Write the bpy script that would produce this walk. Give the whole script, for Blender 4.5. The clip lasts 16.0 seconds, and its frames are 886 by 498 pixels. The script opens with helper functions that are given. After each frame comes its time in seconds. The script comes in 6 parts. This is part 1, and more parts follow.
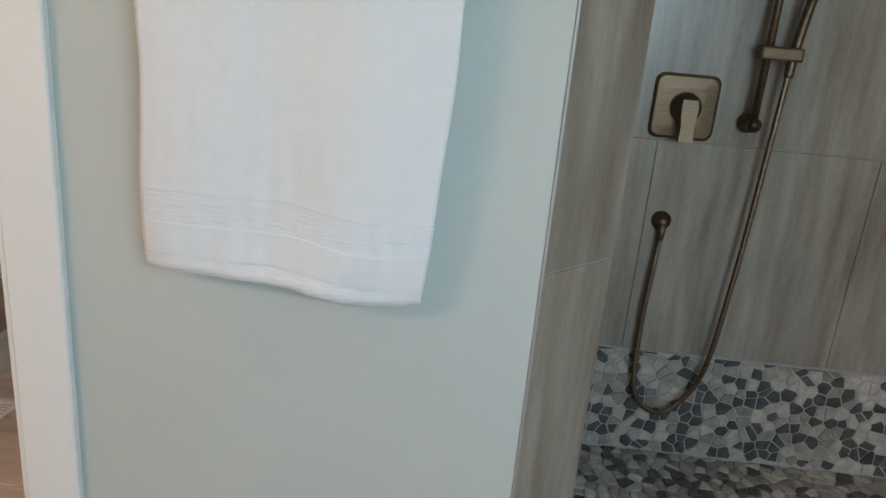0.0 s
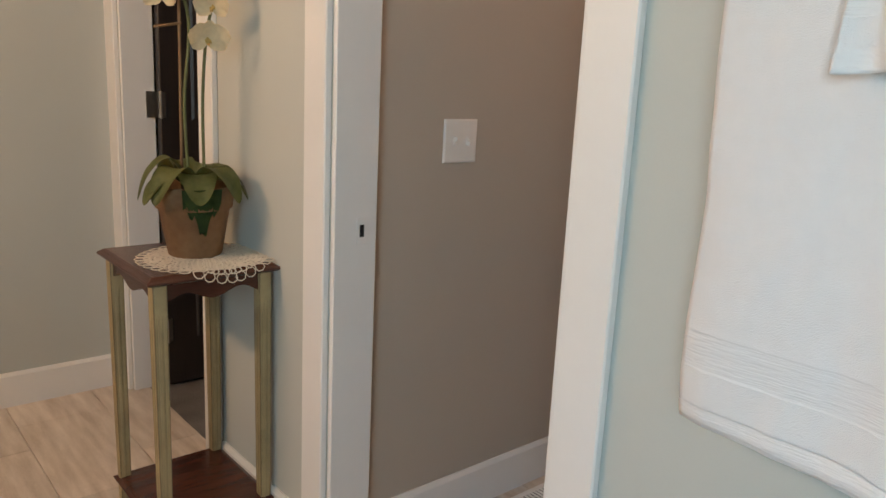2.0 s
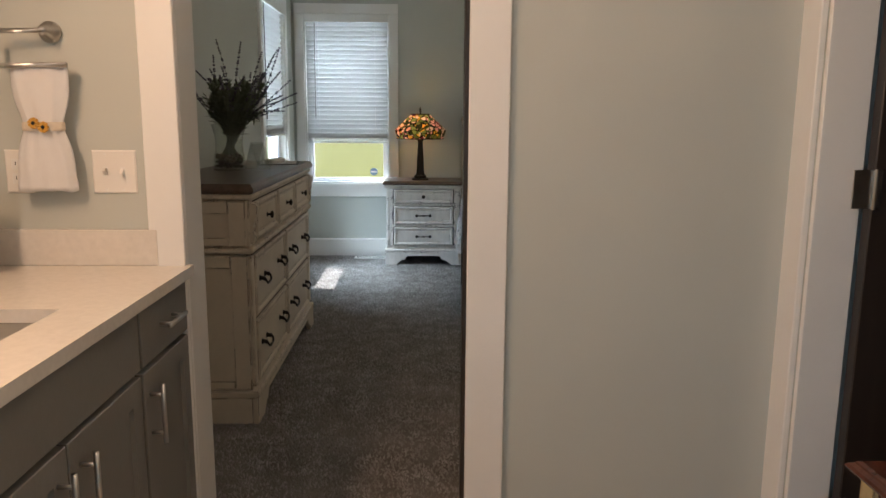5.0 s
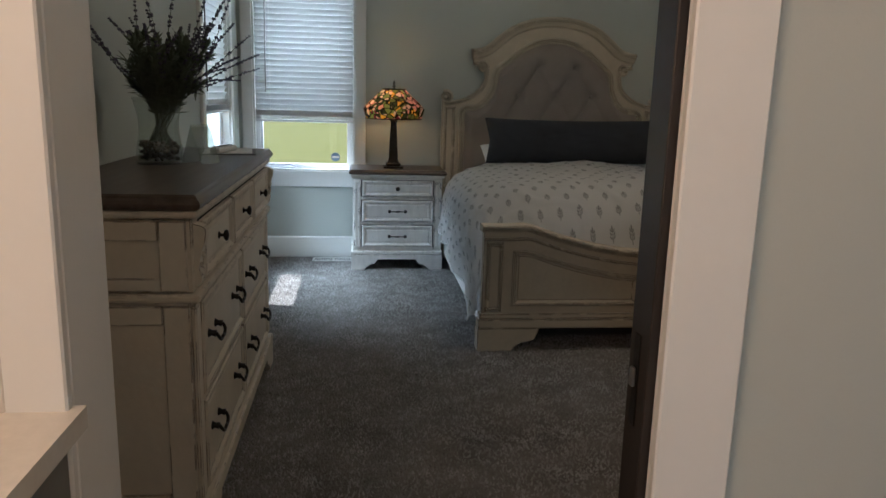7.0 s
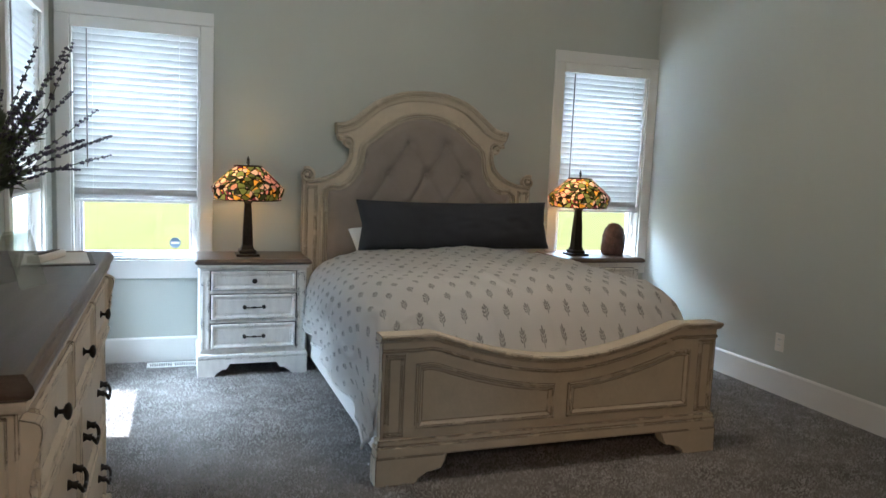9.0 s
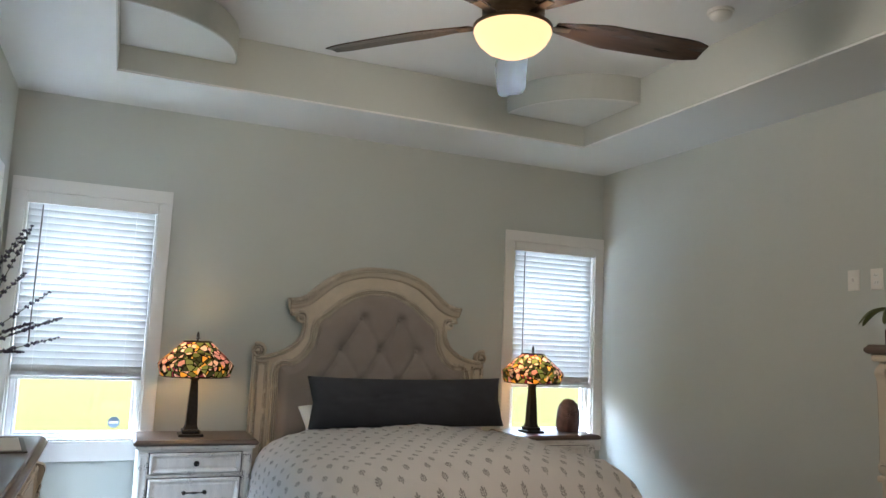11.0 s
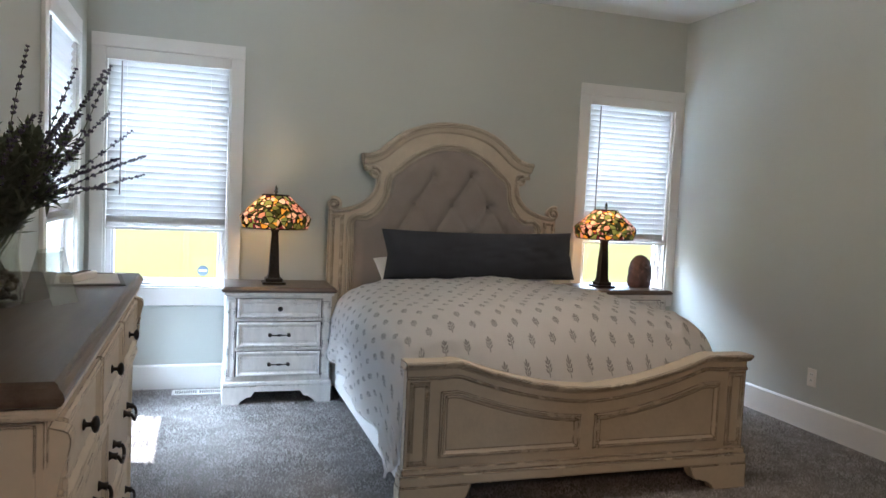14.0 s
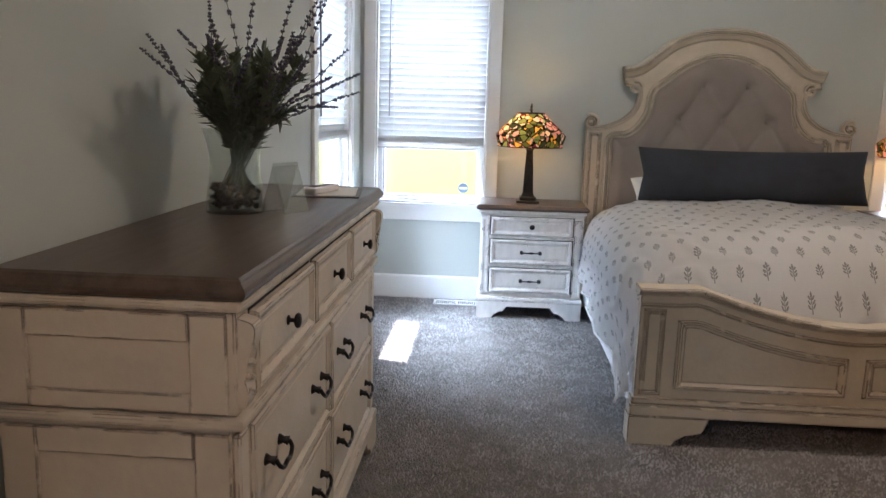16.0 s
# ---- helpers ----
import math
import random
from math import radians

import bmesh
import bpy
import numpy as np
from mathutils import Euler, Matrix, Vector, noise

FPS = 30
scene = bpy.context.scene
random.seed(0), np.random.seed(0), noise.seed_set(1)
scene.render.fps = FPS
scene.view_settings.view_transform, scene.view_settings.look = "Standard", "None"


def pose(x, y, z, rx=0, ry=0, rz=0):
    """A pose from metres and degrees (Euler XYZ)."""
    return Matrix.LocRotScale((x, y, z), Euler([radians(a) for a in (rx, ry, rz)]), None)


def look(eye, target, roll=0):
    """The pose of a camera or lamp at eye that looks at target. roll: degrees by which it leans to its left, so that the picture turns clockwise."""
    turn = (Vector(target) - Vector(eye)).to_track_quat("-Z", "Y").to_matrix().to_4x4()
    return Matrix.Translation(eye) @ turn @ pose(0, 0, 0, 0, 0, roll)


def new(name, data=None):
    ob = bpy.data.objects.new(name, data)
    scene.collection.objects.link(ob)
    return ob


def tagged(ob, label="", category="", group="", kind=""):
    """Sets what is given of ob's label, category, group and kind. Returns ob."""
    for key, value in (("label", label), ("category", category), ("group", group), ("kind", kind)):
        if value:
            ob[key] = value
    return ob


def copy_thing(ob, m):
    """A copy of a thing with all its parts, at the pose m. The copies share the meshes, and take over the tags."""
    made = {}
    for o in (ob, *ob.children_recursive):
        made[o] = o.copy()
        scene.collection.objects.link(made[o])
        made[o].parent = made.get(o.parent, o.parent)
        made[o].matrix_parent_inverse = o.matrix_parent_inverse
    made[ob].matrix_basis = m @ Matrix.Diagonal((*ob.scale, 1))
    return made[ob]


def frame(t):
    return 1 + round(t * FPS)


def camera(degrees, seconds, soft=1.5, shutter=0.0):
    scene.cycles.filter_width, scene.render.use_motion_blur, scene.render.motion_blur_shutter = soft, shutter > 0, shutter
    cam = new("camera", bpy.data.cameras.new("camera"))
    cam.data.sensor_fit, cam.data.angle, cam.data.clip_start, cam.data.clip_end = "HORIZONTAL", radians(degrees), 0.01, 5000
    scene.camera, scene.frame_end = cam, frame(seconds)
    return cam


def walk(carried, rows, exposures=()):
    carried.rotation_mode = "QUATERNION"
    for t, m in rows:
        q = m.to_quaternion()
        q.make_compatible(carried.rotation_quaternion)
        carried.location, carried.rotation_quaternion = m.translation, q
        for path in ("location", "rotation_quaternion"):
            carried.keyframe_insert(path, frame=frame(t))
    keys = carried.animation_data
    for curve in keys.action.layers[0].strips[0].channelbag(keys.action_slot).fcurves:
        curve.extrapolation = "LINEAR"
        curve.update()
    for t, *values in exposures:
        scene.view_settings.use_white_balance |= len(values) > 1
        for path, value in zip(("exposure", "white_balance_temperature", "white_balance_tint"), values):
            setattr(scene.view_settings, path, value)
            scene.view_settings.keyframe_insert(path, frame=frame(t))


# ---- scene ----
cam = camera(61.5, 16.0)

PATH = [
    (0, (-1.269, -8.15, 1.282), (0.631, -8.066, 0.661), 5.2),
    (0.5, (-1.273, -8.141, 1.273), (0.577, -7.668, 0.68), 3.9),
    (1, (-1.238, -8.138, 1.28), (0.488, -7.293, 0.726), 3.3),
    (1.5, (-1.157, -8.153, 1.275), (0.365, -6.95, 0.79), 2.8),
    (2, (-1.096, -8.149, 1.286), (0.184, -6.673, 0.856), 2.8),
    (2.5, (-1.07, -8.12, 1.322), (-0.032, -6.463, 0.902), 2.4),
    (3, (-1.13, -8.024, 1.309), (-0.314, -6.236, 0.94), 2.1),
    (3.5, (-1.157, -7.802, 1.331), (-0.597, -5.914, 0.982), 1.2),
    (3.7, (-1.183, -7.728, 1.334), (-0.71, -5.814, 0.996), 1.3),
    (4, (-1.18, -7.609, 1.323), (-0.856, -5.664, 0.989), 0.9),
    (4.5, (-1.168, -7.354, 1.337), (-1.06, -5.387, 0.993), 0.4),
    (4.7, (-1.174, -7.263, 1.339), (-1.128, -5.294, 0.992), 0.4),
    (6.8, (-1.431, -6.122, 1.334), (-1.286, -4.169, 0.93), 1.3),
    (7, (-1.485, -6.011, 1.332), (-1.265, -4.066, 0.923), 1.6),
    (7.5, (-1.557, -5.82, 1.352), (-1.216, -3.888, 0.963), 1.8),
    (8, (-1.607, -5.598, 1.387), (-1.149, -3.684, 1.028), 1.8),
    (8.5, (-1.676, -5.415, 1.416), (-1.081, -3.532, 1.097), 2.1),
    (9, (-1.695, -5.316, 1.409), (-1.016, -3.448, 1.186), 2.4),
    (9.5, (-1.695, -5.299, 1.431), (-0.972, -3.439, 1.313), 2.5),
    (10, (-1.699, -5.319, 1.426), (-0.949, -3.465, 1.448), 2.4),
    (10.2, (-1.707, -5.313, 1.446), (-0.946, -3.465, 1.516), 2.5),
    (11.25, (-1.714, -5.313, 1.432), (-0.93, -3.494, 1.707), 2.5),
    (11.75, (-1.717, -5.313, 1.424), (-0.922, -3.502, 1.72), 2.5),
    (12.3, (-1.721, -5.313, 1.414), (-0.921, -3.497, 1.666), 2.5),
    (12.5, (-1.728, -5.299, 1.396), (-0.927, -3.479, 1.606), 2.6),
    (13, (-1.682, -5.306, 1.35), (-0.921, -3.461, 1.471), 2.1),
    (13.5, (-1.705, -5.306, 1.398), (-0.988, -3.439, 1.379), 2.7),
    (14, (-1.701, -5.316, 1.371), (-1.084, -3.417, 1.24), 2.7),
    (14.5, (-1.697, -5.312, 1.356), (-1.224, -3.383, 1.124), 2.8),
    (15, (-1.652, -5.318, 1.358), (-1.366, -3.36, 1.068), 2.6),
    (15.5, (-1.542, -5.337, 1.352), (-1.483, -3.361, 1.047), 1.8),
    (16, (-1.472, -5.286, 1.36), (-1.6, -3.325, 0.992), 1.6),
]
walk(cam, [(t, look(eye, target, roll)) for t, eye, target, roll in PATH],
     [(0, 1.45, 6050, 8), (1.5, 1.42, 6150, 8), (3.0, 1.75, 6250, 9), (4.0, 1.42, 6000, 9), (4.7, 1.4, 6000, 10), (6.8, 1.1, 5550, 8), (7.5, 1.25, 5450, 7),
      (8.0, 1.6, 5250, 6), (8.5, 1.87, 5350, 7), (9.0, 2.05, 5500, 9), (10.0, 2.17, 5650, 11), (12.3, 2.15, 5500, 12), (14.0, 2.25, 5550, 14), (16, 2.42, 5550, 17)])



# ---- world, sun, lamps ----
world = bpy.data.worlds.new("sky")
scene.world = world
world.use_nodes = True
wn = world.node_tree.nodes
sky = wn.new("ShaderNodeTexSky")
sky.sky_type = "NISHITA"
sky.sun_disc = False
sky.sun_elevation = radians(62)
sky.sun_rotation = radians(-74)
wn["Background"].inputs[1].default_value = 0.15
world.node_tree.links.new(sky.outputs[0], wn["Background"].inputs[0])


def lamp(name, kind, energy, colour, m, size=0.1, size_y=None):
    d = bpy.data.lights.new(name, kind)
    d.energy, d.color = energy, colour
    if kind == "AREA":
        d.shape = "RECTANGLE"
        d.size, d.size_y = size, size_y or size
    elif kind == "POINT":
        d.shadow_soft_size = size
    elif kind == "SUN":
        d.angle = radians(0.5)
    ob = new(name, d)
    ob.matrix_world = m
    return ob


lamp("sun", "SUN", 4.5, (1, 0.96, 0.9), look((-5, 2, 10), (-5 + 0.495, 2 - 0.145, 9)))
FAN = (-0.22, -2.5)
lamp("fan_bulb", "POINT", 14.5, (1, 0.80, 0.58), pose(FAN[0], FAN[1], 2.765), 0.14)
lamp("vanity_lamp", "AREA", 8.5, (1, 0.60, 0.34), look((-2.35, -6.3, 2.1), (-1.0, -6.2, 0.9)), 0.9, 0.15)
lamp("bath_ceiling_lamp", "POINT", 4.6, (1, 0.64, 0.42), pose(-1.0, -6.3, 2.6), 0.1)
lamp("toilet_room_lamp", "POINT", 4.4, (1, 0.58, 0.38), pose(0.6, -7.3, 2.55), 0.08)
# daylight of the bathroom's window, in its opening
lamp("bath_window_light", "AREA", 11.5, (0.64, 0.87, 1.0), look((-2.52, -8.95, 1.55), (0.0, -7.3, 0.7)), 1.0, 1.1)
# the sky's light at the three bedroom windows
for sx, sy, tx_, ty_ in ((-1.926, 0.75, -1.7, -1.4), (1.577, 0.75, 1.6, -1.4), (-3.18, -0.872, -1.2, -1.0)):
    lamp("window_sky_light", "AREA", 43, (0.80, 0.93, 1.0), look((sx, sy, 1.7), (tx_, ty_, 0.3)), 0.85, 0.6)



# ---- materials ----
def mat(name, col, rough=0.6, metal=0.0, var=0.08, scale=6.0, bump=0.1, bscale=80.0, col2=None, stretch=(1, 1, 1),
        edge=None, edge_r=0.007, edge_low=0.31, translucent=0.0, island=0.0, random_part=0.0, coords="Object", contrast=(0.3, 0.7)):
    m = bpy.data.materials.new(name)
    m.use_nodes = True
    t = m.node_tree
    n, l = t.nodes, t.links
    p = n["Principled BSDF"]
    p.inputs["Roughness"].default_value = rough
    p.inputs["Metallic"].default_value = metal
    tc = n.new("ShaderNodeTexCoord")
    mp = n.new("ShaderNodeMapping")
    mp.inputs["Scale"].default_value = stretch
    wp = n.new("ShaderNodeNewGeometry").outputs["Position"]
    src_vec = wp if coords == "World" else tc.outputs[coords]
    l.new(src_vec, mp.inputs[0])
    n1 = n.new("ShaderNodeTexNoise")
    n1.inputs["Scale"].default_value = scale
    n1.inputs["Detail"].default_value = 6
    n2 = n.new("ShaderNodeTexNoise")
    n2.inputs["Scale"].default_value = bscale
    n2.inputs["Detail"].default_value = 4
    l.new(mp.outputs[0], n1.inputs["Vector"])
    l.new(mp.outputs[0], n2.inputs["Vector"])
    r = n.new("ShaderNodeValToRGB")
    r.color_ramp.elements[0].position, r.color_ramp.elements[1].position = contrast
    c2 = col2 or tuple(min(1, c * (1 + var)) for c in col)
    c1 = col if col2 else tuple(c * (1 - var) for c in col)
    r.color_ramp.elements[0].color = (*c1, 1)
    r.color_ramp.elements[1].color = (*c2, 1)
    mix = n.new("ShaderNodeMath")
    mix.operation = "MULTIPLY_ADD"
    mix.inputs[1].default_value = 0.25
    l.new(n2.outputs[0], mix.inputs[0])
    sub = n.new("ShaderNodeMath")
    sub.operation = "MULTIPLY_ADD"
    sub.inputs[1].default_value = 0.75
    l.new(n1.outputs[0], sub.inputs[0])
    sub.inputs[2].default_value = 0.0
    l.new(sub.outputs[0], mix.inputs[2])
    l.new(mix.outputs[0], r.inputs[0])
    out = r.outputs[0]
    if island or random_part:
        src = n.new("ShaderNodeNewGeometry" if island else "ShaderNodeObjectInfo")
        ran = src.outputs["Random Per Island" if island else "Random"]
        k = island or random_part
        mm = n.new("ShaderNodeMapRange")
        mm.inputs[3].default_value, mm.inputs[4].default_value = 1 - k, 1 + k
        l.new(ran, mm.inputs[0])
        hs = n.new("ShaderNodeHueSaturation")
        l.new(mm.outputs[0], hs.inputs["Value"])
        l.new(out, hs.inputs["Color"])
        out = hs.outputs[0]
    if edge:
        bv = n.new("ShaderNodeBevel")
        bv.samples = 4
        bv.inputs[0].default_value = edge_r
        ge = n.new("ShaderNodeNewGeometry")
        dt = n.new("ShaderNodeVectorMath")
        dt.operation = "DOT_PRODUCT"
        l.new(bv.outputs[0], dt.inputs[0])
        l.new(ge.outputs["Normal"], dt.inputs[1])
        n3 = n.new("ShaderNodeTexNoise")
        n3.inputs["Scale"].default_value = 14
        n3.inputs["Detail"].default_value = 5
        l.new(src_vec, n3.inputs["Vector"])
        a = n.new("ShaderNodeMath")
        a.operation = "SUBTRACT"
        a.inputs[0].default_value = 1.0
        l.new(dt.outputs["Value"], a.inputs[1])
        b = n.new("ShaderNodeMapRange")
        b.inputs[1].default_value, b.inputs[2].default_value = edge_low, edge_low + 0.08
        l.new(n3.outputs[0], b.inputs[0])
        c = n.new("ShaderNodeMapRange")
        c.inputs[1].default_value, c.inputs[2].default_value = 0.008, 0.04
        l.new(a.outputs[0], c.inputs[0])
        d = n.new("ShaderNodeMath")
        d.operation = "MULTIPLY"
        l.new(b.outputs[0], d.inputs[0])
        l.new(c.outputs[0], d.inputs[1])
        mc = n.new("ShaderNodeMix")
        mc.data_type = "RGBA"
        l.new(d.outputs[0], mc.inputs[0])
        l.new(out, mc.inputs[6])
        mc.inputs[7].default_value = (*edge, 1)
        out = mc.outputs[2]
    l.new(out, p.inputs["Base Color"])
    if bump:
        bp = n.new("ShaderNodeBump")
        bp.inputs["Strength"].default_value = bump
        bp.inputs["Distance"].default_value = 0.01
        l.new(n2.outputs[0], bp.inputs["Height"])
        l.new(bp.outputs[0], p.inputs["Normal"])
    if translucent:
        tr = n.new("ShaderNodeBsdfTranslucent")
        l.new(out, tr.inputs[0])
        ms = n.new("ShaderNodeMixShader")
        ms.inputs[0].default_value = translucent
        l.new(p.outputs[0], ms.inputs[1])
        l.new(tr.outputs[0], ms.inputs[2])
        l.new(ms.outputs[0], n["Material Output"].inputs[0])
    return m


M_PAINT = mat("grey_green_wall_paint", (0.505, 0.525, 0.485), 0.75, var=0.025, scale=1.5, bump=0.04, bscale=220)
# same wall paint, with the toilet room's warm lamplight put into the colour
M_PAINTWARM = mat("wall_paint_in_warm_light", (0.45, 0.395, 0.325), 0.75, var=0.025, scale=1.5, bump=0.04, bscale=220)
M_CEIL = mat("white_ceiling_paint", (0.74, 0.74, 0.72), 0.85, var=0.02, scale=2, bump=0.2, bscale=160)
M_TRIM = mat("white_trim_paint", (0.78, 0.77, 0.74), 0.4, var=0.02, scale=4, bump=0.03, bscale=60)
M_CARPET = mat("grey_brown_carpet", (0.10, 0.09, 0.084), 0.95, scale=3.5, bump=1.0, bscale=120, col2=(0.25, 0.23, 0.215))
M_TUFT = mat("carpet_tuft", (0.20, 0.186, 0.177), 0.95, scale=9, bump=0.0, bscale=60, col2=(0.34, 0.325, 0.315), island=0.24, contrast=(0.36, 0.62))
M_TILE = mat("wood_look_floor_tile", (0.44, 0.36, 0.285), 0.35, scale=3.0, bump=0.05, bscale=50, col2=(0.76, 0.68, 0.59), stretch=(9, 1.2, 1), random_part=0.10, coords="World")
M_GROUT = mat("grey_grout", (0.50, 0.45, 0.39), 0.9, var=0.1)
M_STILE = mat("veined_shower_tile", (0.18, 0.133, 0.096), 0.3, scale=3.2, bump=0.03, bscale=40, col2=(0.40, 0.338, 0.272), stretch=(7, 7, 0.8), random_part=0.10, coords="World")
M_PEBDARK = mat("dark_pebble", (0.10, 0.088, 0.078), 0.45, var=0.4, scale=30, bump=0.1, island=0.4)
M_PEBLITE = mat("light_pebble", (0.40, 0.345, 0.28), 0.5, var=0.3, scale=30, bump=0.1, random_part=0.35)
M_BRONZE = mat("brushed_bronze", (0.17, 0.115, 0.072), 0.45, 0.95, var=0.25, scale=25, bump=0.05, stretch=(1, 1, 6))
M_EDGE = mat("satin_tile_edging", (0.36, 0.34, 0.32), 0.6, 0.5, var=0.08)
M_NICKEL = mat("brushed_nickel", (0.55, 0.53, 0.5), 0.3, 1.0, var=0.08)
M_CREAM = mat("distressed_cream_paint", (0.62, 0.542, 0.43), 0.55, var=0.08, scale=7, bump=0.12, bscale=45, edge=(0.04, 0.024, 0.015), edge_r=0.005, edge_low=0.44)
M_BED = mat("antiqued_cream_paint", (0.56, 0.485, 0.37), 0.55, var=0.10, scale=7, bump=0.14, bscale=45, edge=(0.05, 0.03, 0.018), edge_r=0.010, edge_low=0.37)
M_CREAM2 = mat("whitewashed_paint", (0.80, 0.78, 0.74), 0.55, var=0.10, scale=9, bump=0.12, bscale=45, edge=(0.06, 0.05, 0.045), edge_r=0.004, edge_low=0.50, stretch=(3, 1, 1))
M_WOODTOPX = mat("brown_plank_top_cross", (0.07, 0.047, 0.035), 0.34, scale=3, bump=0.08, bscale=30, col2=(0.135, 0.097, 0.074), stretch=(1.2, 11, 11))
M_MAHOG = mat("dark_mahogany", (0.035, 0.012, 0.008), 0.25, scale=3, bump=0.04, bscale=30, col2=(0.10, 0.034, 0.02), stretch=(1.5, 9, 9))
M_LEG = mat("aged_olive_gilt", (0.36, 0.29, 0.15), 0.5, var=0.18, scale=12, bump=0.15, edge=(0.12, 0.08, 0.04))
M_DOOR = mat("espresso_door", (0.018, 0.013, 0.011), 0.4, scale=3, bump=0.06, col2=(0.034, 0.025, 0.02), stretch=(9, 9, 1))
M_IRON = mat("dark_iron", (0.03, 0.026, 0.023), 0.4, 0.8, var=0.3, scale=40)
M_LINEN = mat("grey_brown_linen", (0.31, 0.265, 0.23), 0.95, var=0.10, scale=5, bump=0.35, bscale=420)
M_NAVY = mat("charcoal_navy_cotton", (0.034, 0.037, 0.046), 0.9, var=0.2, scale=5, bump=0.25, bscale=300)
M_WHITE = mat("white_cotton", (0.78, 0.77, 0.75), 0.95, var=0.03, scale=5, bump=0.15, bscale=200)
M_TERRY = mat("white_terry", (0.75, 0.745, 0.74), 1.0, var=0.02, scale=40, bump=0.35, bscale=700)
M_TERRYBAND = mat("woven_towel_band", (0.74, 0.735, 0.73), 0.9, var=0.03, scale=8, bump=0.35, bscale=45, stretch=(0.6, 0.6, 9))
M_SLAT = mat("white_blind_slat", (0.60, 0.60, 0.595), 0.5, var=0.02, bump=0.0, translucent=0.005)
M_VINYL = mat("white_vinyl", (0.8, 0.8, 0.8), 0.35, var=0.02, bump=0.0)
M_PLASTIC = mat("ivory_plastic", (0.78, 0.75, 0.70), 0.35, var=0.02, bump=0.0)
# near-black that paints in the shade of gaps, slots and wells
M_HOLE = mat("dark_recess", (0.012, 0.012, 0.012), 0.8, var=0.1)
M_TERRA = mat("terracotta", (0.19, 0.095, 0.042), 0.85, scale=7, bump=0.3, bscale=60, col2=(0.33, 0.19, 0.088))
M_MOSSY = mat("mossy_green", (0.05, 0.085, 0.02), 0.8, var=0.4, scale=14, bump=0.3)
M_LEAF = mat("waxy_green_leaf", (0.085, 0.12, 0.035), 0.4, var=0.3, scale=9, bump=0.08, translucent=0.15, col2=(0.30, 0.30, 0.11))
M_STEM = mat("orchid_stem", (0.12, 0.13, 0.045), 0.55, var=0.3, scale=14)
M_STAKE = mat("bamboo_stake", (0.22, 0.13, 0.06), 0.7, var=0.2)
M_PETAL = mat("ivory_petal", (0.72, 0.61, 0.40), 0.7, var=0.14, scale=22, bump=0.1, translucent=0.2)
M_THROAT = mat("orchid_throat", (0.55, 0.38, 0.12), 0.7, var=0.2)
M_LACE = mat("ecru_lace", (0.66, 0.58, 0.46), 0.9, var=0.1, bump=0.2)
M_LAVST = mat("dried_stem", (0.155, 0.175, 0.115), 0.8, var=0.3, scale=20)
M_LAVFL = mat("lavender_bud", (0.12, 0.105, 0.14), 0.9, var=0.4, scale=30, island=0.3)
M_STONE = mat("river_pebbles", (0.06, 0.05, 0.04), 0.6, col2=(0.24, 0.19, 0.14), scale=20, island=0.5)
M_PAPER = mat("paper_white", (0.75, 0.74, 0.72), 0.8, var=0.03, bump=0.0)
M_GREYPAPER = mat("grey_folder", (0.16, 0.15, 0.14), 0.7, var=0.1)
M_QUARTZ = mat("cream_quartz", (0.70, 0.66, 0.60), 0.22, var=0.05, scale=60, bump=0.0)
M_CABGREY = mat("grey_cabinet_paint", (0.19, 0.185, 0.17), 0.4, var=0.05, scale=5, bump=0.04)
M_ROCK = mat("amethyst_geode", (0.05, 0.032, 0.035), 0.5, scale=18, bump=0.7, bscale=50, col2=(0.17, 0.10, 0.095))
M_BLADE = mat("walnut_blade", (0.03, 0.019, 0.014), 0.24, scale=3, bump=0.03, col2=(0.065, 0.04, 0.028), stretch=(2, 14, 14))
M_GRASS = mat("lawn", (0.115, 0.112, 0.014), 0.95, scale=0.6, bump=0.4, bscale=18, col2=(0.15, 0.142, 0.026))
M_STICK = mat("blue_sticker", (0.16, 0.25, 0.38), 0.5, var=0.05, bump=0.0)
M_YELLOW = mat("yellow_blossom", (0.65, 0.36, 0.06), 0.8, var=0.2)


def glass(name, tint=(1, 1, 1), thin=True, rough=0.0, base=0.04):
    m = bpy.data.materials.new(name)
    m.use_nodes = True
    n, l = m.node_tree.nodes, m.node_tree.links
    tr, gl = n.new("ShaderNodeBsdfTransparent"), n.new("ShaderNodeBsdfGlossy")
    lw, ms = n.new("ShaderNodeLayerWeight"), n.new("ShaderNodeMixShader")
    lw.inputs[0].default_value = 0.35
    sq, fr = n.new("ShaderNodeMath"), n.new("ShaderNodeMath")
    sq.operation, fr.operation = "POWER", "MULTIPLY_ADD"
    sq.inputs[1].default_value = 3.0
    fr.inputs[1].default_value, fr.inputs[2].default_value = 0.75, base
    l.new(lw.outputs["Facing"], sq.inputs[0])
    l.new(sq.outputs[0], fr.inputs[0])
    tr.inputs[0].default_value = (*tint, 1)
    gl.inputs["Roughness"].default_value = rough
    l.new(fr.outputs[0], ms.inputs[0])
    l.new(tr.outputs[0], ms.inputs[1])
    l.new(gl.outputs[0], ms.inputs[2])
    l.new(ms.outputs[0], n["Material Output"].inputs[0])
    return m


M_GLASS = glass("window_glass")
M_VASE = glass("vase_glass", (0.95, 0.965, 0.95), base=0.06)
M_ACRYLIC = glass("scuffed_acrylic", (0.9, 0.91, 0.88), rough=0.2, base=0.24)
# near-black pebbles that paint the dark reflection low in the vase
M_STONEREFL = mat("pebble_as_dark_reflection", (0.035, 0.03, 0.026), 0.45, var=0.3, scale=30, island=0.35)


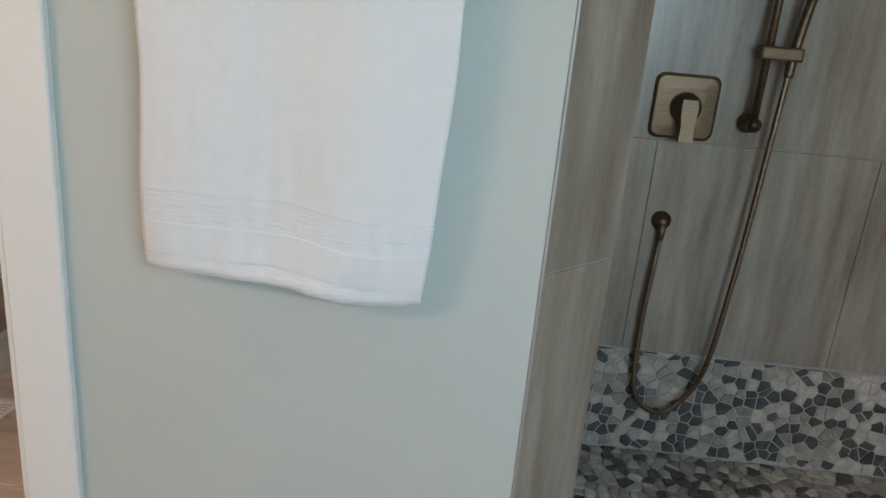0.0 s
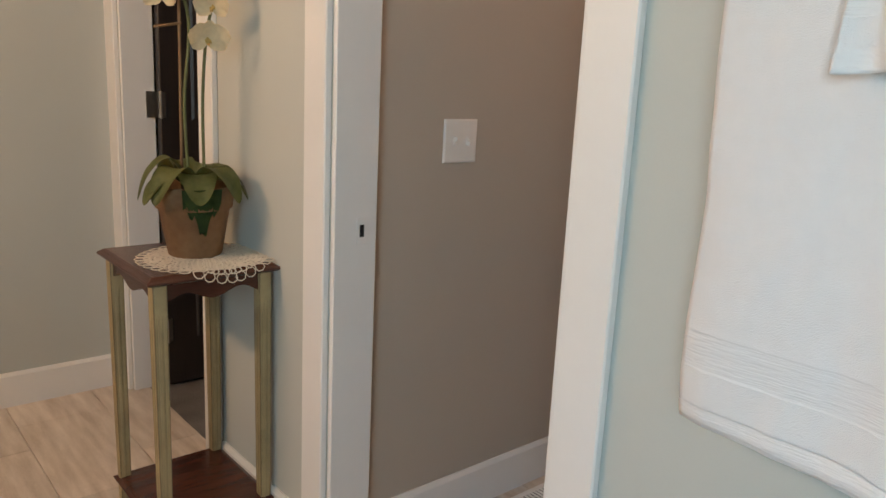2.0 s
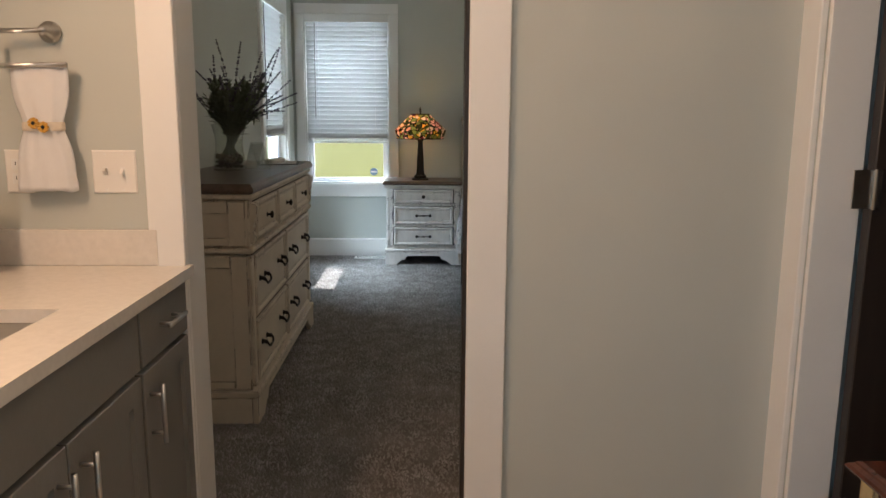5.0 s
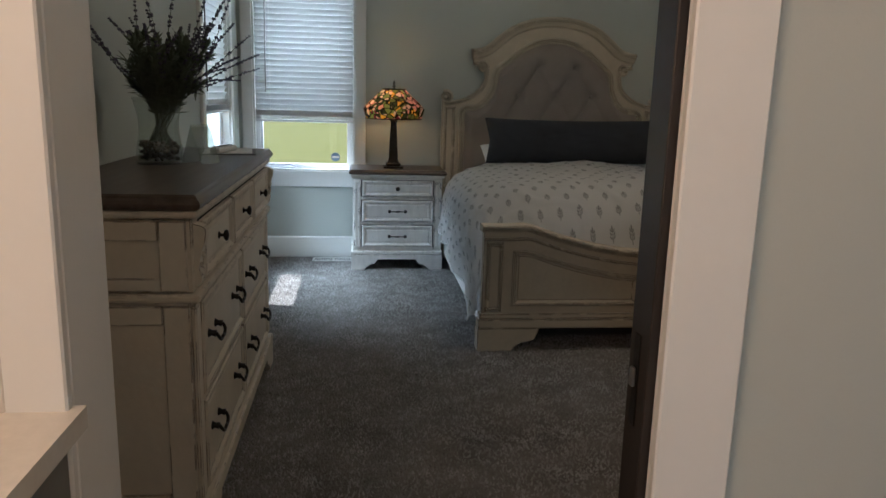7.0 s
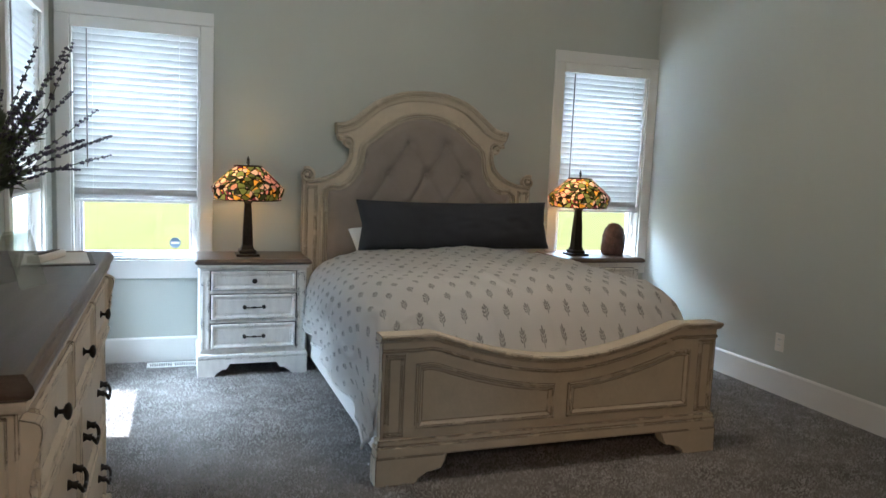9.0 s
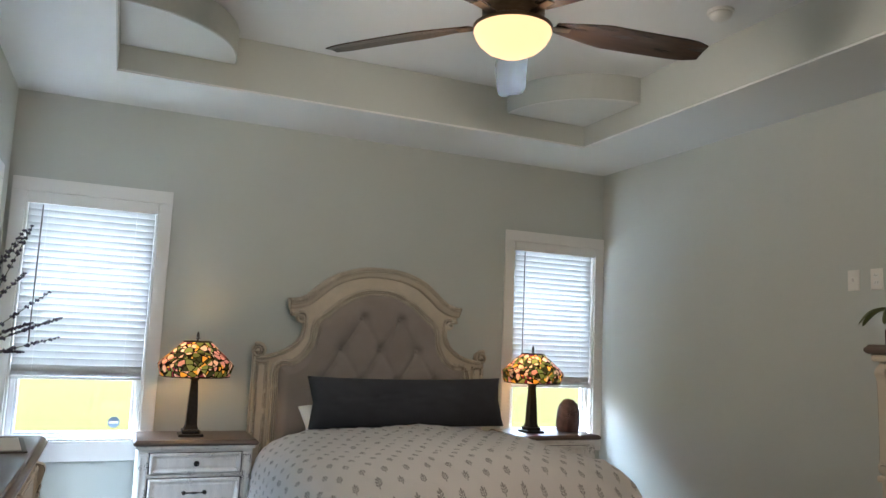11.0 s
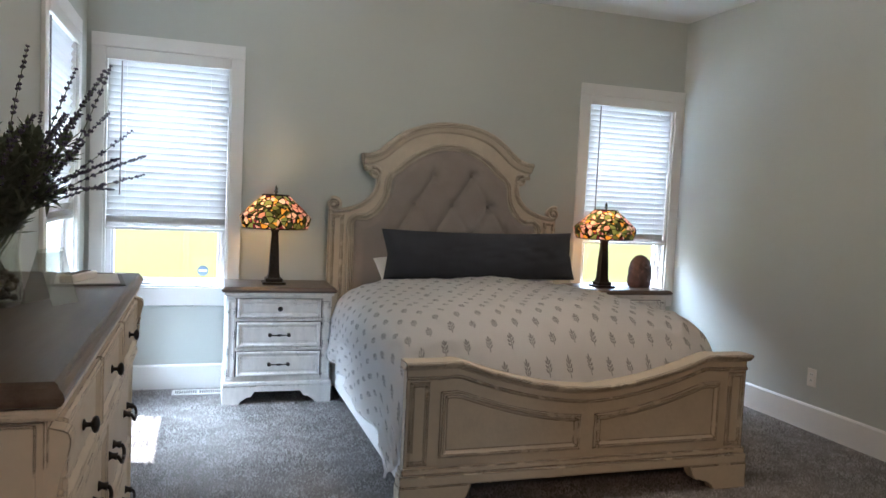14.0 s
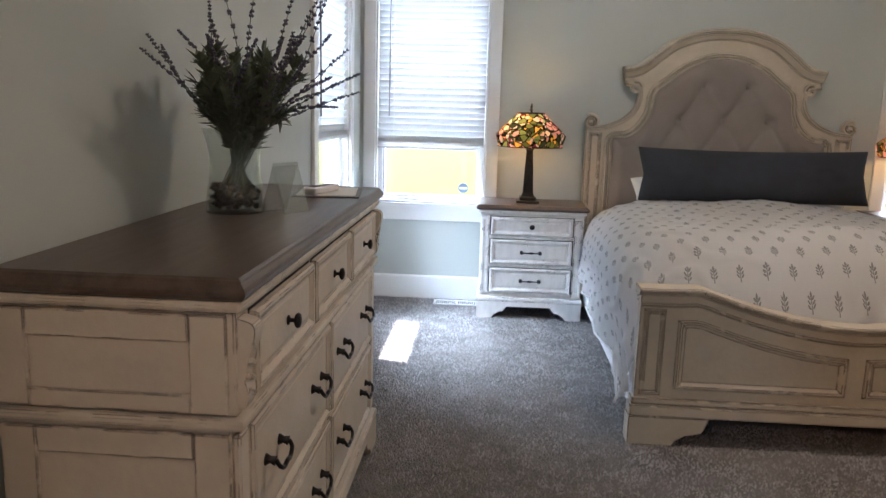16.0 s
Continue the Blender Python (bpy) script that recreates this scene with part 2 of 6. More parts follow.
def glow(name, col, strength):
    m = bpy.data.materials.new(name)
    m.use_nodes = True
    p = m.node_tree.nodes["Principled BSDF"]
    p.inputs["Base Color"].default_value = (*col, 1)
    p.inputs["Emission Color"].default_value = (*col, 1)
    p.inputs["Emission Strength"].default_value = strength
    return m


M_BOWL = glow("lit_frosted_bowl", (1.0, 0.60, 0.26), 0.34)


def stained():
    """Leaded glass: coloured cells between dark lead lines, letting the bulb's light through."""
    m = bpy.data.materials.new("stained_glass")
    m.use_nodes = True
    n, l = m.node_tree.nodes, m.node_tree.links
    p = n["Principled BSDF"]
    tc = n.new("ShaderNodeTexCoord")
    v = n.new("ShaderNodeTexVoronoi")
    v.inputs["Scale"].default_value = 27
    e = n.new("ShaderNodeTexVoronoi")
    e.feature = "DISTANCE_TO_EDGE"
    e.inputs["Scale"].default_value = 27
    big = n.new("ShaderNodeTexVoronoi")
    big.inputs["Scale"].default_value = 9
    for q in (v, e, big):
        l.new(tc.outputs["Object"], q.inputs["Vector"])
    sp = n.new("ShaderNodeSeparateColor")
    l.new(v.outputs["Color"], sp.inputs[0])
    sb = n.new("ShaderNodeSeparateColor")
    l.new(big.outputs["Color"], sb.inputs[0])
    ad = n.new("ShaderNodeMath")
    ad.operation = "MULTIPLY_ADD"
    ad.inputs[1].default_value = 0.45
    l.new(sp.outputs[0], ad.inputs[0])
    hb = n.new("ShaderNodeMath")
    hb.operation = "MULTIPLY"
    hb.inputs[1].default_value = 0.55
    l.new(sb.outputs[1], hb.inputs[0])
    l.new(hb.outputs[0], ad.inputs[2])
    r = n.new("ShaderNodeValToRGB")
    r.color_ramp.interpolation = "CONSTANT"
    cols = [(0.0, (0.05, 0.07, 0.03)), (0.20, (0.16, 0.20, 0.06)), (0.34, (0.85, 0.52, 0.08)), (0.42, (0.72, 0.38, 0.38)),
            (0.52, (0.20, 0.03, 0.07)), (0.57, (0.80, 0.62, 0.56)), (0.70, (0.22, 0.30, 0.11)), (0.80, (0.04, 0.06, 0.035))]
    el = r.color_ramp.elements
    el[0].position, el[0].color = cols[0][0], (*cols[0][1], 1)
    el[1].position, el[1].color = cols[1][0], (*cols[1][1], 1)
    for pos, c in cols[2:]:
        q = el.new(pos)
        q.color = (*c, 1)
    l.new(ad.outputs[0], r.inputs[0])
    th = n.new("ShaderNodeMath")
    th.operation = "GREATER_THAN"
    th.inputs[1].default_value = 0.075
    l.new(e.outputs["Distance"], th.inputs[0])
    mc = n.new("ShaderNodeMix")
    mc.data_type = "RGBA"
    mc.inputs[6].default_value = (0.012, 0.012, 0.01, 1)
    l.new(th.outputs[0], mc.inputs[0])
    l.new(r.outputs[0], mc.inputs[7])
    l.new(mc.outputs[2], p.inputs["Base Color"])
    p.inputs["Roughness"].default_value = 0.25
    tr = n.new("ShaderNodeBsdfTranslucent")
    l.new(mc.outputs[2], tr.inputs[0])
    ms = n.new("ShaderNodeMixShader")
    ms.inputs[0].default_value = 0.5
    l.new(p.outputs[0], ms.inputs[1])
    l.new(tr.outputs[0], ms.inputs[2])
    l.new(ms.outputs[0], n["Material Output"].inputs[0])
    return m


M_STAINED = stained()


def sprig():
    """Off-white cotton printed with staggered grey leaf sprigs, laid out by the cloth's own UV in metres."""
    m = bpy.data.materials.new("sprig_printed_cotton")
    m.use_nodes = True
    n, l = m.node_tree.nodes, m.node_tree.links
    p = n["Principled BSDF"]
    p.inputs["Roughness"].default_value = 0.95

    def math_node(op, a, b=None):
        q = n.new("ShaderNodeMath")
        q.operation = op
        for i, w in enumerate((a, b)):
            if w is None:
                continue
            if isinstance(w, (int, float)):
                q.inputs[i].default_value = w
            else:
                l.new(w, q.inputs[i])
        return q.outputs[0]

    uv = n.new("ShaderNodeTexCoord")
    sx = n.new("ShaderNodeSeparateXYZ")
    l.new(uv.outputs["UV"], sx.inputs[0])
    U, V = sx.outputs[0], sx.outputs[1]
    row = math_node("FLOOR", math_node("DIVIDE", V, 0.086))
    odd = math_node("MULTIPLY", math_node("FLOORED_MODULO", row, 2.0), 0.0545)
    u = math_node("SUBTRACT", math_node("FLOORED_MODULO", math_node("ADD", U, odd), 0.109), 0.0545)
    v = math_node("SUBTRACT", math_node("FLOORED_MODULO", V, 0.086), 0.043)
    au = math_node("ABSOLUTE", u)
    best = None
    stem = math_node("MAXIMUM", math_node("DIVIDE", au, 0.0020), math_node("DIVIDE", math_node("ABSOLUTE", v), 0.025))
    leaves = [(0.008, 0.015), (0.0095, 0.004), (0.0095, -0.007), (0.0, 0.024)]
    best = stem
    for cx, cy in leaves:
        du, dv = math_node("SUBTRACT", au, cx), math_node("SUBTRACT", v, cy)
        k = 0.7 if cx else 1.6
        a = math_node("ADD", math_node("MULTIPLY", du, 0.72), math_node("MULTIPLY", dv, 0.72 if cx else 1.0))
        b = math_node("SUBTRACT", math_node("MULTIPLY", dv, 0.72 if cx else 0.0), math_node("MULTIPLY", du, 0.72))
        d = math_node("SQRT", math_node("ADD", math_node("POWER", math_node("DIVIDE", a, 0.0078), 2.0),
                                        math_node("POWER", math_node("DIVIDE", b, 0.0032), 2.0)))
        best = math_node("MINIMUM", best, d)
    mask = math_node("MULTIPLY", math_node("LESS_THAN", best, 1.0), 0.64)
    no = n.new("ShaderNodeTexNoise")
    no.inputs["Scale"].default_value = 380
    l.new(uv.outputs["UV"], no.inputs["Vector"])
    bp = n.new("ShaderNodeBump")
    bp.inputs["Strength"].default_value = 0.15
    l.new(no.outputs[0], bp.inputs["Height"])
    l.new(bp.outputs[0], p.inputs["Normal"])
    mc = n.new("ShaderNodeMix")
    mc.data_type = "RGBA"
    mc.inputs[6].default_value = (0.85, 0.83, 0.80, 1)
    mc.inputs[7].default_value = (0.10, 0.092, 0.08, 1)
    l.new(mask, mc.inputs[0])
    l.new(mc.outputs[2], p.inputs["Base Color"])
    return m


M_SPRIG = sprig()


# ---- builders ----
def part(name, bm, material, parent=None, label="", smooth=False, m=None):
    me = bpy.data.meshes.new(name)
    bmesh.ops.recalc_face_normals(bm, faces=bm.faces)
    if smooth:
        for f in bm.faces:
            f.smooth = True
    bm.to_mesh(me)
    bm.free()
    me.materials.append(material)
    ob = new(name, me)
    ob.parent = parent
    if m is not None:
        ob.matrix_basis = m
    if label:
        ob["label"] = label
    return ob


def thing(name, m, label, category, group="", kind=""):
    ob = new(name)
    ob.empty_display_size = 0.05
    ob.matrix_basis = m
    return tagged(ob, label, category, group, kind)


def structure(name, bm, material, label="", category="", smooth=False):
    return tagged(part(name, bm, material, None, smooth=smooth), label, category, kind="structure")


def box(bm, x0, x1, y0, y1, z0, z1, bev=0.0, seg=1):
    x0, x1, y0, y1, z0, z1 = min(x0, x1), max(x0, x1), min(y0, y1), max(y0, y1), min(z0, z1), max(z0, z1)
    v = [bm.verts.new((x, y, z)) for x in (x0, x1) for y in (y0, y1) for z in (z0, z1)]
    fs = [bm.faces.new([v[i] for i in q]) for q in ((0, 1, 3, 2), (4, 6, 7, 5), (0, 4, 5, 1), (2, 3, 7, 6), (0, 2, 6, 4), (1, 5, 7, 3))]
    if bev:
        bmesh.ops.bevel(bm, geom=list({e for f in fs for e in f.edges}), offset=bev, segments=seg, affect="EDGES", profile=0.5)
    return bm


def boxes(*specs, bev=0.0, seg=1):
    bm = bmesh.new()
    for s in specs:
        box(bm, *s, bev=bev, seg=seg)
    return bm


def loft(bm, rings, cap0=True, cap1=True, closed=True):
    """Skin rings of equal vertex count."""
    vs = [[bm.verts.new(p) for p in ring] for ring in rings]
    k = len(vs[0])
    for a, b in zip(vs, vs[1:]):
        for i in range(k if closed else k - 1):
            j = (i + 1) % k
            bm.faces.new((a[i], a[j], b[j], b[i]))
    if closed and cap0:
        bm.faces.new(vs[0])
    if closed and cap1:
        bm.faces.new(vs[-1])
    return bm


def prism(bm, pts, a0, a1, axis="y"):
    def put(p, a):
        return {"y": (p[0], a, p[1]), "x": (a, p[0], p[1]), "z": (p[0], p[1], a)}[axis]
    return loft(bm, [[put(p, a0) for p in pts], [put(p, a1) for p in pts]])


def lathe(bm, prof, n=28, cx=0.0, cy=0.0, cap=True, wob=0.0):
    rings = []
    for r, z in prof:
        rings.append([(cx + r * (1 + wob * math.sin(3 * i)) * math.cos(2 * math.pi * i / n), cy + r * math.sin(2 * math.pi * i / n), z) for i in range(n)])
    return loft(bm, rings, cap, cap)


def tube(bm, pts, r, n=8, cap=True):
    pts = [Vector(p) for p in pts]
    rs = r if isinstance(r, (list, tuple)) else [r] * len(pts)
    rings = []
    up = Vector((0.13, 0.21, 0.97))
    for i, p in enumerate(pts):
        d = (pts[min(i + 1, len(pts) - 1)] - pts[max(i - 1, 0)]).normalized()
        if abs(d.dot(up)) > 0.98:
            up = Vector((0.9, 0.3, 0.1))
        a = d.cross(up).normalized()
        b = d.cross(a)
        rings.append([p + rs[i] * (math.cos(2 * math.pi * k / n) * a + math.sin(2 * math.pi * k / n) * b) for k in range(n)])
    return loft(bm, rings, cap, cap)


def arc(cx, cz, r, a0, a1, n=10):
    return [(cx + r * math.cos(radians(a0 + (a1 - a0) * i / n)), cz + r * math.sin(radians(a0 + (a1 - a0) * i / n))) for i in range(n + 1)]


def spline(pts, n=8):
    """Catmull-Rom through points of any dimension."""
    out = []
    P = [Vector(p) for p in pts]
    for i in range(len(P) - 1):
        p0, p1, p2, p3 = P[max(i - 1, 0)], P[i], P[i + 1], P[min(i + 2, len(P) - 1)]
        for k in range(n):
            t = k / n
            out.append(0.5 * (2 * p1 + (p2 - p0) * t + (2 * p0 - 5 * p1 + 4 * p2 - p3) * t * t + (3 * p1 - p0 - 3 * p2 + p3) * t ** 3))
    return out + [P[-1]]


def panelled(bm, x0, x1, z0, z1, y, steps, top=None, n=1):
    """A moulded panel that faces -y: steps of (inset, depth towards -y), the first one the outer edge."""
    def outline(i, d):
        a, b, c = x0 + i, x1 - i, z0 + i
        xs = [a + (b - a) * k / n for k in range(n + 1)]
        up = [(x, y - d, (top(x) if top else z1) - i) for x in reversed(xs)]
        return [(x, y - d, c) for x in xs] + up
    return loft(bm, [outline(i, d) for i, d in steps], True, True)


def holed_wall(name, plane, at, thick, u0, u1, z0, z1, holes, material, label):
    """A wall whose openings go right through. plane 'x': it stands at x = at and runs along y."""
    us = sorted({u0, u1, *[h[0] for h in holes], *[h[1] for h in holes]})
    zs = sorted({z0, z1, *[h[2] for h in holes], *[h[3] for h in holes]})
    bm = bmesh.new()
    for a, b in zip(us, us[1:]):
        for c, d in zip(zs, zs[1:]):
            um, zm = (a + b) / 2, (c + d) / 2
            if any(h[0] < um < h[1] and h[2] < zm < h[3] for h in holes):
                continue
            if plane == "x":
                box(bm, at, at + thick, a, b, c, d)
            else:
                box(bm, a, b, at, at + thick, c, d)
    bmesh.ops.remove_doubles(bm, verts=bm.verts, dist=1e-5)
    seen = {}
    for f in bm.faces:
        key = tuple(round(c, 4) for c in f.calc_center_median())
        seen.setdefault(key, []).append(f)
    bmesh.ops.delete(bm, geom=[f for fs in seen.values() if len(fs) > 1 for f in fs], context="FACES")
    return structure(name, bm, material, label, "wall")


# ---- the shell ----
XL, XR, YB, YD, XT = -2.43, 2.05, 0.0, -4.93, -0.16
CEIL = 2.905
W1, W2, W3 = (-2.318, -1.534), (1.187, 1.968), (-1.332, -0.412)
SILL, HEAD = 0.70, 2.255
holed_wall("wall_north", "y", 0.0, 0.16, XL - 0.16, XR + 0.16, -0.1, 3.5, [(*W1, SILL, HEAD), (*W2, SILL, HEAD)], M_PAINT, "smooth grey-green painted wall with two windows behind the bed")
holed_wall("wall_west", "x", XL - 0.16, 0.16, -10.4, 0.0, -0.1, 3.5, [(*W3, SILL, HEAD), (-9.5, -8.4, 0.95, 2.15)], M_PAINT, "smooth grey-green painted wall with one window beside the dresser")
holed_wall("wall_east", "x", XR, 0.16, -10.4, 0.0, -0.1, 3.5, [], M_PAINT, "plain grey-green painted bedroom wall")
DX0, DX1, DH = -1.866, -1.020, 2.05
holed_wall("wall_door", "y", -5.07, 0.14, XL, XR, -0.1, 3.5, [(DX0, DX1, -0.1, DH)], M_PAINT, "painted wall between bathroom and bedroom with a doorway")
CL0, CL1, PK0, PK1 = -5.93, -5.17, -7.389, -6.66
holed_wall("wall_towel", "x", XT, 0.12, -8.262, -5.07, -0.1, 3.5, [(CL0, CL1, -0.1, DH), (PK0, PK1, -0.1, DH)], M_PAINT, "painted bathroom wall with two doorways and a towel bar")
holed_wall("wall_toilet_north", "y", -6.63, 0.12, XT + 0.12, XR, -0.1, 2.74, [], M_PAINTWARM, "plain toilet room wall, house paint coloured taupe as under warm lamplight")
holed_wall("wall_toilet_south", "y", -8.14, 0.12, XT + 0.12, XR, -0.1, 2.74, [], M_PAINTWARM, "plain toilet room wall, house paint coloured taupe as under warm lamplight")
holed_wall("wall_south", "y", -10.5, 0.12, XL, XR, -0.1, 3.5, [], M_PAINT, "painted wall that closes the bathroom")

structure("floor_carpet", boxes((XL, XR, -5.035, 0.0, -0.1, 0.0), (XT + 0.06, XR, -6.51, -5.07, -0.1, 0.0)), M_CARPET, "thick grey-brown cut-pile carpet", "carpet")
structure("floor", boxes((XL, XT + 0.06, -10.4, -5.035, -0.1, -0.008), (XT + 0.06, XR, -8.14, -6.51, -0.1, -0.008), (XT + 0.06, XR, -10.4, -8.14, -0.1, -0.012)), M_GROUT, "grouted bed under wood-look porcelain floor tiles", "floor")
structure("ceiling_bath", boxes((XL, XR, -10.4, -5.07, 2.74, 2.86)), M_CEIL, "flat white bathroom ceiling", "ceiling")

# tray ceiling: a low border, a raised middle, and rounded shelves in its four corners
TX0, TX1, TY0, TY1, TZ = -1.855, 1.374, -4.25, -0.70, 3.24
bm = boxes((XL, TX0, YD, 0, CEIL, 3.4), (TX1, XR, YD, 0, CEIL, 3.4), (TX0, TX1, TY1, 0, CEIL, 3.4), (TX0, TX1, YD, TY0, CEIL, 3.4))
box(bm, TX0, TX1, TY0, TY1, TZ, 3.4)
structure("ceiling", bm, M_CEIL, "white tray ceiling with a raised middle", "ceiling")
bm = boxes((TX0, TX0 + 0.006, TY0, TY1, CEIL + 0.012, TZ), (TX1 - 0.006, TX1, TY0, TY1, CEIL + 0.012, TZ),
           (TX0 + 0.006, TX1 - 0.006, TY1 - 0.006, TY1, CEIL + 0.012, TZ), (TX0 + 0.006, TX1 - 0.006, TY0, TY0 + 0.006, CEIL + 0.012, TZ))
structure("trim_tray", bm, M_PAINT, "grey-green painted upstand of the tray ceiling", "trim")
for cx, sx in ((TX0 + 0.006, 1), (TX1 - 0.006, -1)):
    for cy, sy in ((TY1 - 0.006, -1), (TY0 + 0.006, 1)):
        pts = [(cx, cy)] + [(cx + sx * 0.66 * math.cos(radians(a)), cy + sy * 0.66 * math.sin(radians(a))) for a in range(0, 91, 6)]
        bm = bmesh.new()
        prism(bm, pts, 3.07, TZ, "z")
        ob = structure("trim_tray_corner", bm, M_PAINT, "rounded grey-green corner shelf of the tray ceiling", "trim")
        bm = bmesh.new()
        prism(bm, [(cx + (x - cx) * 0.985 + sx * 0.002, cy + (y - cy) * 0.985 + sy * 0.002) for x, y in pts], 3.064, 3.07, "z")
        structure("trim_tray_soffit", bm, M_CEIL, "white underside of a tray corner shelf", "trim")

bm = bmesh.new()
R = 4000
for a, b, c, d in ((-R, XL - 0.16, -R, R), (XR + 0.16, R, -R, R), (XL - 0.16, XR + 0.16, 0.16, R), (XL - 0.16, XR + 0.16, -R, -10.5)):
    box(bm, a, b, c, d, -0.5, -0.15)
structure("ground", bm, M_GRASS, "sunlit mown lawn outside the windows", "lawn")
structure("roof", boxes((XL - 0.16, XR + 0.16, -10.5, 0.16, 3.5, 3.6)), M_CEIL, "plain roof slab closing the house", "roof")


def base_run(name, spec, h=0.14):
    bm = bmesh.new()
    x0, x1, y0, y1, f = spec
    d = 0.014
    if f in "NS":
        s = 1 if f == "S" else -1
        prof = [(0, 0), (s * d, 0), (s * d, h - 0.012), (s * 0.006, h), (0, h)]
        prism(bm, [(y0 - p[0], p[1]) for p in prof], x0, x1, "x")
    else:
        s = 1 if f == "E" else -1
        prof = [(0, 0), (s * d, 0), (s * d, h - 0.012), (s * 0.006, h), (0, h)]
        prism(bm, [(x0 + p[0], p[1]) for p in prof], y0, y1, "y")
    return structure(name, bm, M_TRIM, "white painted baseboard", "baseboard")


base_run("baseboard", (XL, XR, 0, 0, "S"), 0.17)
base_run("baseboard", (XR, XR, YD, -0.014, "W"), 0.17)
base_run("baseboard", (XL, XL, YD, -0.014, "E"), 0.17)
base_run("baseboard", (-0.96, XT, -5.07, -5.07, "S"), 0.135)
base_run("baseboard", (XT, XT, PK1 + 0.11, CL0 - 0.11, "W"), 0.135)
base_run("baseboard", (XT, XT, -8.262, PK0 - 0.10, "W"), 0.135)
base_run("baseboard", (XT + 0.12, XR, -6.63, -6.63, "S"), 0.135)
base_run("baseboard", (XT + 0.13, XR, -8.02, -8.02, "N"), 0.135)


def door_trim(name, plane, face, sgn, u0, u1, back, w=0.105, right=None):
    """Casing on one face of a wall, and the jamb through the opening; right: own limits of the casing at u1, whose jamb is then left out."""
    t = thing(name, pose(0, 0, 0), "white painted flat casing round a doorway", "door trim", kind="structure")
    r0, r1 = right or (u1 + 0.004, u1 + w)
    specs = [("casing", u0 - w, u0 - 0.004 + (0.019 if right else 0), 0, DH), ("casing", r0, r1, 0, DH), ("head_casing", u0 - w - 0.01, r1 + 0.01, DH + 0.002, DH + 0.125)]
    for nm, a, b, c, d in specs:
        bm = bmesh.new()
        o = face + sgn * 0.019
        box(bm, *((face, o, a, b) if plane == "x" else (a, b, face, o)), c, d, bev=0.003)
        part(nm, bm, M_TRIM, t)
    for a, b in ((u0, u0 + 0.016), (u1 - 0.016, u1))[:1 if right else 2]:
        bm = bmesh.new()
        lo, hi = min(face, back), max(face, back)
        box(bm, *((lo - 0.001, hi + 0.001, a, b) if plane == "x" else (a, b, lo - 0.001, hi + 0.001)), 0, DH, bev=0.002)
        part("jamb", bm, M_TRIM, t)
    return t


dt = door_trim("door_trim_1", "y", -5.07, -1, DX0, DX1, -4.93, 0.082, (-1.073, -0.962))
part("split_jamb", boxes((-1.072, DX1, -5.0699, -5.062, 0, DH), bev=0.0015), M_TRIM, dt)
part("split_jamb", boxes((DX1 - 0.016, DX1, -4.986, -4.9305, 0, DH), bev=0.0015), M_TRIM, dt)
door_trim("door_trim_2", "y", -4.93, 1, DX0 - 0.0005, DX1, -4.94, 0.09, (-1.034, -0.93))
door_trim("door_trim_3", "x", XT, -1, CL0, CL1, XT + 0.12)
door_trim("door_trim_4", "x", XT, -1, PK0, PK1, XT + 0.12, 0.10)

# pocket door of the bedroom, slid home, its dark edge showing in the jamb
d = thing("door_1", pose(DX1, -5.02, 0), "dark espresso pocket door slid back into the wall", "door", kind="structure")
part("door_slab", boxes((-0.064, -0.0005, -0.039, 0.031, 0.01, DH - 0.01), bev=0.002), M_DOOR, d)
part("latch_plate", boxes((-0.066, -0.064, -0.011, 0.011, 0.86, 1.0), bev=0.001), M_IRON, d, "dark metal latch plate")
part("latch_bolt", boxes((-0.073, -0.066, -0.006, 0.006, 0.92, 0.95), bev=0.002), M_NICKEL, d)
# closet door, swung into the closet
d = thing("door_2", pose(XT + 0.125, CL1 - 0.04, 0), "dark espresso panel door standing open into the closet", "door", kind="structure")
bm = boxes((0.0, 0.72, -0.02, 0.018, 0.012, DH - 0.012), bev=0.003)
part("door_slab", bm, M_DOOR, d)
for z0, z1 in ((0.2, 0.95), (1.1, 1.9)):
    bm = bmesh.new()
    panelled(bm, 0.12, 0.60, z0, z1, -0.0195, [(0, 0), (0.012, 0.006), (0.03, 0.004), (0.04, 0.001)])
    part("door_panel", bm, M_DOOR, d)
for z in (0.25, 1.16, 1.85):
    bm = boxes((-0.055, 0.02, -0.024, -0.021, z - 0.05, z + 0.05), bev=0.001)
    tube(bm, [(0.0, -0.03, z - 0.052), (0.0, -0.03, z + 0.052)], 0.006)
    part("hinge", bm, M_NICKEL, d, "satin nickel door hinge")
# strike of the toilet room's pocket door
s = thing("strike_plate", pose(-0.085, PK1 - 0.017, 0.93), "small white painted strike plate let into the jamb", "strike plate")
part("plate", boxes((-0.014, 0.014, -0.002, 0.0, -0.032, 0.032), bev=0.0008), M_TRIM, s)
part("slot", boxes((-0.006, 0.006, -0.0032, -0.002, -0.014, 0.016)), M_HOLE, s, "dark latch slot")


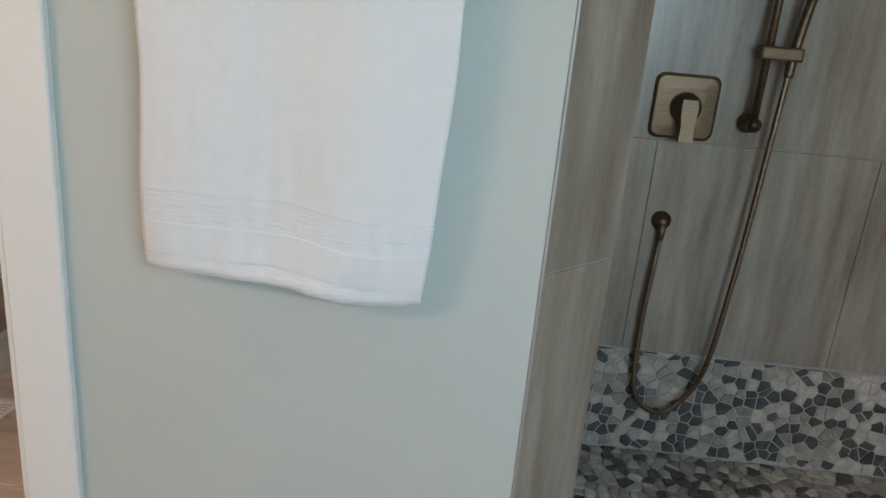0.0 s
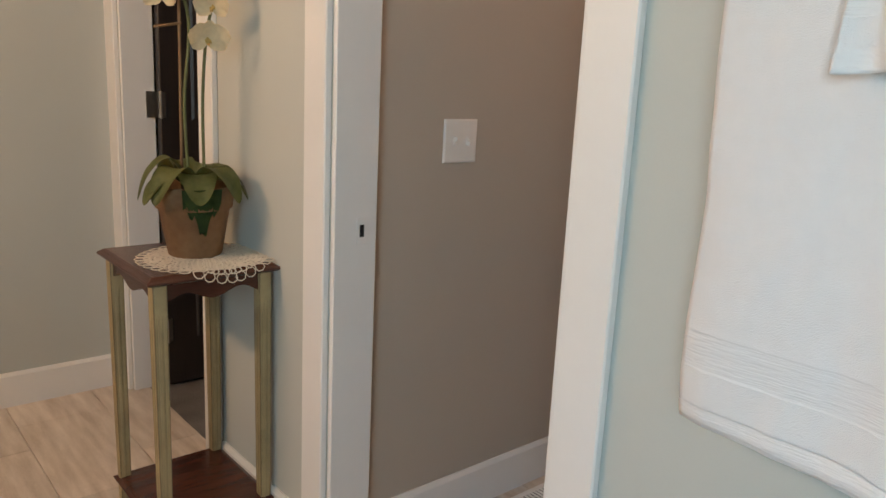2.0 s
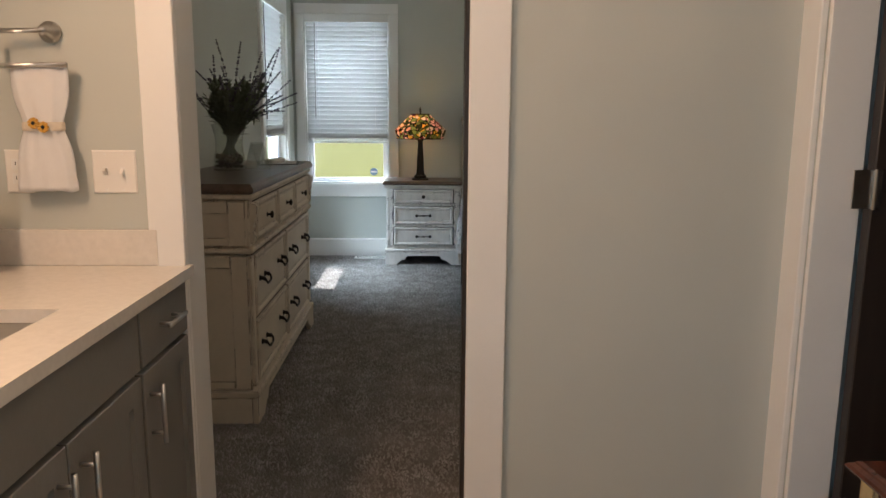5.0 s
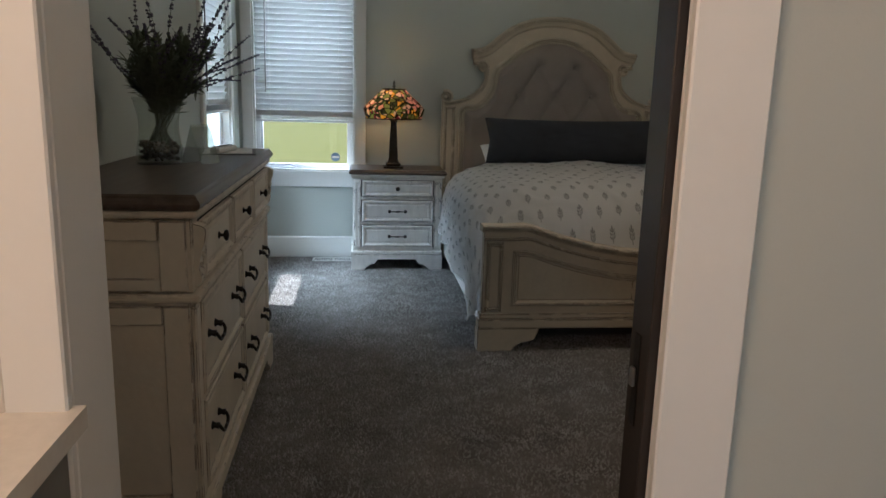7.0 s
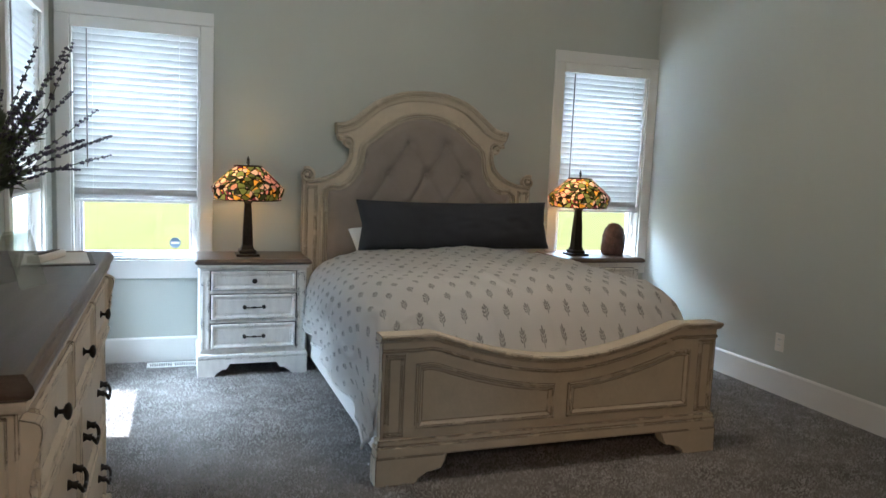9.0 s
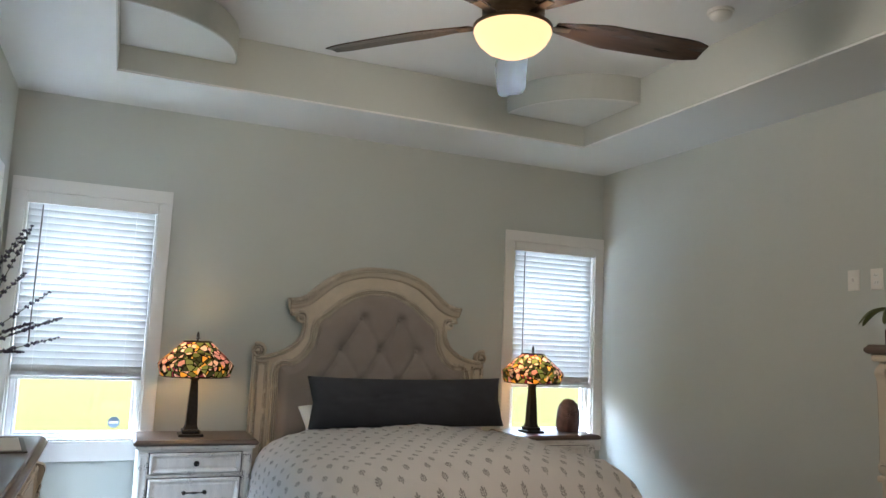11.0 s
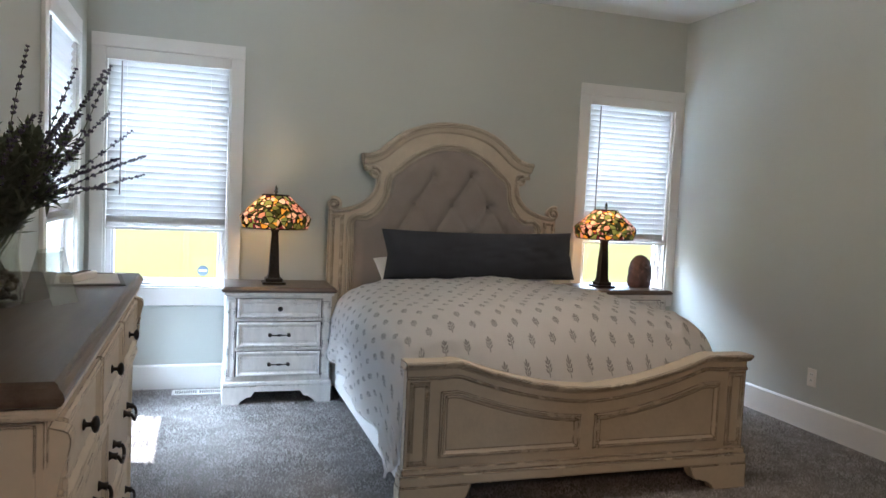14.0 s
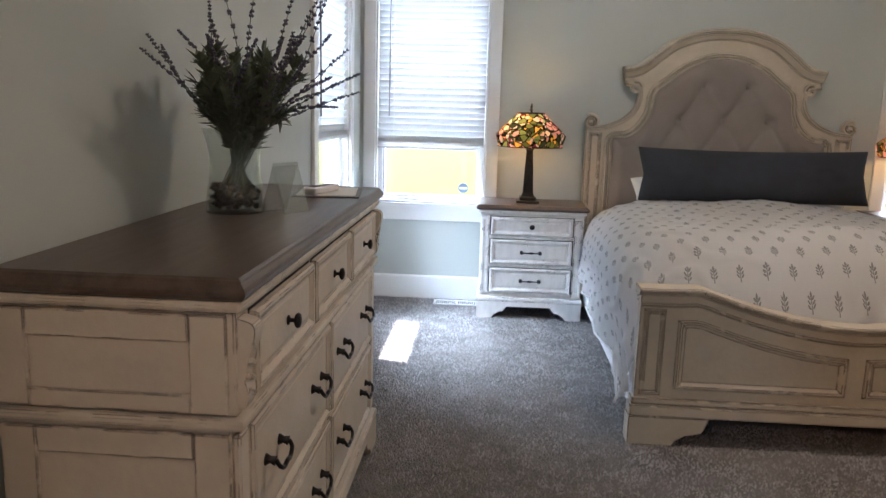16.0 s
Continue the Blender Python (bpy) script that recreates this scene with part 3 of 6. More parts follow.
# ---- windows and blinds ----
def window(name, m, half, blind_bottom, sticker):
    w = thing(name, m, "white vinyl casement window with flat white casing", "window", kind="structure")
    a, o = half, 0.085
    for nm, s in (("casing", (-a - o, -a, -0.02, 0, SILL - 0.0, HEAD)), ("casing", (a, a + o, -0.02, 0, SILL, HEAD)),
                  ("head_casing", (-a - o, a + o, -0.02, 0, HEAD + 0.001, HEAD + 0.088)), ("window_apron", (-a - o, a + o, -0.02, 0, SILL - 0.125, SILL - 0.001))):
        part(nm, boxes(s, bev=0.003), M_TRIM, w)
    for nm, s in (("reveal", (-a, -a + 0.012, 0, 0.1, SILL, HEAD)), ("reveal", (a - 0.012, a, 0, 0.1, SILL, HEAD)),
                  ("reveal", (-a + 0.012, a - 0.012, 0, 0.1, HEAD - 0.012, HEAD)), ("window_sill", (-a + 0.012, a - 0.012, -0.004, 0.1, SILL, SILL + 0.014))):
        part(nm, boxes(s, bev=0.002), M_TRIM, w)
    for nm, s in (("window_frame", (-a + 0.012, -a + 0.045, 0.05, 0.12, SILL, HEAD)), ("window_frame", (a - 0.045, a - 0.012, 0.05, 0.12, SILL, HEAD)),
                  ("window_frame", (-a + 0.045, a - 0.045, 0.05, 0.12, SILL + 0.014, SILL + 0.036)), ("window_frame", (-a + 0.045, a - 0.045, 0.05, 0.12, HEAD - 0.05, HEAD - 0.012)),
                  ("sash", (-a + 0.045, -a + 0.062, 0.06, 0.1, SILL + 0.036, HEAD - 0.05)), ("sash", (a - 0.062, a - 0.045, 0.06, 0.1, SILL + 0.036, HEAD - 0.05)),
                  ("sash", (-a + 0.062, a - 0.062, 0.06, 0.1, SILL + 0.036, SILL + 0.05))):
        part(nm, boxes(s, bev=0.003), M_VINYL, w)
    g = part("pane", boxes((-a + 0.06, a - 0.06, 0.078, 0.084, SILL + 0.045, HEAD - 0.05)), M_GLASS, w)
    g.visible_shadow = False
    bm = boxes((-0.17, -0.07, 0.018, 0.05, SILL + 0.015, SILL + 0.03), bev=0.004)
    tube(bm, [(-0.1, 0.03, SILL + 0.028), (-0.06, 0.022, SILL + 0.036), (-0.02, 0.02, SILL + 0.034)], 0.006)
    part("crank_handle", bm, M_VINYL, w, "folded white crank handle")
    part("lock_lever", boxes((a - 0.036, a - 0.022, 0.036, 0.05, SILL + 0.2, SILL + 0.27), bev=0.004), M_VINYL, w)
    if sticker:
        s = thing("window_sticker", m @ pose(a - 0.155, 0.0745, SILL + 0.106), "small blue octagonal security sticker on the glass", "sticker")
        oct8 = [(0.037 * math.cos(radians(22.5 + 45 * k)), 0.037 * math.sin(radians(22.5 + 45 * k))) for k in range(8)]
        bm = bmesh.new()
        prism(bm, oct8, 0.0, 0.0025)
        part("sticker_face", bm, M_STICK, s)
        part("sticker_bar", boxes((-0.028, 0.028, -0.0012, 0.0, -0.008, 0.008)), M_PAPER, s, "pale bar of unreadable print")
    b = thing("window_blind", m @ pose(0, 0.025, 0), "white horizontal slat blind lowered two thirds", "window blind", group="bedroom blinds")
    part("valance", boxes((-a + 0.002, a - 0.002, -0.05, -0.036, HEAD - 0.078, HEAD - 0.002), bev=0.004), M_TRIM, b)
    part("head_rail", boxes((-a + 0.014, a - 0.014, -0.034, 0.02, HEAD - 0.062, HEAD - 0.014), bev=0.003), M_VINYL, b)
    top, n = HEAD - 0.085, int((HEAD - 0.085 - blind_bottom - 0.05) / 0.0425)
    bm = bmesh.new()
    ts = [(-0.024, -0.0025), (-0.012, 0.0012), (0.0, 0.0022), (0.012, 0.0012), (0.024, -0.0025)]
    ring = [(y, z) for y, z in ts] + [(y, z - 0.0028) for y, z in reversed(ts)]
    prism(bm, ring, -a + 0.016, a - 0.016, "x")
    first = part("slat", bm, M_SLAT, b, m=pose(0, 0, top, -67))
    for k in range(1, n):
        o2 = first.copy()
        scene.collection.objects.link(o2)
        o2.matrix_basis = pose(0.0008 * math.sin(k * 2.3), 0, top - k * 0.0425, -67 + 1.6 * math.sin(k * 1.7))
    zb = top - n * 0.0425 + 0.02
    for k in range(5):
        part("stacked_slat", boxes((-a + 0.016, a - 0.016, -0.025, 0.025, zb - 0.0055 * k - 0.003, zb - 0.0055 * k), bev=0.001), M_SLAT, b)
    part("bottom_rail", boxes((-a + 0.014, a - 0.014, -0.027, 0.027, zb - 0.047, zb - 0.029), bev=0.004), M_VINYL, b)
    for x in (-a + 0.13, 0.0 + a - 0.13):
        bm = bmesh.new()
        for y in (-0.027, 0.027):
            tube(bm, [(x, y, HEAD - 0.06), (x, y, zb - 0.03)], 0.0009, 5)
        part("ladder_cord", bm, M_WHITE, b)
    bm = bmesh.new()
    tube(bm, [(-a + 0.10, -0.034, HEAD - 0.08), (-a + 0.098, -0.036, HEAD - 0.95)], 0.0045, 6)
    # dark grey puts the wand's backlit look against the bright blind into its colour
    part("tilt_wand", bm, M_GREYPAPER, b, "tilt wand coloured dark grey as if backlit")
    return w


window("window_1", pose(sum(W1) / 2, 0, 0), (W1[1] - W1[0]) / 2, 1.05, True)
window("window_2", pose(sum(W2) / 2, 0, 0), (W2[1] - W2[0]) / 2, 1.05, False)
window("window_3", pose(XL, sum(W3) / 2, 0, 0, 0, 90), (W3[1] - W3[0]) / 2, 1.13, False)
# bathroom window, out of view, whose daylight reaches the towel wall
w = thing("window_4", pose(XL, -8.95, 0, 0, 0, -90), "white framed obscured bathroom window", "window", kind="structure")
for s in ((-0.65, -0.55, 0, 0.02, 0.85, 2.25), (0.55, 0.65, 0, 0.02, 0.85, 2.25), (-0.55, 0.55, 0, 0.02, 2.15, 2.25), (-0.55, 0.55, 0, 0.02, 0.85, 0.95)):
    part("casing", boxes(s, bev=0.003), M_TRIM, w)


# ---- bedroom furniture ----
def knob(parent, x, y, z, r=0.017):
    bm = bmesh.new()
    lathe(bm, [(0.011, 0), (0.012, 0.002), (0.005, 0.006), (0.005, 0.014), (r * 0.8, 0.018), (r, 0.023), (r * 0.85, 0.028), (0.004, 0.031)], 16)
    return part("knob", bm, M_IRON, parent, "dark iron knob", True, pose(x, y, z, 90, 0, 0))


def pull(parent, x, y, z, w=0.10):
    bm = bmesh.new()
    for s in (-1, 1):
        tube(bm, [(s * w / 2, 0, 0), (s * w / 2, -0.012, 0), (s * w / 2, -0.024, -0.001)], [0.012, 0.006, 0.008], 10)
    for s in (-1, 1):
        bmesh.ops.create_icosphere(bm, subdivisions=2, radius=0.0125, matrix=Matrix.Translation((s * w / 2, -0.026, 0)))
    tube(bm, [(-w / 2, -0.027, 0), (-0.016, -0.027, 0), (-0.012, -0.027, 0), (0.012, -0.027, 0), (0.016, -0.027, 0), (w / 2, -0.027, 0)], [0.0042, 0.0042, 0.007, 0.007, 0.0042, 0.0042], 8)
    return part("handle", bm, M_IRON, parent, "dark iron bail pull", True, pose(x, y, z))


def bail(parent, m):
    bm = bmesh.new()
    w = 0.05
    for s in (-1, 1):
        tube(bm, [(s * w, 0, 0), (s * w, -0.01, 0), (s * w, -0.022, -0.002)], [0.014, 0.008, 0.011], 10)
    tube(bm, spline([(-w, -0.022, 0), (-w * 0.96, -0.03, -0.014), (-w * 0.5, -0.032, -0.028), (0, -0.033, -0.024), (w * 0.5, -0.032, -0.028), (w * 0.96, -0.03, -0.014), (w, -0.022, 0)], 4), 0.0052, 8)
    return part("handle", bm, M_IRON, parent, "dark iron bail pull", True, m)


def drawer(parent, x0, x1, z0, z1, y, material):
    bm = bmesh.new()
    panelled(bm, x0, x1, z0, z1, y, [(0, 0), (0, 0.012), (0.006, 0.018), (0.014, 0.018), (0.02, 0.013), (0.027, 0.008), (0.034, 0.008), (0.04, 0.010)])
    return part("drawer", bm, material, parent)


def bracket_base(x0, x1, y0, y1, h, foot, drop):
    """Plinth board with bracket feet and an ogee cut-out, facing -y."""
    bm = bmesh.new()
    a = [(x0, 0), (x0 + foot, 0), (x0 + foot + 0.012, h * 0.18), (x0 + foot + 0.05, h * 0.40), (x0 + foot + 0.075, h * 0.42), (x0 + foot + 0.10, drop)]
    b = [(x0 + x1 - x, z) for x, z in reversed(a)]
    prism(bm, a + b + [(x1, h), (x0, h)], y0, y1)
    return bm


def moulded_top(bm, x0, x1, y0, y1, z0, z1, n=6):
    """A slab with an ogee edge."""
    h = z1 - z0
    steps = [(0.014, 0.0), (0.006, 0.12), (0.001, 0.3), (0.0, 0.45), (0.003, 0.62), (0.010, 0.78), (0.012, 0.9), (0.018, 1.0)]
    return loft(bm, [[(x0 + i, y0 + i, z0 + h * k), (x1 - i, y0 + i, z0 + h * k), (x1 - i, y1 - i, z0 + h * k), (x0 + i, y1 - i, z0 + h * k)] for i, k in steps])


def nightstand(m):
    """Local: front faces -y, back at y = 0, centred in x."""
    t = thing("nightstand", m, "whitewashed distressed wooden nightstand with brown top and three drawers", "nightstand", group="bedside tables")
    w, d, H = 0.335, 0.43, 0.762
    part("top", moulded_top(bmesh.new(), -w - 0.03, w + 0.03, -d - 0.03, 0.0, H - 0.034, H), M_WOODTOPX, t, "brown planked wooden top")
    bm = boxes((-w, w, -d + 0.006, 0, 0.13, H - 0.05), bev=0.003)
    part("body", bm, M_CREAM2, t)
    part("cornice", boxes((-w - 0.014, w + 0.014, -d - 0.014, 0, H - 0.055, H - 0.034), bev=0.006, seg=2), M_CREAM2, t)
    for s in (-1, 1):
        bm = boxes((s * w - s * 0.062, s * w - s * 0.008, -d - 0.004, -d + 0.008, 0.165, H - 0.075), bev=0.004)
        bm2 = panelled(bm, *sorted((s * w - s * 0.056, s * w - s * 0.014)), 0.18, H - 0.09, -d - 0.002, [(0, 0), (0.002, 0.006), (0.009, 0.006), (0.013, 0.0035)])
        part("pilaster", bm2, M_CREAM2, t)
    rows = [(0.565, 0.685), (0.375, 0.535), (0.185, 0.345)]
    for k, (z0, z1) in enumerate(rows):
        # black sheet behind the drawer front paints the shade in its gap
        part("drawer_gap_shade", boxes((-w + 0.0545, w - 0.0545, -d + 0.001, -d + 0.008, z0 - 0.003, z1 + 0.003)), M_HOLE, t)
        q = drawer(t, -w + 0.07, w - 0.07, z0, z1, -d, M_CREAM2)
        if k == 0:
            knob(q, 0, -d - 0.010, (z0 + z1) / 2)
        else:
            pull(q, 0, -d - 0.010, (z0 + z1) / 2, 0.12)
    for z in (0.36, 0.55):
        part("rail", boxes((-w + 0.066, w - 0.066, -d - 0.006, -d + 0.006, z - 0.006, z + 0.006), bev=0.002), M_CREAM2, t)
    part("base_moulding", boxes((-w - 0.012, w + 0.012, -d - 0.014, 0, 0.118, 0.148), bev=0.008, seg=2), M_CREAM2, t)
    part("plinth", bracket_base(-w - 0.01, w + 0.01, -d - 0.012, -d + 0.01, 0.118, 0.10, 0.085), M_CREAM2, t)
    for s in (-1, 1):
        part("foot", boxes((s * (w + 0.01), s * (w - 0.012), -d + 0.01, -0.0, 0.0, 0.118), bev=0.002), M_CREAM2, t)
    return t


NSX = -1.21
ns = nightstand(pose(NSX, -0.03, 0))
copy_thing(ns, pose(1.36, -0.03, 0))


def table_lamp(m):
    t = thing("table_lamp", m, "lit stained-glass table lamp with rose pattern on dark bronze base", "lamp", group="bedside lamps")
    bm = boxes((-0.075, 0.075, -0.075, 0.075, 0, 0.016), bev=0.004)
    box(bm, -0.055, 0.055, -0.055, 0.055, 0.016, 0.042, bev=0.006)
    part("foot", bm, M_IRON, t)
    sq = lambda r, z: [(r * c, r * s, z) for c, s in ((1, 1), (-1, 1), (-1, -1), (1, -1))]
    bm = loft(bmesh.new(), [sq(0.042, 0.042), (sq(0.034, 0.07)), sq(0.029, 0.2), sq(0.022, 0.32), sq(0.021, 0.345), sq(0.027, 0.352), sq(0.024, 0.366)])
    part("column", bm, M_IRON, t, "tapered square bronze column")
    bm = bmesh.new()
    tube(bm, [(0, 0, 0.36), (0, 0, 0.64)], 0.007)
    lathe(bm, [(0.004, 0.605), (0.016, 0.61), (0.007, 0.622), (0.011, 0.63), (0.002, 0.655)], 12)
    part("finial", bm, M_IRON, t)
    n = 8
    prof = [(0.214, 0.372), (0.224, 0.385), (0.238, 0.425), (0.243, 0.445), (0.232, 0.462), (0.194, 0.497), (0.146, 0.54), (0.104, 0.576), (0.088, 0.590)]
    rings = []
    for r, z in prof:
        ring = []
        for i in range(n * 4):
            a = 2 * math.pi * i / (n * 4)
            k = math.cos(math.pi / n) / math.cos(((a + math.pi / n) % (2 * math.pi / n)) - math.pi / n)
            ring.append((r * (0.35 + 0.65 * k) * math.cos(a), r * (0.35 + 0.65 * k) * math.sin(a), z))
        rings.append(ring)
    bm = loft(bmesh.new(), rings, False, False)
    bmesh.ops.solidify(bm, geom=bm.faces[:], thickness=0.003)
    part("shade", bm, M_STAINED, t, "leaded shade of red, pink and amber glass")
    for r, z, q in ((0.214, 0.372, 0.004), (0.088, 0.590, 0.006)):
        part("shade_rim", tube(bmesh.new(), [(r * math.cos(2 * math.pi * i / 32), r * math.sin(2 * math.pi * i / 32), z) for i in range(33)], q, 6), M_IRON, t)
    bm = bmesh.new()
    lathe(bm, [(0.012, 0.40), (0.013, 0.43), (0.03, 0.47), (0.03, 0.49), (0.012, 0.515)], 14, -0.07, -0.06)
    part("bulb", bm, glow("warm_bulb", (1, 0.55, 0.18), 15), t, "glowing warm bulb", True)
    return t


tl = table_lamp(pose(NSX - 0.03, -0.27, 0.762))
copy_thing(tl, pose(1.235, -0.27, 0.762))
for lx in (NSX - 0.03, 1.235):
    lamp("bedside_bulb", "POINT", 0.14, (1, 0.76, 0.46), pose(lx + 0.05, -0.32, 1.30), 0.03)

# dark geode beside the lamp on the far nightstand
g = thing("geode", pose(1.575, -0.25, 0.762), "dark purple-brown amethyst geode standing upright", "rock")
bm = bmesh.new()
rings = []
for k, (r, z) in enumerate([(0.085, 0), (0.098, 0.02), (0.10, 0.08), (0.09, 0.15), (0.072, 0.205), (0.045, 0.24), (0.015, 0.252)]):
    rings.append([(r * (1 + 0.12 * math.sin(2.1 * i + k) + 0.06 * math.sin(5.3 * i)) * math.cos(2 * math.pi * i / 18), 0.7 * r * math.sin(2 * math.pi * i / 18), z) for i in range(18)])
loft(bm, rings)
part("crust", bm, M_ROCK, g, smooth=True)
bm = bmesh.new()
rnd = random.Random(4)
for k in range(60):
    x, z = rnd.uniform(-0.045, 0.045), rnd.uniform(0.04, 0.19)
    if (x / 0.05) ** 2 + ((z - 0.115) / 0.085) ** 2 < 1:
        lathe(bm, [(0.009, 0), (0.009, 0.006), (0.001, 0.014)], 6, x, z)
for v in bm.verts:
    v.co = Vector((v.co.x, -0.058 - v.co.z * 0.8, v.co.y))
part("crystal_face", bm, M_ROCK, g, "sparkling dark crystal hollow")

# ---- bed ----
BX = 0.028
bed = thing("bed", pose(BX, 0, 0), "distressed cream wooden bed with arched tufted headboard and scalloped footboard", "bed")
crown = spline([(-0.655, 1.665), (-0.60, 1.672), (-0.53, 1.70), (-0.44, 1.775), (-0.33, 1.855), (-0.17, 1.91), (0, 1.925), (0.17, 1.91), (0.33, 1.855), (0.44, 1.775), (0.53, 1.70), (0.60, 1.672), (0.655, 1.665)], 5)
shoulder = spline([(-0.635, 1.56), (-0.56, 1.54), (-0.545, 1.47), (-0.575, 1.39), (-0.65, 1.325), (-0.75, 1.285), (-0.86, 1.27)], 5)
left = [(-0.88, 0.25)] + [(-0.88, 1.27)] + [tuple(p) for p in reversed(shoulder)][1:]
outline = left + [tuple(p) for p in crown] + [(-x, z) for x, z in reversed(left)]
bm = bmesh.new()
prism(bm, outline, -0.075, -0.02)
part("headboard_frame", bm, M_BED, bed)


def ribbon(bm, path, steps):
    """A moulding along a path in the xz plane: steps of (offset inwards, y)."""
    rings = []
    P = [Vector(p) for p in path]
    for i, p in enumerate(P):
        d = (P[min(i + 1, len(P) - 1)] - P[max(i - 1, 0)]).normalized()
        nrm = Vector((d.y, -d.x))
        rings.append([(p.x + nrm.x * o, y, p.y + nrm.y * o) for o, y in steps])
    return loft(bm, rings)


bm = ribbon(bmesh.new(), crown, [(-0.012, -0.02), (-0.012, -0.118), (0.0, -0.130), (0.012, -0.130), (0.022, -0.116), (0.034, -0.112), (0.05, -0.10), (0.06, -0.092), (0.066, -0.075), (0.066, -0.02)])
part("crown_moulding", bm, M_BED, bed)
inner = spline([(-0.70, 0.6), (-0.70, 1.0), (-0.70, 1.185), (-0.61, 1.20), (-0.52, 1.26), (-0.455, 1.37), (-0.435, 1.50), (-0.36, 1.565), (-0.25, 1.655), (-0.12, 1.715), (0, 1.73), (0.12, 1.715), (0.25, 1.655), (0.36, 1.565), (0.435, 1.50), (0.455, 1.37), (0.52, 1.26), (0.61, 1.20), (0.70, 1.185), (0.70, 1.0), (0.70, 0.6)], 4)
bm = ribbon(bmesh.new(), inner, [(-0.052, -0.07), (-0.05, -0.098), (-0.036, -0.108), (-0.024, -0.098), (-0.02, -0.09), (-0.008, -0.094), (0.004, -0.088), (0.004, -0.07)])
part("inner_moulding", bm, M_BED, bed)
for s in (-1, 1):
    bm = bmesh.new()
    sh = [(s * x, z) for x, z in shoulder]
    ribbon(bm, sh, [(-0.006, -0.05), (-0.006, -0.10), (0.006, -0.108), (0.02, -0.10), (0.026, -0.08), (0.026, -0.05)] if s < 0 else [(0.006, -0.05), (0.006, -0.10), (-0.006, -0.108), (-0.02, -0.10), (-0.026, -0.08), (-0.026, -0.05)])
    part("shoulder_moulding", bm, M_BED, bed)
    for cx, cz, r0 in ((s * 0.565, 1.545, 0.042), (s * 0.85, 1.305, 0.05)):
        bm = bmesh.new()
        spiral = [(cx + s * (r0 * (1 - a / 900)) * math.cos(radians(a + 60)), -0.095, cz + r0 * (1 - a / 900) * math.sin(radians(a + 60))) for a in range(0, 640, 20)]
        tube(bm, spiral, [0.014 * (1 - 0.6 * i / len(spiral)) for i in range(len(spiral))], 8)
        lathe_pts = [(cx + r0 * 0.8 * math.cos(radians(a)), cz + r0 * 0.8 * math.sin(radians(a))) for a in range(0, 360, 18)]
        prism(bm, lathe_pts, -0.092, -0.03)
        part("scroll", bm, M_BED, bed, "carved volute", True)
    bm = bmesh.new()
    panelled(bm, *sorted((s * 0.865, s * 0.775)), 0.5, 1.235, -0.075, [(0, 0), (0, 0.012), (0.008, 0.02), (0.016, 0.02), (0.022, 0.012)])
    part("post_panel", bm, M_BED, bed)
    part("headboard_leg", boxes((s * 0.88, s * 0.72, -0.075, -0.02, 0, 0.25), bev=0.004), M_BED, bed)

# tufted upholstery
buttons = [(0.02 + 0.145 * k, z) for z, ks in ((1.56, (-1, 1)), (1.335, (-2, 0, 2)), (1.108, (-3, -1, 1, 3)), (0.88, (-2, 0, 2))) for k in ks]
folds = [(a, b) for i, a in enumerate(buttons) for b in buttons[:i] if 0.22 < math.dist(a, b) < 0.285]


def seg_dist(p, a, b):
    ax, ay = b[0] - a[0], b[1] - a[1]
    k = max(0, min(1, ((p[0] - a[0]) * ax + (p[1] - a[1]) * ay) / (ax * ax + ay * ay)))
    return math.dist(p, (a[0] + k * ax, a[1] + k * ay))


ipts = [tuple(p) for p in inner]


def inner_top(x):
    best = 0.6
    for (x0, z0), (x1, z1) in zip(ipts, ipts[1:]):
        if min(x0, x1) - 1e-9 <= x <= max(x0, x1) + 1e-9 and abs(x1 - x0) > 1e-6:
            best = max(best, z0 + (z1 - z0) * (x - x0) / (x1 - x0))
    return best


bm = bmesh.new()
NX, NZ = 120, 96
grid = []
for i in range(NX + 1):
    x = -0.705 + 1.41 * i / NX
    zt = inner_top(max(-0.699, min(0.699, x))) + 0.01
    col = []
    for j in range(NZ + 1):
        z = 0.6 + (zt - 0.6) * j / NZ
        h = 0.06
        h -= 0.058 * sum(math.exp(-(math.dist((x, z), b) / 0.034) ** 1.4) for b in buttons)
        h -= 0.026 * min(1.0, sum((1.0 if (a[0] - b[0]) * (a[1] - b[1]) > 0 else 0.4) * math.exp(-(seg_dist((x, z), a, b) / 0.014) ** 1.3) for a, b in folds))
        h = max(h, 0.001)
        rim = min(abs(zt - z), 0.705 - abs(x))
        h *= min(1, max(0, rim / 0.06)) ** 0.5
        col.append(bm.verts.new((x, -0.078 - h, z)))
    grid.append(col)
for a, b in zip(grid, grid[1:]):
    for j in range(NZ):
        bm.faces.new((a[j], b[j], b[j + 1], a[j + 1]))
part("upholstery", bm, M_LINEN, bed, "grey-brown tufted linen panel", True)
for bx, bz in buttons:
    bm = bmesh.new()
    lathe(bm, [(0.013, 0), (0.014, 0.004), (0.01, 0.009), (0.003, 0.011)], 12)
    part("button", bm, M_LINEN, bed, "", True, pose(bx, -0.080, bz, 90))

# footboard
FY = -2.30


def fb_top(x):
    a = abs(x)
    if a > 0.70:
        return 0.676
    if a > 0.56:
        k = (0.70 - a) / 0.14
        return 0.676 - 0.022 * k * k * (3 - 2 * k) + 0.012 * math.sin(math.pi * k)
    return 0.545 + 0.109 * (a / 0.56) ** 1.75


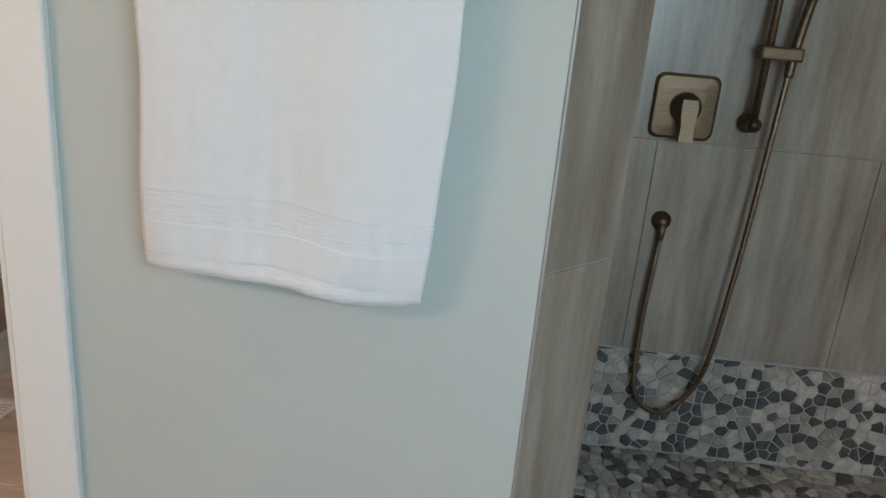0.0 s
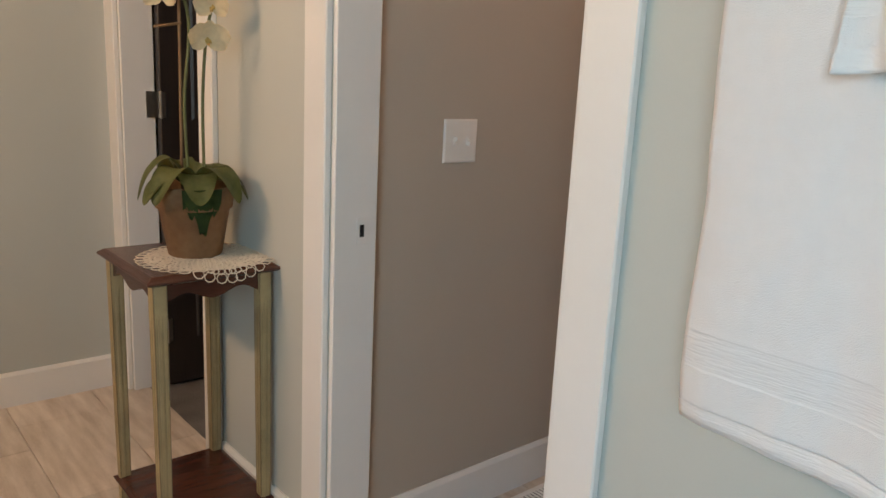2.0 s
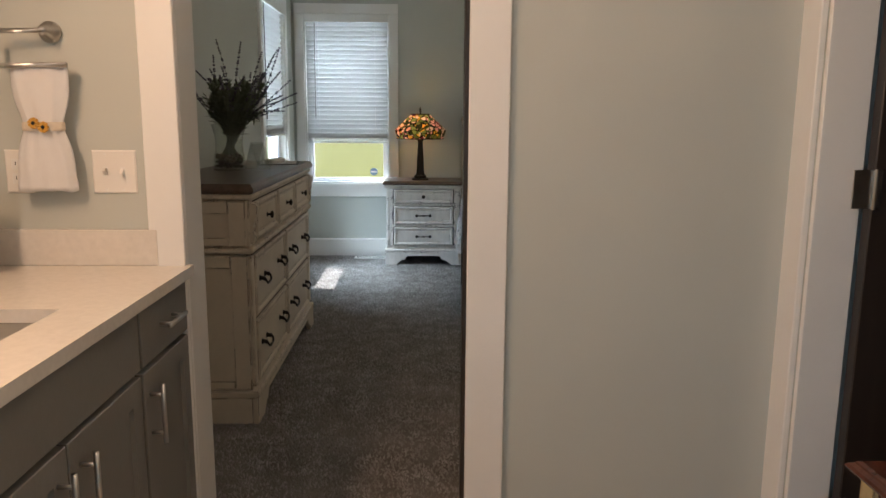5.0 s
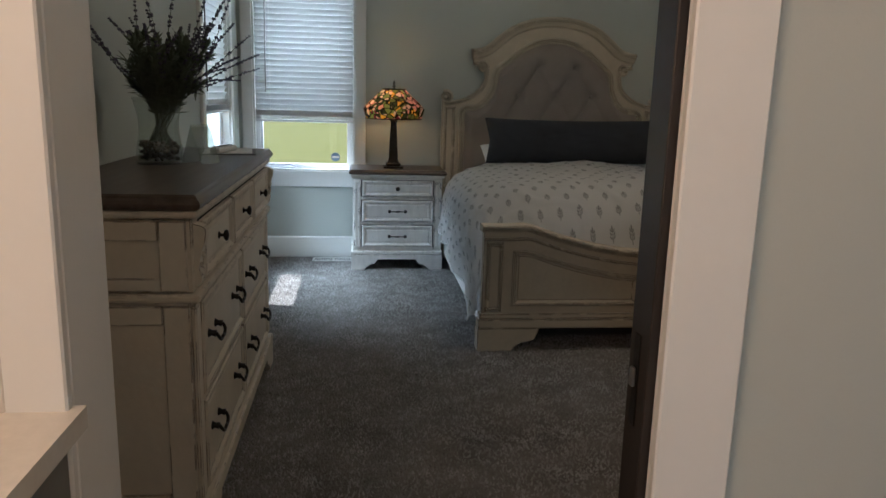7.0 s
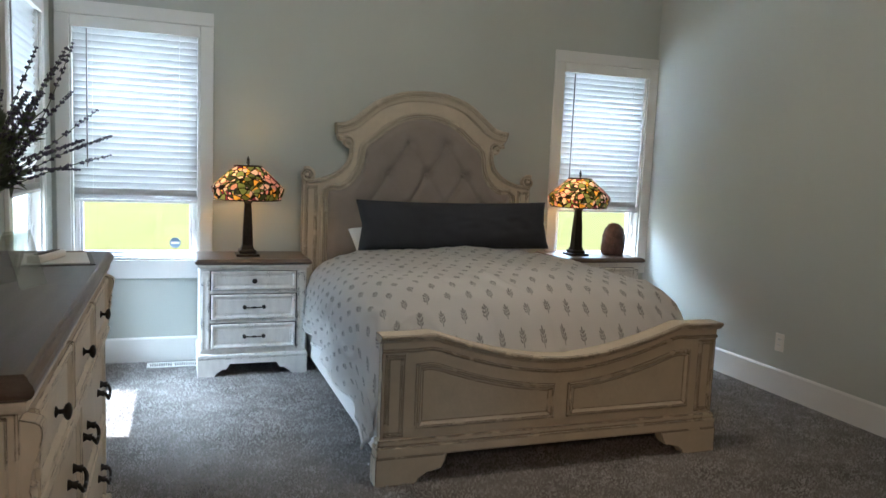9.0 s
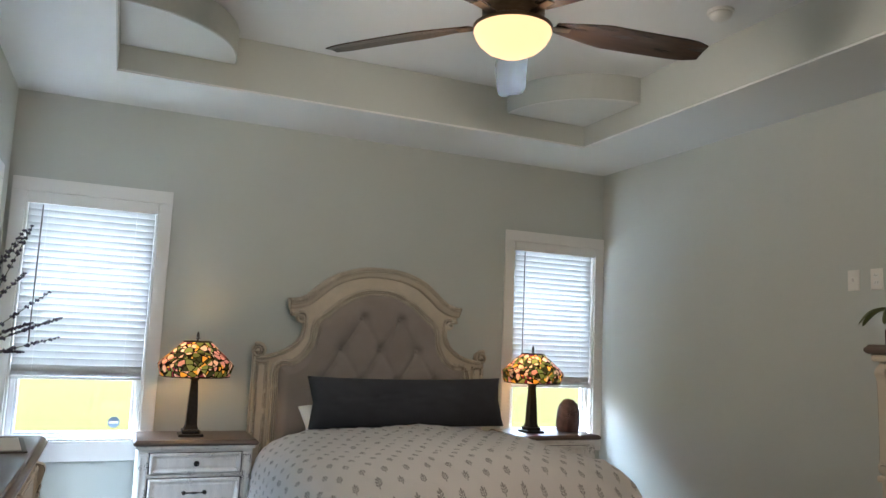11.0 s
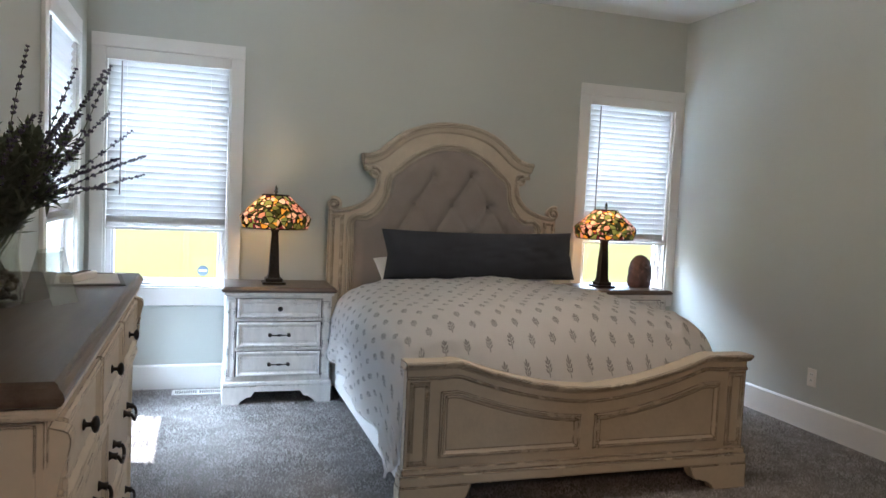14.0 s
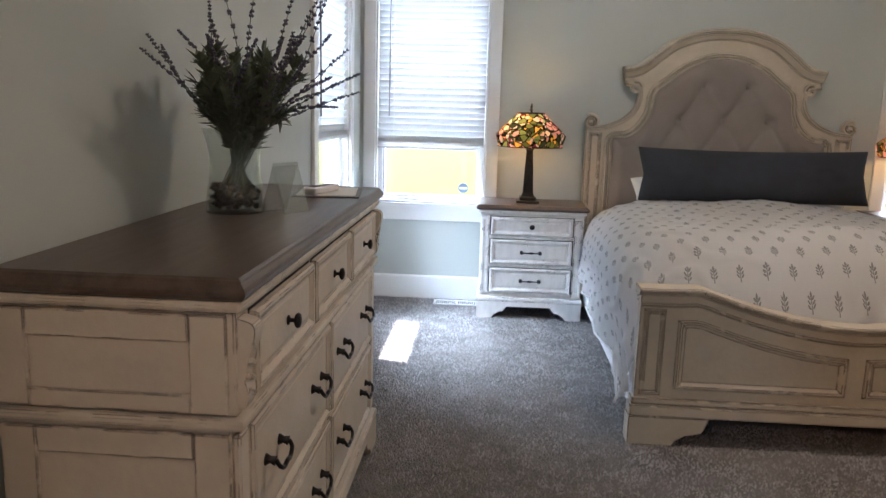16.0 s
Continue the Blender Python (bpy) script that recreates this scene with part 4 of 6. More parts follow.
xs = [-0.88 + 1.76 * i / 64 for i in range(65)]
bm = bmesh.new()
prism(bm, [(-0.88, 0.155)] + [(x, fb_top(x) - 0.03) for x in xs] + [(0.88, 0.155)], FY + 0.012, FY + 0.06)
part("footboard_panel", bm, M_BED, bed)
path = [(x * 1.014, fb_top(x)) for x in xs]
bm = ribbon(bmesh.new(), path, [(0.0, FY + 0.078), (0.0, FY - 0.016), (0.006, FY - 0.024), (0.014, FY - 0.024), (0.02, FY - 0.012), (0.028, FY - 0.008), (0.036, FY + 0.004), (0.036, FY + 0.078)])
part("footboard_cap", bm, M_BED, bed)
bm = ribbon(bmesh.new(), [(x, fb_top(x) - 0.075) for x in xs], [(-0.01, FY + 0.014), (-0.008, FY + 0.002), (0.0, FY - 0.002), (0.006, FY + 0.002), (0.01, FY + 0.014)])
part("footboard_bead", bm, M_BED, bed)
for s in (-1, 1):
    x0, x1 = sorted((s * 0.035, s * 0.725))
    bm = bmesh.new()
    panelled(bm, x0, x1, 0.245, 0.5, FY + 0.0125, [(0, 0), (0, 0.008), (0.008, 0.018), (0.018, 0.018), (0.026, 0.009), (0.033, 0.003)], top=lambda x: fb_top(x) - 0.135, n=20)
    part("footboard_field", bm, M_BED, bed)
    bm = bmesh.new()
    panelled(bm, *sorted((s * 0.775, s * 0.865)), 0.215, 0.585, FY + 0.0125, [(0, 0), (0, 0.006), (0.006, 0.012), (0.014, 0.012), (0.02, 0.006)])
    part("post_panel", bm, M_BED, bed)
part("base_rail", boxes((-0.892, 0.892, FY - 0.004, FY + 0.07, 0.175, 0.205), bev=0.007, seg=2), M_BED, bed)
part("base_rail", boxes((-0.898, 0.898, FY - 0.010, FY + 0.075, 0.125, 0.174), bev=0.006, seg=2), M_BED, bed)
for s in (-1, 1):
    pts = [(0.90, 0), (0.715, 0), (0.70, 0.025), (0.665, 0.05), (0.63, 0.056), (0.60, 0.062), (0.585, 0.085), (0.57, 0.126), (0.90, 0.126)]
    bm = bmesh.new()
    prism(bm, [(s * x, z) for x, z in pts], FY - 0.012, FY + 0.05)
    prism(bm, [(FY + 0.05, 0), (FY + 0.078, 0), (FY + 0.078, 0.126), (FY + 0.05, 0.126)], *sorted((s * 0.90, s * 0.84)), "x")
    part("bracket_foot", bm, M_BED, bed)
    part("side_rail", boxes((s * 0.845, s * 0.80, FY + 0.07, -0.075, 0.17, 0.36), bev=0.006), M_BED, bed)
for y in (-0.8, -1.6):
    for x in (-0.62, 0.62):
        part("support_leg", boxes((x - 0.02, x + 0.02, y - 0.02, y + 0.02, 0, 0.18), bev=0.003), M_IRON, bed)
ms = thing("mattress", pose(BX, 0, 0), "white mattress and box spring in a white cover", "mattress")
part("box_spring", boxes((-0.795, 0.795, FY + 0.08, -0.12, 0.181, 0.42), bev=0.03, seg=3), M_WHITE, ms, smooth=True)
part("mattress_pad", boxes((-0.79, 0.79, FY + 0.2, -0.12, 0.42, 0.62), bev=0.06, seg=4), M_WHITE, ms, smooth=True)
part("bed_skirt", boxes((-0.862, -0.847, FY + 0.12, -0.30, 0.09, 0.44), bev=0.004), M_WHITE, ms, "white dust ruffle")
part("bed_skirt", boxes((0.847, 0.862, FY + 0.12, -0.30, 0.09, 0.44), bev=0.004), M_WHITE, ms, "white dust ruffle")

# duvet: laid over the mattress, tucked behind the footboard and hanging down both sides
dv = thing("duvet", pose(BX, 0, 0), "off-white duvet printed with grey leaf sprigs, rumpled", "duvet")
bm = bmesh.new()
uvl = bm.loops.layers.uv.new("UVMap")
NS, NT = 150, 110
L0 = 1.42
vv = []
for j in range(NT + 1):
    t = j / NT
    y = -0.42 - (abs(FY) - 0.06 - 0.42) * t
    head = min(1, t / 0.10)
    foot = max(0, (t - 0.72) / 0.28)
    H = 0.80 + 0.07 * math.sin(min(1, t / 0.16) * math.pi / 2) - 0.35 * foot ** 3.0
    W = 0.90 + 0.04 * min(1, t * 2) - 0.05 * foot
    row = []
    for i in range(NS + 1):
        s = -L0 + 2 * L0 * i / NS
        a = abs(s)
        sg = 1 if s > 0 else -1
        R = 0.26
        flat = W - R
        hem = 0.37 - 0.06 * min(1, t / 0.5) - 0.025 * math.sin(t * 9 + (1.5 if sg > 0 else 0.3))
        if sg > 0:
            hem -= 0.14
        hem -= 0.15 * max(0, (t - 0.86) / 0.14)
        if a < flat:
            x, z = a, H - 0.045 * (a / flat) ** 2
            nx, nz = 0.0, 1.0
        elif a < flat + R * math.pi / 2:
            th = (a - flat) / R
            x, z = flat + R * math.sin(th), H - 0.045 - R * (1 - math.cos(th))
            nx, nz = math.sin(th), math.cos(th)
        else:
            dn = (a - flat - R * math.pi / 2)
            full = L0 - flat - R * math.pi / 2
            z0 = H - 0.045 - R
            z = z0 - (z0 - hem) * dn / full
            fold = math.sin(y * 11 + 1.3 * math.sin(y * 5 + sg)) * 0.7 + 0.3 * math.sin(y * 19 + 2)
            x = W + 0.025 * dn / full * (0.4 + 0.6 * t) + (0.02 + 0.016 * foot) * fold * (dn / full)
            nx, nz = 1.0, 0.0
        wr = 0.010 * noise.noise(Vector((s * 3.2, y * 3.5, 1.0))) + 0.008 * noise.noise(Vector((s * 9, y * 7, 4.0)))
        ridge = abs(noise.noise(Vector((s * 4.2 + y * 1.2, y * 5.2 - s * 2.0, 7.0))))
        wr += 0.021 * max(0, 0.14 - ridge) / 0.14 * (0.4 + 0.6 * foot)
        puff = 0.016 * math.sin(s * 9) * math.sin(y * 6)
        x += (wr + puff * 0.5) * nx
        z += (wr + puff * 0.5) * nz
        row.append((bm.verts.new((sg * x, y + 0.006 * noise.noise(Vector((s * 5, y * 5, 9))), z)), s, y))
    vv.append(row)
for a, b in zip(vv, vv[1:]):
    for i in range(NS):
        q = (a[i], a[i + 1], b[i + 1], b[i])
        f = bm.faces.new([p[0] for p in q])
        f.smooth = True
        for lp, p in zip(f.loops, q):
            lp[uvl].uv = (p[1], p[2])
bmesh.ops.solidify(bm, geom=bm.faces[:], thickness=0.018)
hems = [[r_[0][0].co.copy() for r_ in vv], [r_[-1][0].co.copy() for r_ in vv]]
part("duvet_cover", bm, M_SPRIG, dv, smooth=True)
for hp in hems:
    part("hem_piping", tube(bmesh.new(), hp[::2], 0.006, 6), M_WHITE, dv, "white stitched hem", True)


def cushion(name, m, w, h, d, material, label, category, seed=0, power=2.6):
    t = thing(name, m, label, category)
    bm = bmesh.new()
    rings = []
    N, K = 48, 24
    front, back = [], []
    for i in range(N + 1):
        u = -1 + 2 * i / N
        fr, bk = [], []
        for j in range(K + 1):
            v = -1 + 2 * j / K
            pu, pv = 1 - abs(u) ** power, 1 - abs(v) ** 2.2
            th = d / 2 * max(0, pu) ** 0.45 * max(0, pv) ** 0.5
            x = u * w / 2 * (1 - 0.05 * (1 - abs(v)) * abs(u) ** 4)
            z = v * h / 2 * (1 - 0.10 * (1 - abs(u) ** 2) * (1 if v > 0 else 0.25))
            wr = 0.008 * noise.noise(Vector((u * 6 + seed, v * 3, 1))) + 0.006 * noise.noise(Vector((u * 13, v * 6 + seed, 3)))
            fr.append(bm.verts.new((x, -th - wr * pu * pv, z)))
            bk.append(bm.verts.new((x, th, z)))
        front.append(fr)
        back.append(bk)
    for g2 in (front, back):
        for a, b in zip(g2, g2[1:]):
            for j in range(K):
                bm.faces.new((a[j], a[j + 1], b[j + 1], b[j]))
    bmesh.ops.remove_doubles(bm, verts=bm.verts, dist=1e-4)
    part("pillow_case", bm, material, t, smooth=True)
    return t


cushion("body_pillow", pose(0.085, -0.66, 1.015, -14, -0.5, 0), 1.36, 0.33, 0.20, M_NAVY, "long charcoal cotton body pillow leaning on the headboard", "pillow", 3, 9)
cushion("bed_pillow", pose(-0.275, -0.47, 0.862, -62, 0, 0), 0.60, 0.38, 0.16, M_WHITE, "white bed pillow tucked behind the dark one", "pillow", 1)
cushion("bed_pillow", pose(0.42, -0.38, 0.93, -34, 0, 0), 0.62, 0.40, 0.16, M_WHITE, "white bed pillow tucked behind the dark one", "pillow", 2)


# ---- dresser and what stands on it ----
DRM = pose(-2.40, -3.22, 0, 0, 0, 90)
dr = thing("dresser", DRM, "long distressed cream wooden dresser with brown top and seven drawers", "dresser")
HL, DD = 0.79, 0.47
part("top", moulded_top(bmesh.new(), -0.82, 0.82, -0.50, 0.0, 1.012, 1.055), M_WOODTOPX, dr, "dark brown planked wooden top")
part("cornice", boxes((-HL - 0.018, HL + 0.018, -DD - 0.018, 0, 0.99, 1.012), bev=0.008, seg=2), M_CREAM, dr)
part("upper_body", boxes((-HL, HL, -DD, 0, 0.785, 0.99), bev=0.004), M_CREAM, dr)
part("waist_moulding", boxes((-HL - 0.014, HL + 0.014, -DD - 0.016, 0, 0.76, 0.785), bev=0.008, seg=2), M_CREAM, dr)
part("lower_body", boxes((-HL + 0.008, HL - 0.008, -DD + 0.014, 0, 0.14, 0.76), bev=0.004), M_CREAM, dr)
part("base_moulding", boxes((-HL - 0.014, HL + 0.014, -DD - 0.018, 0, 0.118, 0.15), bev=0.009, seg=2), M_CREAM, dr)
part("plinth", bracket_base(-HL - 0.01, HL + 0.01, -DD - 0.014, -DD + 0.012, 0.118, 0.12, 0.09), M_CREAM, dr)
for s in (-1, 1):
    part("foot", boxes((s * (HL + 0.01), s * (HL - 0.016), -DD + 0.012, 0, 0.0, 0.118), bev=0.002), M_CREAM, dr)
    # frame-and-panel ends
    for z0, z1, o in ((0.80, 0.975, 0.0), (0.165, 0.74, -0.008)):
        for nm, a, b, c, d in (("stile", -DD + 0.014, -DD + 0.085, z0 - 0.008, z1 + 0.008), ("stile", -0.075, -0.004, z0 - 0.008, z1 + 0.008),
                               ("rail", -DD + 0.0855, -0.0755, z1 - 0.045, z1 + 0.008), ("rail", -DD + 0.0855, -0.0755, z0 - 0.008, z0 + 0.028)):
            part(nm, boxes((s * (HL + o), s * (HL + o + 0.010), a, b, c, d), bev=0.0025), M_CREAM, dr)
    # carved corbel at the ends of the upper front
    bm = bmesh.new()
    pr = spline([(0.0, 0.80), (0.014, 0.803), (0.02, 0.83), (0.014, 0.86), (0.022, 0.90), (0.034, 0.94), (0.03, 0.965), (0.0, 0.975)], 4)
    prism(bm, [(-DD - p[0], p[1]) for p in pr], *sorted((s * (HL - 0.006), s * (HL - 0.05))), "x")
    for k in range(5):
        tube(bm, [(s * (HL - 0.044), -DD - 0.014 - 0.003 * k, 0.82 + 0.03 * k), (s * (HL - 0.012), -DD - 0.016 - 0.003 * k, 0.835 + 0.03 * k)], 0.006, 6)
    part("corbel", bm, M_CREAM, dr, "carved leaf corbel")
    part("corner_post", boxes((s * (HL - 0.008), s * (HL - 0.06), -DD - 0.002, -DD + 0.016, 0.165, 0.745), bev=0.005), M_CREAM, dr)
for k in range(3):
    x0 = -HL + 0.062 + k * (2 * HL - 0.124) / 3
    x1 = x0 + (2 * HL - 0.124) / 3
    # black sheet in place of the shaded gap round the drawer
    part("drawer_gap_shade", boxes((x0 + 0.008, x1 - 0.008, -DD - 0.001, -DD + 0.004, 0.80, 0.977)), M_HOLE, dr)
    q = drawer(dr, x0 + 0.013, x1 - 0.013, 0.806, 0.972, -DD - 0.001, M_CREAM)
    knob(q, (x0 + x1) / 2, -DD - 0.012, 0.888, 0.018)
for c in range(2):
    x0 = -HL + 0.062 + c * (HL - 0.062)
    x1 = x0 + HL - 0.062
    for z0, z1 in ((0.465, 0.74), (0.17, 0.445)):
        # black sheet: the shade of the lower drawer's gap as colour
        part("drawer_gap_shade", boxes((x0 + 0.006, x1 - 0.006, -DD + 0.012, -DD + 0.016, z0 - 0.006, z1 + 0.006)), M_HOLE, dr)
        q = drawer(dr, x0 + 0.012, x1 - 0.012, z0, z1, -DD + 0.012, M_CREAM)
        for f in (0.22, 0.78):
            bail(q, pose(x0 + f * (x1 - x0), -DD + 0.002, (z0 + z1) / 2 + 0.015))

VX, VY, VZ = -2.21, -3.20, 1.055
vs = thing("glass_vase", pose(VX, VY, VZ), "clear waisted glass vase with pebbles, on the dresser", "vase")
outer = spline([(0.080, 0.0), (0.083, 0.006), (0.080, 0.05), (0.071, 0.11), (0.070, 0.15), (0.079, 0.20), (0.089, 0.235)], 4)
prof = [tuple(p) for p in outer] + [(r - 0.003, z) for r, z in ((0.088, 0.234), (0.078, 0.199), (0.069, 0.15), (0.070, 0.11), (0.078, 0.05), (0.078, 0.012))]
part("glass_body", lathe(bmesh.new(), prof, 40), M_VASE, vs, smooth=True)
bm, low = bmesh.new(), bmesh.new()
rnd = random.Random(7)
for k in range(230):
    a, r = rnd.uniform(0, 6.283), 0.064 * math.sqrt(rnd.random())
    z = 0.018 + 0.062 * rnd.random()
    bmesh.ops.create_icosphere(low if z < 0.046 else bm, subdivisions=1, radius=1.0, matrix=Matrix.LocRotScale((r * math.cos(a), r * math.sin(a), z), Euler((a, r * 50, 0)), (rnd.uniform(0.008, 0.014), rnd.uniform(0.006, 0.011), rnd.uniform(0.005, 0.009))))
tagged(part("pebble_filling", bm, M_STONE, vs, "brown pebbles", True), kind="stuff")
# the lower stones carry the vase's dark reflection in their colour
tagged(part("dark_pebble_filling", low, M_STONEREFL, vs, "lower pebbles coloured black for the dark reflection in the vase", True), kind="stuff")

bq = thing("lavender_bouquet", pose(VX, VY, VZ), "dried dusky lavender and green sprigs standing in the vase", "flowers")
rnd = random.Random(11)


def octa(bm, p, r):
    v = [bm.verts.new(p + Vector(d) * r) for d in ((1, 0, 0), (0, 1, 0), (-1, 0, 0), (0, -1, 0), (0, 0, 1.4), (0, 0, -1.2))]
    for i in range(4):
        bm.faces.new((v[i], v[(i + 1) % 4], v[4]))
        bm.faces.new((v[(i + 1) % 4], v[i], v[5]))


def leaf_quad(bm, p, d, up, ln, wd):
    side = d.cross(up)
    if side.length < 1e-4:
        side = Vector((1, 0, 0))
    side.normalize()
    mid = p + d * ln * 0.5 + up * ln * 0.06
    a, b, c, e = bm.verts.new(p), bm.verts.new(mid + side * wd), bm.verts.new(p + d * ln), bm.verts.new(mid - side * wd)
    m2 = bm.verts.new(mid - up * wd * 0.4)
    for tri in ((a, b, m2), (b, c, m2), (c, e, m2), (e, a, m2)):
        bm.faces.new(tri)


for k in range(74):
    leafy = k % 2 == 0 or k > 66
    az = rnd.uniform(0, 6.283)
    dxy = Vector((math.cos(az), math.sin(az), 0))
    most = 1.05 if dxy.x > 0.2 else 0.85
    tilt = (0.75 if leafy else most) * rnd.random() ** (0.8 if leafy else 0.55)
    ln = rnd.uniform(0.13, 0.30) if leafy else rnd.uniform(0.34, 0.52) - 0.16 * max(0, tilt - 0.5)
    if dxy.x < 0:
        dxy.x *= 0.6 if leafy else 0.75
    base = Vector((rnd.uniform(-0.03, 0.03), rnd.uniform(-0.03, 0.03), 0.06)) - dxy * 0.02
    neck = Vector((0.015, 0, 0.20)) + dxy * 0.05 * rnd.uniform(0.2, 1)
    tip = neck + (dxy * math.sin(tilt) + Vector((0, 0, math.cos(tilt)))) * ln + Vector((0, 0, -0.05 * tilt))
    sway = Vector((rnd.uniform(-1, 1), rnd.uniform(-1, 1), rnd.uniform(-0.4, 0.8))) * 0.028
    mid = (neck + tip) / 2 + Vector((0, 0, 0.02 * tilt)) + sway
    path = spline([base, neck, mid, tip], 7)
    bs, bl = bmesh.new(), bmesh.new()
    tube(bs, path, [0.0021 - 0.0012 * i / len(path) for i in range(len(path))], 5)
    for i in range(7, len(path) if leafy else 13):
        p, d = path[i - 1], (path[min(i, len(path) - 1)] - path[i - 2]).normalized()
        for _ in range(7 if leafy else 3):
            v = (d * 0.7 + Vector((rnd.uniform(-1, 1), rnd.uniform(-1, 1), rnd.uniform(-0.5, 0.8)))).normalized()
            leaf_quad(bl, p.copy(), v, Vector((0, 0, 1)), rnd.uniform(0.024, 0.058), rnd.uniform(0.005, 0.012))
    st = part("stem", bs, M_LAVST, bq)
    tagged(part("foliage", bl, M_LAVST, st), kind="stuff")
    if leafy:
        continue
    bf = bmesh.new()
    count = rnd.randint(16, 21)
    for i in range(count):
        idx = (1 - (0.50 * i / count) * rnd.uniform(0.94, 1.06)) * (len(path) - 1)
        lo = int(idx)
        p = path[lo].lerp(path[min(lo + 1, len(path) - 1)], idx - lo)
        r = 0.0026 + 0.0016 * math.sin(min(1, (i + 1) / count * 1.3) * 2.6)
        for q in range(4):
            an = 1.57 * q + i * 0.8 + rnd.uniform(-0.4, 0.4)
            octa(bf, p + Vector((math.cos(an), math.sin(an), rnd.uniform(-0.5, 0.5))) * r, r * rnd.uniform(0.6, 1.1))
    tagged(part("flower_spike", bf, M_LAVFL, st, "dusky purple flower spike"), kind="stuff")

cd = thing("sign_holder", pose(-2.075, -3.16, 1.055, 0, 0, 62), "clear bent acrylic sign holder standing on the dresser", "sign holder")
bm = bmesh.new()
prism(bm, [(-0.047, 0), (0.0, 0.142), (0.047, 0), (0.0438, 0), (0.0, 0.1325), (-0.0438, 0)], -0.05, 0.05, "x")
part("acrylic_sheet", bm, M_ACRYLIC, cd)
fo = thing("paper_folder", pose(-2.06, -2.66, 1.055, 0, 0, 8), "grey paper folder lying on the dresser", "folder")
part("cover", boxes((-0.115, 0.115, -0.15, 0.15, 0.0, 0.004), bev=0.001), M_GREYPAPER, fo)
part("sheet", boxes((-0.10, 0.10, -0.135, 0.135, 0.004, 0.007), bev=0.0005), M_PAPER, fo)
rm = thing("remote_control", pose(-2.07, -2.72, 1.063, 0, 0, 75), "white remote control lying on a folder", "remote")
part("shell", boxes((-0.09, 0.09, -0.024, 0.024, 0, 0.024), bev=0.008, seg=3), M_PLASTIC, rm, smooth=True)
for k in range(5):
    part("key", boxes((-0.07 + 0.03 * k, -0.052 + 0.03 * k, -0.012, 0.012, 0.024, 0.0262), bev=0.001), M_GREYPAPER, rm)

# ---- chest of drawers by the east wall, with a plant on it ----
ch = thing("chest_of_drawers", pose(2.03, -3.32, 0, 0, 0, -90), "tall distressed cream chest of drawers with brown top", "chest")
part("top", moulded_top(bmesh.new(), -0.52, 0.52, -0.45, 0, 1.455, 1.50), M_WOODTOPX, ch, "brown wooden top")
part("cornice", boxes((-0.50, 0.50, -0.43, 0, 1.42, 1.455), bev=0.01, seg=2), M_CREAM, ch)
part("body", boxes((-0.475, 0.475, -0.405, 0, 0.12, 1.42), bev=0.004), M_CREAM, ch)
part("waist_moulding", boxes((-0.49, 0.49, -0.42, 0, 0.86, 0.89), bev=0.008, seg=2), M_CREAM, ch)
part("plinth", bracket_base(-0.485, 0.485, -0.42, -0.395, 0.12, 0.1, 0.09), M_CREAM, ch)
for s in (-1, 1):
    part("foot", boxes((s * 0.485, s * 0.46, -0.395, 0, 0, 0.12), bev=0.002), M_CREAM, ch)
    bm = bmesh.new()
    prism(bm, [(-0.405 - p[0], p[1]) for p in spline([(0.0, 0.9), (0.02, 0.905), (0.03, 0.94), (0.018, 0.98), (0.022, 1.3), (0.04, 1.37), (0.0, 1.41)], 4)], *sorted((s * 0.47, s * 0.42)), "x")
    part("corbel", bm, M_CREAM, ch, "carved corbel")
for z0, z1 in ((1.17, 1.39), (0.92, 1.14), (0.63, 0.84), (0.39, 0.60), (0.15, 0.36)):
    q = drawer(ch, -0.40, 0.40, z0, z1, -0.405, M_CREAM)
    for f in (-0.22, 0.22):
        bail(q, pose(f, -0.414, (z0 + z1) / 2 + 0.01))
pp = thing("potted_plant", pose(1.74, -2.98, 1.50), "broad-leaved green plant in a brown wooden planter", "plant")
part("planter", boxes((-0.12, 0.12, -0.10, 0.10, 0, 0.075), bev=0.006), M_MAHOG, pp, "low brown planter box")


def blade_leaf(bm, path, width, fold=0.25, n=9):
    """A leaf along a path with a midrib fold and pointed ends."""
    P = spline(path, n)
    N = len(P)
    rows = []
    for i, p in enumerate(P):
        d = (P[min(i + 1, N - 1)] - P[max(i - 1, 0)]).normalized()
        s = d.cross(Vector((0, 0, 1)))
        s = s.normalized() if s.length > 1e-3 else Vector((1, 0, 0))
        u = s.cross(d)
        t = i / (N - 1)
        w = width * (math.sin(math.pi * min(1, 0.08 + t * 0.92)) ** 0.7)
        rows.append([p - s * w + u * w * fold, p - s * w * 0.5 + u * w * fold * 0.35, p, p + s * w * 0.5 + u * w * fold * 0.35, p + s * w + u * w * fold])
    loft(bm, rows, closed=False)
    bmesh.ops.solidify(bm, geom=bm.faces[:], thickness=0.0020)
    return bm


rnd = random.Random(21)
for k in range(9):
    a = k * 0.7 + 0.3
    L = rnd.uniform(0.20, 0.28)
    d = Vector((math.cos(a), math.sin(a), 0))
    if d.x > 0.4:
        L *= 0.7
    part("leaf", blade_leaf(bmesh.new(), [(0, 0, 0.07), d * L * 0.4 + Vector((0, 0, 0.15)), d * L * 0.8 + Vector((0, 0, 0.16)), d * L * 1.1 + Vector((0, 0, 0.09))], 0.045), M_LEAF, pp, smooth=True)

